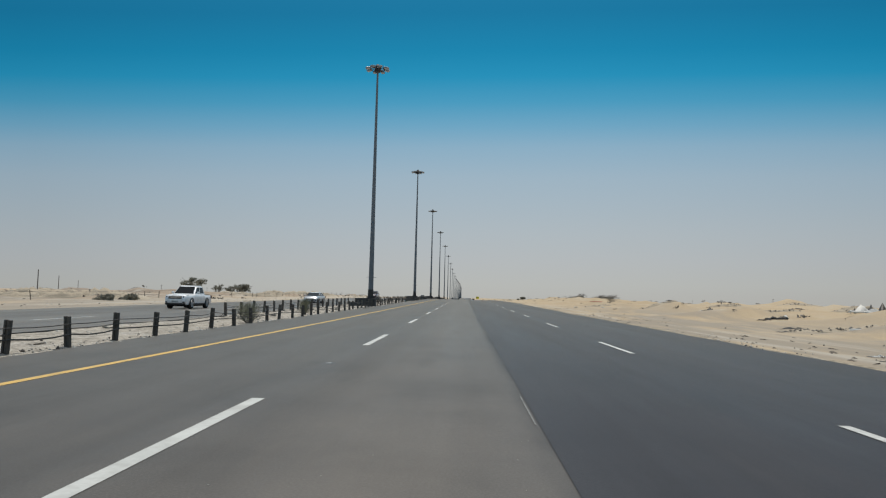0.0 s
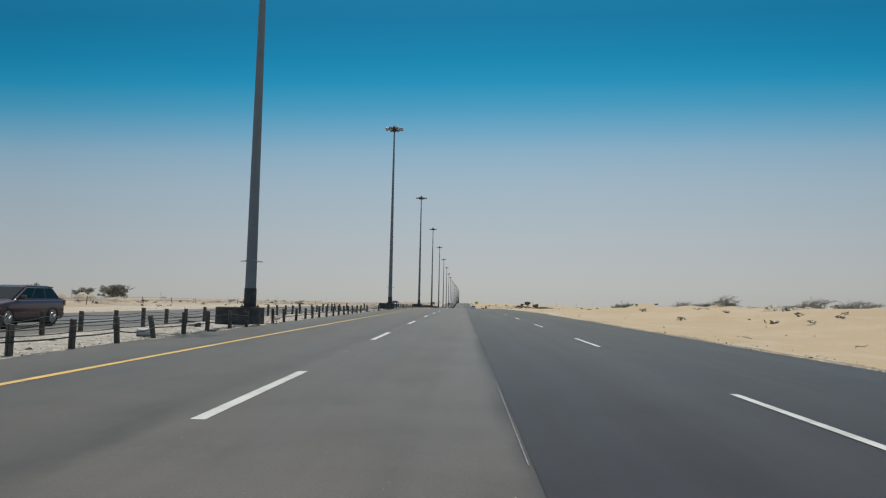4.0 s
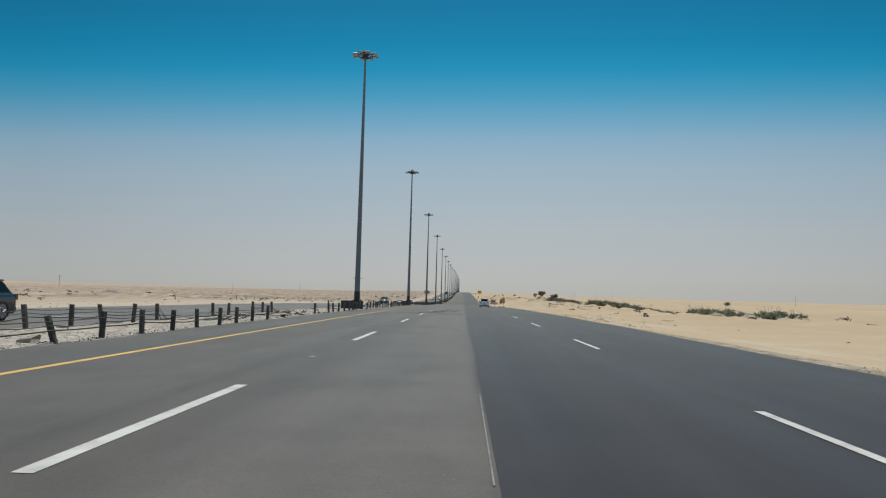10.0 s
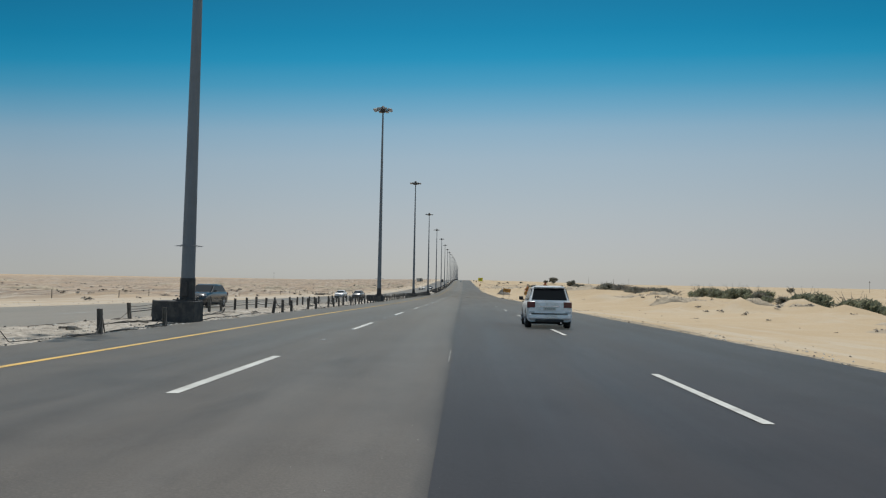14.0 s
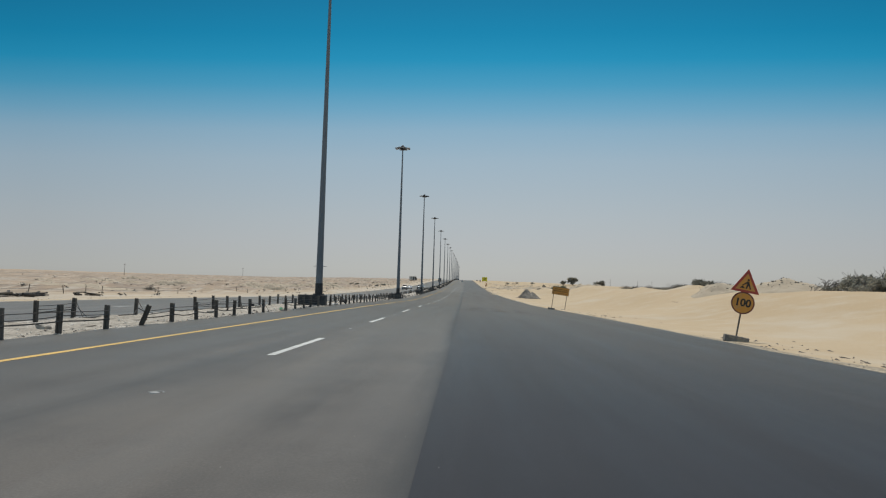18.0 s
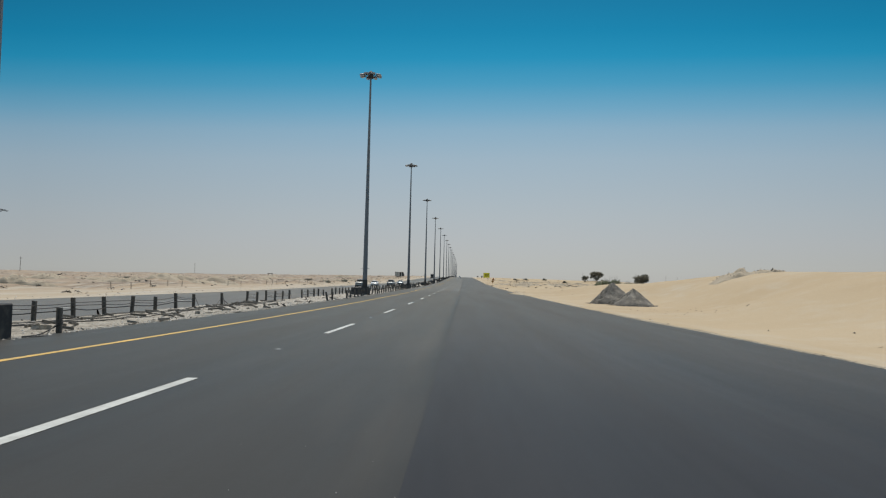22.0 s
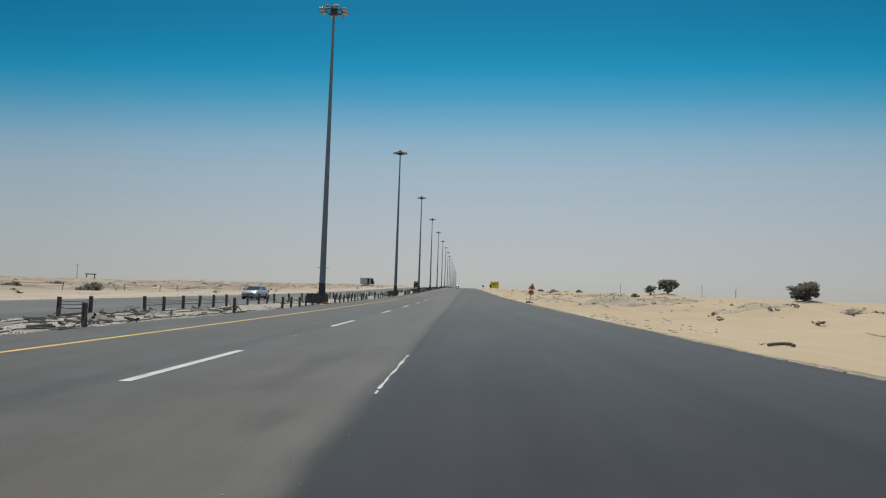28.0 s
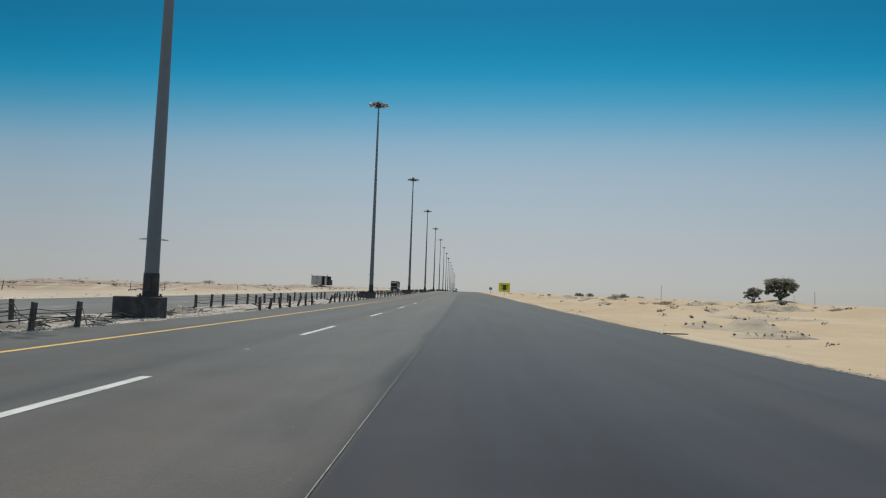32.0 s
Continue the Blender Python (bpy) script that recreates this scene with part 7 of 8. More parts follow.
for a, b in ((0, 1), (3, 2), (2, 0), (1, 3)):
    for k in range(20):
        j = (k + 1) % 20
        bm.faces.new((ring[a][k], ring[a][j], ring[b][j], ring[b][k]))
bmesh.ops.recalc_face_normals(bm, faces=bm.faces)
ob = part("drain_pipe", bm, CONCRETE, smooth=False)
ob.matrix_world = Matrix.Translation((-11.6, 406.2, median_z(-11.6, 406.2) - 0.28)) @ pose(0, 0, 0, 2, 0, 8)
tagged(ob, "broken grey concrete drain pipe half sunk in the median", "pipe")

# broken slabs and boards on the median


def chunk_mesh(a, b, c, mat, name):
    bm = bmesh.new()
    box(bm, -a / 2, a / 2, -b / 2, b / 2, 0, c, 0.012)
    for v in bm.verts:
        v.co += Vector((dr.uniform(-0.12, 0.12) * a, dr.uniform(-0.12, 0.12) * b, dr.uniform(-0.2, 0.2) * c))
    me = bpy.data.meshes.new(name)
    bm.to_mesh(me)
    bm.free()
    me.materials.append(mat)
    return me


CHUNKS = [chunk_mesh(dr.uniform(0.2, 0.5), dr.uniform(0.18, 0.4), dr.uniform(0.06, 0.16), CONCRETE, "concrete_chunk") for _ in range(5)]
BLACK_CHUNKS = [chunk_mesh(dr.uniform(0.2, 0.45), dr.uniform(0.2, 0.4), dr.uniform(0.1, 0.2), BITUMEN, "bitumen_chunk") for _ in range(3)]
BOARDS = [chunk_mesh(dr.uniform(0.6, 1.3), dr.uniform(0.09, 0.16), 0.035, PLANK, "weathered_board") for _ in range(3)]
for pool, n, name, label, cat, grp in ((CHUNKS, 190, "concrete_chunk", "broken pale concrete chunk on the median gravel", "rubble chunk", "concrete chunks on the median"),
                                       (BLACK_CHUNKS, 34, "bitumen_chunk", "black bitumen-coated concrete chunk on the median", "rubble chunk", "black chunks on the median"),
                                       (BOARDS, 160, "weathered_board", "weathered grey board lying on the median gravel", "board", "boards on the median")):
    for _ in range(n):
        y = dr.uniform(8, 1000)
        if dr.random() > 0.3 + state(y)[0] + 0.3 * state(y)[1]:
            continue
        x = dr.uniform(-14.9, -10.45)
        ob = new(name, dr.choice(pool))
        ob.matrix_world = Matrix.Translation((x, y, median_z(x, y) - 0.02)) @ pose(0, 0, 0, dr.uniform(-9, 9), dr.uniform(-9, 9), dr.uniform(0, 360))
        tagged(ob, label, cat, grp)

LYING_POST = POST.copy()
LYING_POST.materials.clear()
LYING_POST.materials.append(DUSTY_POST)
# posts knocked flat and ropes lying loose where the barrier is broken
for _ in range(430):
    y = dr.uniform(5, 1000) if dr.random() < 0.75 else dr.uniform(*dr.choice(((246, 294), (656, 696), (811, 848))))
    gone = state(y)[0]
    if dr.random() > gone * 1.5:
        continue
    x = dr.uniform(-14.4, -10.5)
    ob = new("fallen_post", LYING_POST)
    ob.matrix_world = Matrix.Translation((x, y, median_z(x, y) + 0.07)) @ pose(0, 0, 0, dr.uniform(78, 90), 0, dr.gauss(0, 14)) if dr.random() < 0.7 else Matrix.Translation((x, y, median_z(x, y) + 0.09)) @ pose(0, 0, 0, 0, dr.uniform(76, 90), dr.uniform(0, 360))
    ob.matrix_world = ob.matrix_world @ Matrix.Diagonal((0.62, 0.7, dr.uniform(0.55, 0.9), 1))
    tagged(ob, "dark steel barrier post knocked flat on the gravel", "post", "fallen barrier posts")
for a, b, gone, bent in NEAR_ROW:
    if gone < 0.3 or a < 0:
        continue
    for k in range(3):
        pts = []
        x0 = dr.uniform(-14.0, -10.7)
        y = a + dr.uniform(0, 6)
        while y < min(b, 1000):
            x = x0 + 1.1 * wob(k * 7.0, y, 0.08, 1.0) + 0.35 * wob(k * 3.0, y, 0.5, 2.0)
            x = min(max(x, -15.0), -10.45)
            pts.append((x, y, median_z(x, y) + 0.03 + 0.16 * max(0.0, wob(k, y, 0.16, 4.0)) * (k % 2)))
            y += 0.9
        v, f = tube(pts, 0.022)
        tagged(sheet("loose_rope", v, f, ROPE), "slack black wire rope lying over the broken median", "wire rope", "loose wire ropes")

# tangles of bent steel and rope
for cx, cy, n in ((-11.4, 931.0, 26), (-11.6, 936.0, 30), (-11.9, 946.5, 24), (-12.0, 290.0, 14), (-11.8, 343.0, 14), (-12.6, 836.0, 18), (-12.2, 845.0, 16), (-12.0, 424.0, 12), (-12.2, 60.0, 8), (-12.0, 96.0, 16), (-12.3, 107.0, 12), (-12.0, 682.0, 12)):
    th = thing("bent_steel_tangle", Matrix.Translation((cx, cy, grade(cy))), "tangle of bent dark steel posts and rope on the median", "scrap metal", "scrap tangles on the median")
    for _ in range(n):
        p = Vector((cx + dr.gauss(0, 0.55), cy + dr.gauss(0, 1.6), 0))
        p.x = min(p.x, -10.6)
        p.z = median_z(p.x, p.y) + dr.uniform(0.0, 0.2)
        q = p + Vector((dr.uniform(-0.5, 0.5), dr.uniform(-1.0, 1.0), dr.uniform(-0.05, 0.18)))
        q.x = min(q.x, -10.5)
        off = Vector((cx, cy, grade(cy)))
        bm = bmesh.new()
        mid = (p + q) / 2 + Vector((dr.uniform(-0.15, 0.15), 0, dr.uniform(-0.05, 0.12)))
        r = dr.uniform(0.012, 0.028)
        rod(bm, p - off, mid - off, r, n=5)
        rod(bm, mid - off, q - off, r, n=5)
        part("bent_bar", bm, POST_STEEL, th)

# drifts of straw, clods and splintered wood along the asphalt's edge
edge_bits = []
for _ in range(2600):
    y = dr.uniform(0, 1010)
    if wob(4.0, y, 0.03, 3.0) < 0.10 or 185 < y < 300 or 640 < y < 704:
        continue
    x = right_edge(y) + 0.3 + abs(dr.gauss(0, 1.6))
    edge_bits.append((x, y))
vs, fs = [], []
for x, y in edge_bits:
    a, l, w = dr.gauss(1.57, 0.5), dr.uniform(0.06, 0.45), dr.uniform(0.01, 0.035)
    z = max(land_z(x, y), road_z(x, y) + 0.015) + 0.012
    c, s_ = math.cos(a) * l / 2, math.sin(a) * l / 2
    i = len(vs)
    vs += [(x - c - w, y - s_, z), (x - c + w, y - s_, z), (x + c + w, y + s_, z + dr.uniform(0, 0.05)), (x + c - w, y + s_, z), (x, y, z + w * 1.5)]
    fs += [(i, i + 1, i + 4), (i + 1, i + 2, i + 4), (i + 2, i + 3, i + 4), (i + 3, i, i + 4)]
tagged(sheet("verge_litter", vs, fs, PLANK, None, False), "straw and splintered wood strewn along the verge", "litter", kind="stuff")

# single finds on the sand
bm = bmesh.new()
pz = [(0.0, -0.01), (0.2, 0.03), (0.5, 0.06), (0.75, 0.05), (0.9, -0.01)]
for (a, za), (b, zb) in zip(pz, pz[1:]):
    rod(bm, (a - 0.56, 0.05 * a, za), (b - 0.56, 0.05 * b, zb), 0.06, n=8)
ob = part("bent_pipe", bm, PIPE)
ob.matrix_world = Matrix.Translation((13.6, 829.1, land_z(13.6, 829.1) + 0.05)) @ pose(0, 0, 0, 0, 0, -12)
tagged(ob, "bent brown plastic pipe lying on the sand", "pipe")
for x, y, w, mat, name, label in ((15.5, 98.0, 0.5, WHITE_SCRAP, "plastic_litter", "white plastic litter on the sand"), (18.0, 92.0, 0.45, WHITE_SCRAP, "plastic_litter", "white plastic litter on the sand"),
                                  (20.4, 109.5, 1.9, RED_SCRAP, "red_strip", "faded red plastic strip on the sand"), (15.0, 19.5, 0.5, WHITE_SCRAP, "plastic_litter", "white plastic litter on the sand"), (-12.8, 150.0, 0.35, WHITE_SCRAP, "plastic_litter", "white litter on the median gravel"),
                                  (19.0, 34.0, 1.1, WHITE_SCRAP, "plastic_litter", "crumpled white sheeting on the sand")):
    bm = bmesh.new()
    box(bm, -w / 2, w / 2, -0.12, 0.12, 0.0, 0.08, 0.02)
    for v in bm.verts:
        v.co += Vector((dr.uniform(-0.03, 0.03), dr.uniform(-0.04, 0.04), dr.uniform(-0.02, 0.05)))
    ob = part(name, bm, mat)
    z = land_z(x, y) if x > 0 else median_z(x, y)
    ob.matrix_world = Matrix.Translation((x, y, z)) @ pose(0, 0, 0, 0, 0, dr.uniform(-30, 30))
    tagged(ob, label, "litter", "litter beside the road")
BLACK_SHEET = material("black_plastic_sheeting", (0.03, 0.03, 0.032), 0.55, var=0.3, dirt=(0.14, 0.12, 0.09))


def sheeting(x, y, w, d, h, mat, label):
    """A crumpled torn sheet half buried in the sand."""
    n, m_ = 9, 6
    vs = []
    for j in range(m_ + 1):
        for i in range(n + 1):
            u, v = i / n - 0.5, j / m_ - 0.5
            px, py = u * w * (1 + 0.2 * noise.noise((v * 5, x, y))), v * d * (1 + 0.2 * noise.noise((u * 5, y, x)))
            edge = max(abs(u), abs(v)) * 2
            z = h * abs(noise.noise((u * 4 + x, v * 4 + y, 1.0))) * 2.2 * (1.15 - edge) - 0.03
            vs.append((px, py, z))
    fs = [(j * (n + 1) + i, j * (n + 1) + i + 1, (j + 1) * (n + 1) + i + 1, (j + 1) * (n + 1) + i) for j in range(m_) for i in range(n)]
    bm = bmesh.new()
    bv = [bm.verts.new(p) for p in vs]
    for f in fs:
        bm.faces.new([bv[k] for k in f])
    bmesh.ops.solidify(bm, geom=bm.faces[:], thickness=0.012)
    ob = part("torn_sheeting", bm, mat, smooth=True)
    ob.matrix_world = Matrix.Translation((x, y, land_z(x, y) + 0.02)) @ pose(0, 0, 0, 0, 0, dr.uniform(-40, 40))
    tagged(ob, label, "litter", "torn sheeting on the sand")


DARK_LABEL, PALE_LABEL = "torn black plastic sheeting half buried in sand", "torn white plastic sheeting half buried in sand"
for x, y, w, d, h, dark_one in ((24.0, 69.5, 1.4, 0.8, 0.35, 1), (23.2, 69.0, 0.9, 0.5, 0.2, 0), (22.0, 50.0, 1.5, 0.9, 0.4, 1), (22.9, 50.8, 0.9, 0.6, 0.2, 0), (20.8, 49.0, 1.2, 0.5, 0.2, 1), (34.0, 72.5, 1.6, 0.8, 0.4, 1), (24.0, 42.5, 2.0, 1.0, 0.4, 0), (24.9, 43.5, 1.1, 0.8, 0.5, 1),
                                (32.5, 55.5, 1.8, 1.2, 0.7, 1), (26.4, 44.5, 1.4, 0.8, 0.4, 1), (12.6, 21.6, 0.7, 0.35, 0.08, 0), (11.9, 20.2, 0.4, 0.3, 0.05, 1), (18.5, 40.0, 1.6, 0.5, 0.15, 1), (16.8, 37.0, 1.2, 0.4, 0.12, 1)):
    sheeting(x, y, w, d, h, BLACK_SHEET if dark_one else WHITE_SCRAP, DARK_LABEL if dark_one else PALE_LABEL)

# dented can and dark clods in the gravel, a small white box on the sand
bm = bmesh.new()
rod(bm, (-0.24, 0, 0.16), (0.24, 0, 0.16), 0.16, n=14)
for x in (-0.235, 0.0, 0.235):
    rod(bm, (x - 0.012, 0, 0.16), (x + 0.012, 0, 0.16), 0.168, n=14)
ob = part("paint_can", bm, LAMP_GREY, smooth=False)
ob.matrix_world = Matrix.Translation((-11.05, 141.2, median_z(-11.05, 141.2) - 0.03)) @ pose(0, 0, 0, 0, 4, 12)
tagged(ob, "dented pale metal can lying on the median gravel", "can", "litter beside the road")
bm = bmesh.new()
box(bm, -0.14, 0.14, -0.08, 0.08, 0.0, 0.10, 0.015)
ob = part("cardboard_box", bm, CONCRETE)
ob.matrix_world = on_sand(13.2, 909.0) @ pose(0, 0, 0, 0, 3, 20)
tagged(ob, "small crushed grey box at the sand's edge", "litter", "litter beside the road")

TEAL = material("teal_plastic_litter", (0.16, 0.36, 0.36), 0.6, var=0.15, dirt=(0.35, 0.36, 0.33))
GREEN_SCRAP = material("green_plastic_litter", (0.06, 0.26, 0.13), 0.6, var=0.15)
for x, y, w, d, h, mat, label in ((-10.75, 128.4, 0.55, 0.4, 0.30, TEAL, "crumpled teal plastic caught in the median gravel"), (-10.55, 126.2, 0.45, 0.2, 0.10, TEAL, "crumpled teal plastic caught in the median gravel"), (-11.3, 129.6, 0.8, 0.5, 0.25, WHITE_SCRAP, "crumpled white plastic caught in the median gravel"),
                                  (-10.5, 868.7, 0.6, 0.4, 0.22, RED_SCRAP, "crumpled faded red cloth beside a mast plinth"), (-11.0, 571.3, 0.45, 0.3, 0.16, GREEN_SCRAP, "crumpled green plastic on the median gravel"), (-10.8, 588.3, 0.9, 0.5, 0.16, WHITE_SCRAP, "crumpled white plastic on the median gravel")):
    bm = bmesh.new()
    bmesh.ops.create_grid(bm, x_segments=6, y_segments=5, size=0.5)
    for v in bm.verts:
        v.co = Vector((v.co.x * w, v.co.y * d, h * abs(noise.noise((v.co.x * 5 + x, v.co.y * 5 + y, 2.0))) * 2))
    bmesh.ops.solidify(bm, geom=bm.faces[:], thickness=0.012)
    ob = part("plastic_litter", bm, mat)
    ob.matrix_world = Matrix.Translation((x, y, median_z(x, y) + 0.01)) @ pose(0, 0, 0, 0, 0, dr.uniform(-40, 40))
    tagged(ob, label, "litter", "litter beside the road")
bm = bmesh.new()
box(bm, -0.62, 0.62, -0.35, 0.35, 0.0, 0.46, 0.05)
for v in bm.verts:
    v.co += Vector((0.05 * noise.noise(v.co * 3), 0.05 * noise.noise(v.co * 4), 0.06 * noise.noise(v.co * 2)))
ob = part("bitumen_block", bm, BITUMEN)
ob.matrix_world = Matrix.Translation((-12.6, 79.0, median_z(-12.6, 79.0) - 0.03)) @ pose(0, 0, 0, 0, 3, 6)
tagged(ob, "black bitumen-coated block lying beside a mast plinth", "rubble chunk", "black chunks on the median")

# worn-out tyre on the median, board on the sand
bm = bmesh.new()
for k in range(24):
    a, b = 2 * math.pi * k / 24, 2 * math.pi * (k + 1) / 24
    rod(bm, (0.34 * math.cos(a), 0.34 * math.sin(a), 0.12), (0.34 * math.cos(b), 0.34 * math.sin(b), 0.12), 0.125, n=8, caps=False)
ob = part("worn_tyre", bm, SCRAP, smooth=True)
ob.matrix_world = Matrix.Translation((-12.2, 602.0, median_z(-12.2, 602.0) + 0.02)) @ pose(0, 0, 0, 9, -6, 0)
tagged(ob, "worn-out black tyre lying on the median gravel", "tyre")
bm = bmesh.new()
box(bm, -0.62, 0.62, -0.08, 0.08, 0.0, 0.06, 0.01)
ob = part("plank", bm, PLANK)
ob.matrix_world = Matrix.Translation((12.75, 947.4, land_z(12.75, 947.4) + 0.005)) @ pose(0, 0, 0, 0, 0, 4)
tagged(ob, "dark weathered plank lying on the sand", "plank")

for _ in range(60):
    y = dr.uniform(10, 1000)
    if 500 < y < 800 and dr.random() < 0.6:
        continue
    x = right_edge(y) + 1.2 + abs(dr.gauss(0, 8))
    bm = bmesh.new()
    p = Vector((0, 0, 0.03))
    for k in range(3):
        q = p + Vector((dr.uniform(0.15, 0.5), dr.uniform(-0.25, 0.25), dr.uniform(-0.05, 0.14)))
        rod(bm, p, q, 0.035, 0.02, 5)
        if dr.random() < 0.6:
            rod(bm, q, q + Vector((dr.uniform(0.0, 0.3), dr.uniform(-0.3, 0.3), dr.uniform(0.0, 0.2))), 0.02, 0.01, 4)
        p = q
    ob = part("driftwood", bm, PLANK)
    ob.matrix_world = Matrix.Translation((x, y, land_z(x, y) - 0.02)) @ pose(0, 0, 0, 0, 0, dr.uniform(0, 360)) @ Matrix.Diagonal((0.55, 0.55, 0.5, 1))
    tagged(ob, "dry broken branch lying on the sand", "branch", "dry branches on the sand")

# ---- road studs ----
STUD = material("pale_ceramic_stud", (0.25, 0.25, 0.24), 0.5, var=0.1)
bm = bmesh.new()
# a low worn dome with a pale crescent of paint on its far side
rings = [[bm.verts.new((r * math.cos(6.283 * k / 14), r * math.sin(6.283 * k / 14), z)) for k in range(14)] for r, z in ((0.075, -0.004), (0.068, 0.008), (0.035, 0.016))]
for a, b in zip(rings, rings[1:]):
    for k in range(14):
        bm.faces.new((a[k], a[(k + 1) % 14], b[(k + 1) % 14], b[k]))
bm.faces.new(rings[2])
arc = [[bm.verts.new((r * math.cos(math.pi * (0.06 + 0.88 * k / 12)), 1.5 * r * math.sin(math.pi * (0.06 + 0.88 * k / 12)), 0.003)) for k in range(13)] for r in (0.10, 0.122)]
for k in range(12):
    bm.faces.new((arc[0][k], arc[1][k], arc[1][k + 1], arc[0][k + 1]))
sme = bpy.data.meshes.new("road_stud")
bm.to_mesh(sme)
bm.free()
sme.materials.append(STUD)
for i in range(1, 66):
    y = dash_end(i) + 5.45
    ob = new("road_stud", sme)
    ob.location = (-3.09, y, grade(y) + 0.005)
    tagged(ob, "small worn pale stud with a crescent of paint", "road stud", "road studs along the lane line", "structure")

# ---- oil spots on the asphalt ----
TAR = material("black_tar_patch", (0.02, 0.02, 0.02), 0.95, var=0.3, spec=0.1)
for x, y, r in ((0.30, 359.6, 0.24), (0.34, 274.4, 0.075), (-1.43, 395.0, 0.09), (-0.9, 400.5, 0.05), (-5.2, 338.0, 0.06), (0.5, 66.6, 0.04), (-1.6, 505.0, 0.03), (-0.7, 506.5, 0.025), (-1.0, 504.3, 0.02)):
    bm = bmesh.new()
    vs = [bm.verts.new((x + r * dr.uniform(0.7, 1.1) * math.cos(6.283 * k / 12), y + (0.45 if r > 0.2 else 1.6) * r * dr.uniform(0.7, 1.1) * math.sin(6.283 * k / 12), grade(y) + 0.007)) for k in range(12)]
    bm.faces.new(vs)
    tagged(part("tar_spot", bm, TAR), "small black tar spot on the worn asphalt", "tar spot", "tar spots on the road", "structure")


# ---- smeared tyre tracks where lorries turn over the median ----
def film_material(name, colour, rough):
    """A thin film worn on to the asphalt, streaked, as thick as the mesh's own thickness says."""
    m = bpy.data.materials.new(name)
    m.use_nodes = True
    nt = m.node_tree
    b = nt.nodes["Principled BSDF"]
    b.inputs["Base Color"].default_value, b.inputs["Roughness"].default_value = (*colour, 1), rough
    b.inputs["Specular IOR Level"].default_value = 0.15
    co = nt.nodes.new("ShaderNodeTexCoord").outputs["Object"]
    streak = ramp_node(nt, [(0.36, (0.05,) * 3), (0.62, (1.0,) * 3)])
    nt.links.new(noise_node(nt, co, 1.0, 5.0, 0.65, (2.4, 0.45, 1.0)).outputs["Fac"], streak.inputs[0])
    fade = nt.nodes.new("ShaderNodeAttribute")
    fade.attribute_name = "thickness"
    amount = nt.nodes.new("ShaderNodeMath")
    amount.operation = "MULTIPLY"
    nt.links.new(streak.outputs[0], amount.inputs[0])
    nt.links.new(fade.outputs["Fac"], amount.inputs[1])
    bare = nt.nodes.new("ShaderNodeBsdfTransparent")
    mixed = nt.nodes.new("ShaderNodeMixShader")
    nt.links.new(amount.outputs[0], mixed.inputs[0])
    nt.links.new(bare.outputs[0], mixed.inputs[1])
    nt.links.new(b.outputs[0], mixed.inputs[2])
    nt.links.new(mixed.outputs[0], nt.nodes["Material Output"].inputs["Surface"])
    return m


SMEAR = film_material("smeared_rubber_film", (0.036, 0.034, 0.032), 0.7)
DUST_FILM = film_material("pale_dust_film", (0.16, 0.15, 0.135), 0.9)


def smear(x0, y0, x1, y1, bend, width, thick, lift=0.009, mat=SMEAR, label="faint dark tyre smear on the worn asphalt"):
    """A worn-on film of rubber: thick along its middle, thinning to nothing at its edges."""
    v, f, a = [], [], []
    d = Vector((x1 - x0, y1 - y0))
    side = Vector((d.y, -d.x)).normalized()
    for i in range(21):
        q = i / 20
        p = Vector((x0, y0)) + d * q + side * bend * math.sin(math.pi * q)
        for k in range(5):
            o = p + side * width * (k - 2) / 4
            v.append((o.x, o.y, road_z(o.x, o.y) + lift))
            a.append(thick * (0.0, 0.7, 1.0, 0.7, 0.0)[k] * min(1.0, 4 * q, 4 * (1 - q)))
        if i:
            n = 5 * i
            f += [(n - 5 + k, n - 4 + k, n + 1 + k, n + k) for k in range(4)]
    ob = sheet("tyre_smear" if mat is SMEAR else "dust_film", v, f, mat, None, False)
    ob.data.attributes.new("thickness", "FLOAT", "POINT").data.foreach_set("value", a)
    tagged(ob, label, "tyre mark" if mat is SMEAR else "dust", "smears on the road", "structure")


for n_smear, row in enumerate(((-4.8, 354.0, -0.6, 384.0, 0.7, 1.7, 0.42), (-4.0, 357.0, 0.5, 376.0, -0.5, 1.4, 0.36), (-1.9, 361.0, -0.1, 352.0, 0.4, 0.7, 0.42), (-1.2, 360.5, 0.5, 353.0, 0.35, 0.45, 0.34), (-0.4, 360.0, 0.95, 354.5, 0.1, 0.7, 0.40),
                              (-3.6, 366.0, 0.2, 360.5, 0.4, 2.4, 0.34), (-0.9, 363.0, 0.2, 386.0, 0.2, 0.6, 0.34), (-2.3, 366.0, -1.0, 392.0, 0.2, 0.6, 0.34), (-7.3, 352.5, -4.2, 362.0, 0.3, 1.0, 0.4),
                              (-6.6, 327.0, 0.9, 326.9, 0.15, 0.35, 0.55), (-9.5, 340.0, -4.0, 353.5, 0.4, 0.45, 0.6))):
    smear(*row, lift=0.0075 + 0.0012 * (n_smear % 5))
for n_film, row in enumerate(((2.3, 581.0, 2.7, 602.0, 0.1, 2.4, 0.36), (4.6, 582.0, 4.9, 604.0, -0.1, 2.2, 0.30), (6.6, 583.0, 6.6, 600.0, 0.1, 1.6, 0.24))):
    smear(*row, lift=0.016 + 0.001 * n_film, mat=DUST_FILM, label="pale film of dust tracked over the fresh asphalt")


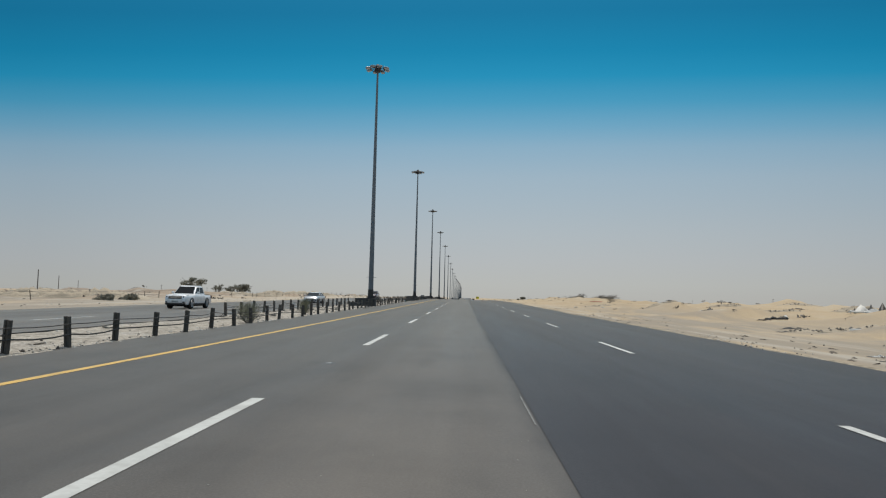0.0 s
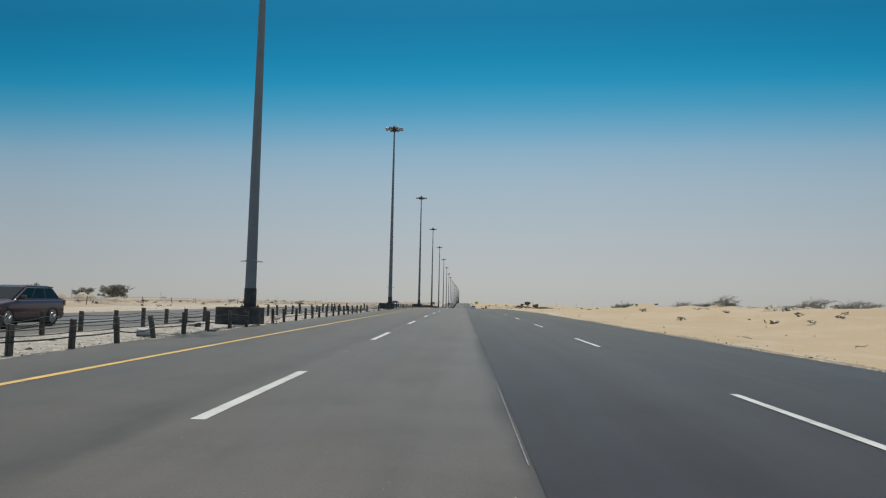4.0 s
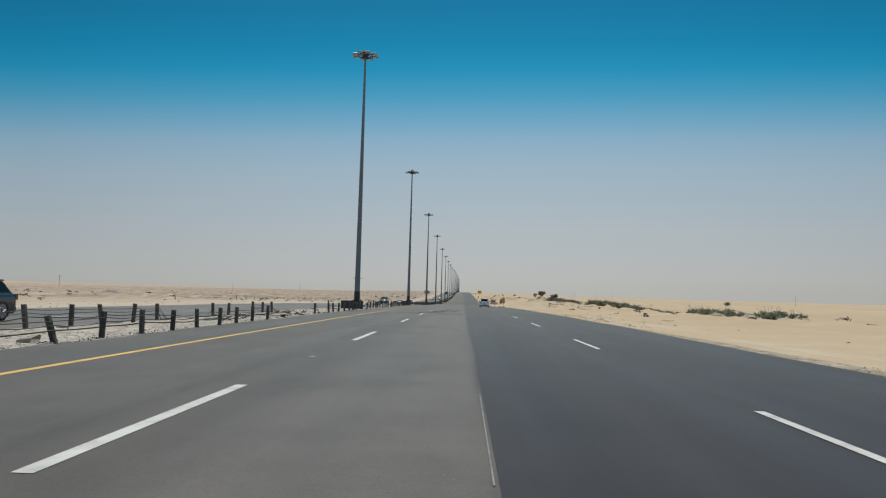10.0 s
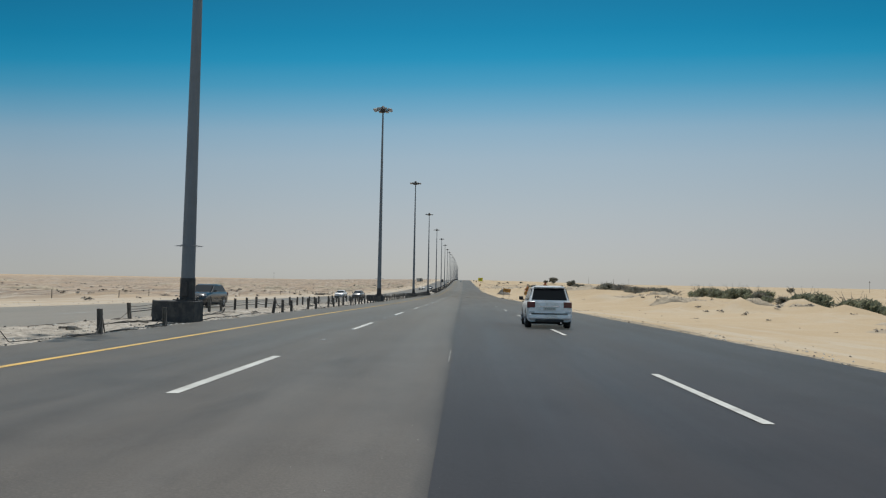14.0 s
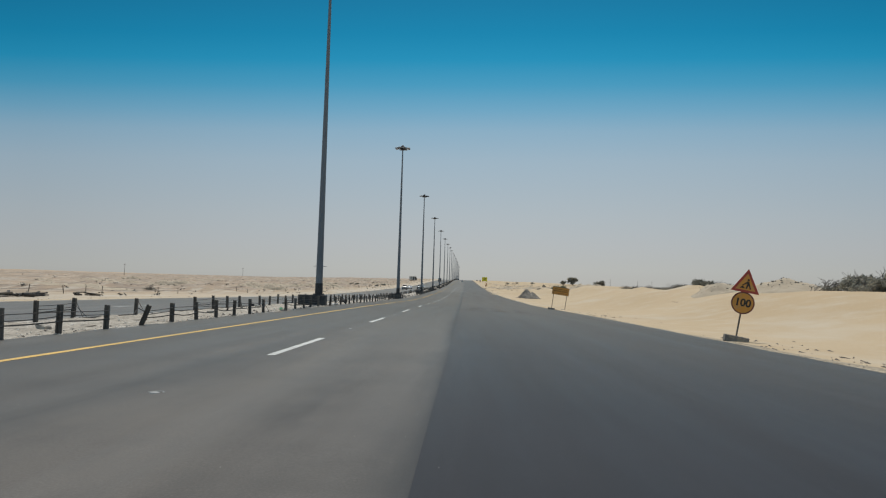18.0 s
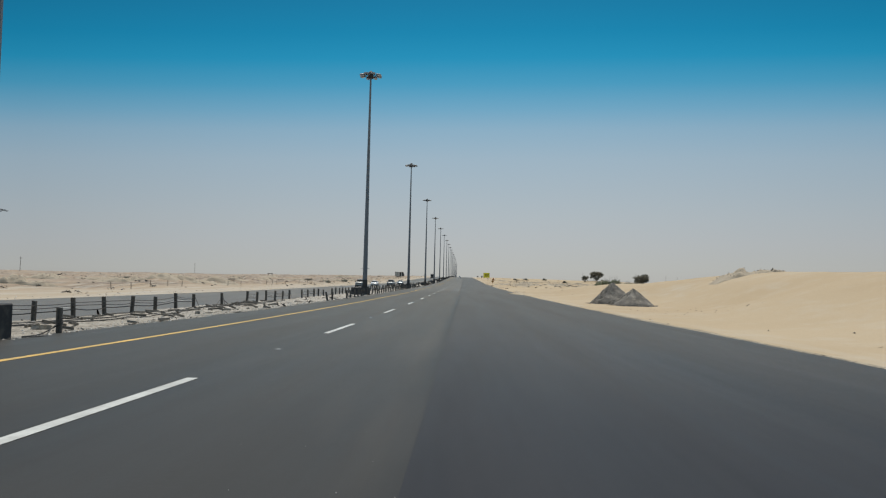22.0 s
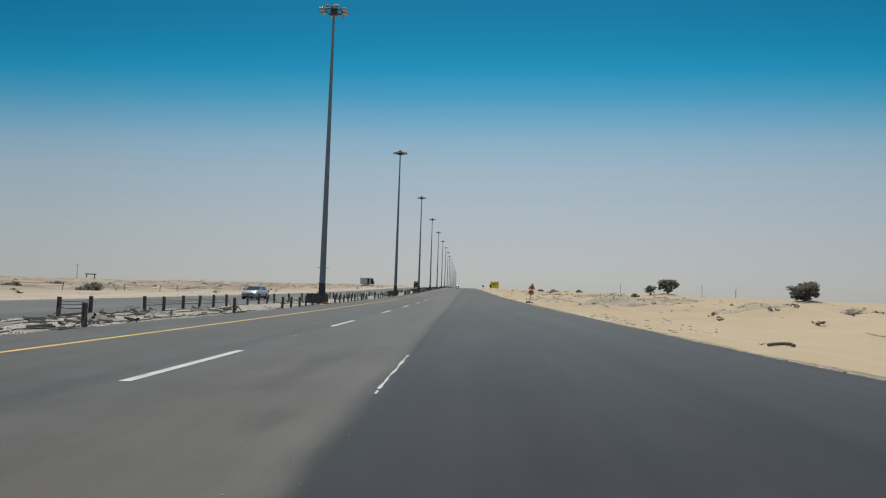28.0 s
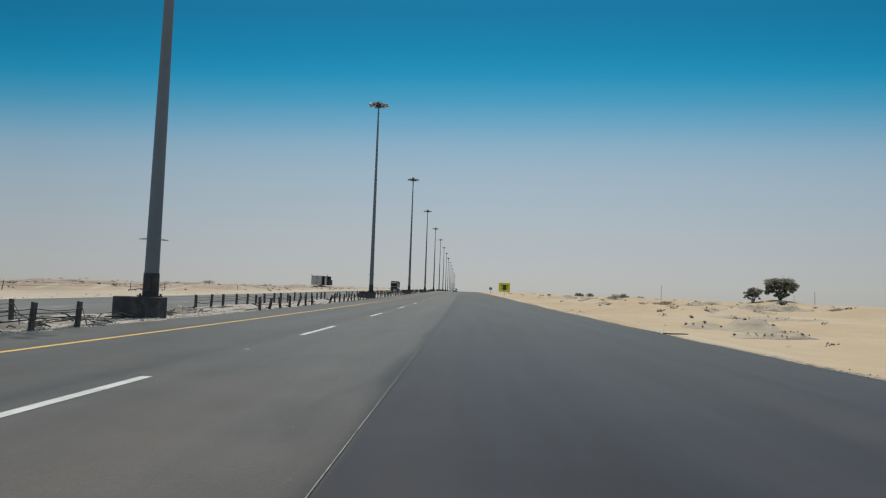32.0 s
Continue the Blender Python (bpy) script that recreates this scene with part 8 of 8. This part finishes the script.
# ---- heap of broken slabs in the median ----
def slab_heap(x, y, w, d, h, seed):
    hr = random.Random(seed)
    th = thing("rubble_heap", Matrix.Translation((x, y, median_z(x, y) - 0.05)), "heap of dark asphalt slabs and pale rubble on the median", "heap", "rubble heaps on the median")
    n, rows = 22, 9
    vs = []
    for j in range(rows):
        q = j / (rows - 1)
        for k in range(n):
            a = 2 * math.pi * k / n
            r = q * (1 + 0.22 * noise.noise((math.cos(a) * 1.7, math.sin(a) * 1.7, seed)))
            px, py = w / 2 * r * math.cos(a), d / 2 * r * math.sin(a)
            vs.append((px, py, h * 0.85 * (1 - q) ** 0.9 * (1 + 0.5 * noise.noise((px * 1.6, py * 1.6, seed))) - 0.1 * (j == rows - 1)))
    fs = [(j * n + k, j * n + (k + 1) % n, (j + 1) * n + (k + 1) % n, (j + 1) * n + k) for j in range(rows - 1) for k in range(n)]
    sheet("mound", vs, fs, ROCK_GREY, th)
    for k in range(34):
        a, q = hr.uniform(0, 6.283), hr.uniform(0.15, 1.05)
        px, py = w / 2 * q * math.cos(a), d / 2 * q * math.sin(a)
        pale = hr.random() < 0.35
        bm = bmesh.new()
        box(bm, -0.5, 0.5, -0.5, 0.5, -0.5, 0.5)
        la, lb, lc = hr.uniform(0.2, 0.6), hr.uniform(0.15, 0.4), hr.uniform(0.03, 0.09)
        m = Matrix.Translation((px, py, h * 0.78 * max(0.0, 1 - q) ** 0.9 + 0.04)) @ pose(0, 0, 0, hr.uniform(-14, 14), hr.uniform(-14, 14), hr.uniform(0, 360)) @ Matrix.Diagonal((la, lb, lc, 1))
        for vv_ in bm.verts:
            vv_.co = m @ (vv_.co + Vector((hr.uniform(-0.15, 0.15), hr.uniform(-0.15, 0.15), 0)))
        part("slab", bm, CONCRETE if pale else BITUMEN if hr.random() < 0.3 else ROCK_GREY, th)


slab_heap(-12.3, 388.0, 2.3, 6.4, 0.85, 5)
slab_heap(-12.7, 424.5, 2.2, 9.0, 0.62, 9)
slab_heap(-11.6, 414.6, 0.7, 1.5, 0.3, 12)

# spilt white paint broken into one ragged line by the seam
spilt = random.Random(3)
v, f = [], []
for i in range(37):
    y = 815.0 + 6.4 * i / 36
    w = 0.012 + 0.03 * max(0.0, wob(0, y, 1.3, 4.0) + 0.15) + spilt.uniform(0, 0.012)
    cx = SEAM + 0.02 + 0.03 * wob(0, y, 0.9, 8.0)
    v += [(cx - w, y, road_z(cx, y) + 0.0135), (cx + w, y, road_z(cx, y) + 0.0135)]
    if i and spilt.random() > 0.12:
        k = 2 * i
        f.append((k - 2, k - 1, k + 1, k))
tagged(sheet("seam_line", v, f, WHITE_LINE, None, False), "ragged broken white paint line along the asphalt seam", "road marking", "worn line pieces", "structure")

# ---- timber frame, scrap pile and litter ----
def timber_frame(x, y):
    th = thing("timber_frame", Matrix.Translation((x, y, land_z(x, y) + 0.2)) @ pose(0, 0, 0, 0, 0, 12), "bare dark timber frame standing on a low sand mound", "frame")
    for px, lean in ((-1.0, 2.0), (1.0, -3.0)):
        bm = bmesh.new()
        box(bm, px - 0.11, px + 0.11, -0.1, 0.1, -0.6, 1.45, 0.015)
        ob = part("post", bm, POLE_WOOD, th)
        ob.matrix_local = pose(0, 0, 0, 0, lean, 0)
    bm = bmesh.new()
    box(bm, -1.35, 1.35, -0.13, 0.13, 1.38, 1.66, 0.02)
    part("lintel", bm, POLE_WOOD, th)


timber_frame(-95.0, 983.0)
sand_mound(-95.0, 983.0, 9.0, 0.5, 60)


def scrap_pile(x, y, length, n, seed):
    sr_ = random.Random(seed)
    base = land_z(x, y)
    th = thing("scrap_pile", Matrix.Translation((x, y, base)), "low pile of dark logs and scrap timber on the sand", "pile", "scrap piles beyond the opposite road")
    for _ in range(n):
        py = sr_.uniform(-length / 2, length / 2)
        px = sr_.gauss(0, 0.5)
        z = land_z(x + px, y + py) - base + sr_.uniform(0.06, 0.42) * (1 - abs(py) / length)
        a = sr_.gauss(1.57, 0.6)
        d = Vector((math.cos(a), math.sin(a), sr_.uniform(-0.12, 0.16))) * sr_.uniform(0.4, 1.1)
        mid = Vector((px, py, z))
        bm = bmesh.new()
        rod(bm, mid - d, mid + d, sr_.uniform(0.05, 0.13), sr_.uniform(0.04, 0.10), 7)
        part("log", bm, PLANK if sr_.random() < 0.45 else SCRAP, th)


scrap_pile(-33.7, 578.0, 7.0, 26, 31)
scrap_pile(-34.4, 588.5, 2.4, 9, 32)

# ---- loose grit on the worn lanes ----
gr_ = random.Random(88)
grit_spots = []
for _ in range(3000):
    x, y = gr_.uniform(-8.8, 1.4), gr_.uniform(2, 945)
    if gr_.random() < 0.35:
        x = 0.6 + gr_.gauss(0, 0.5)
    grit_spots.append((x, y, road_z(x, y) + 0.006, gr_.uniform(0.004, 0.010)))
stones("road_grit", grit_spots, PALE_STONE, "fine pale grit scattered over the worn asphalt")
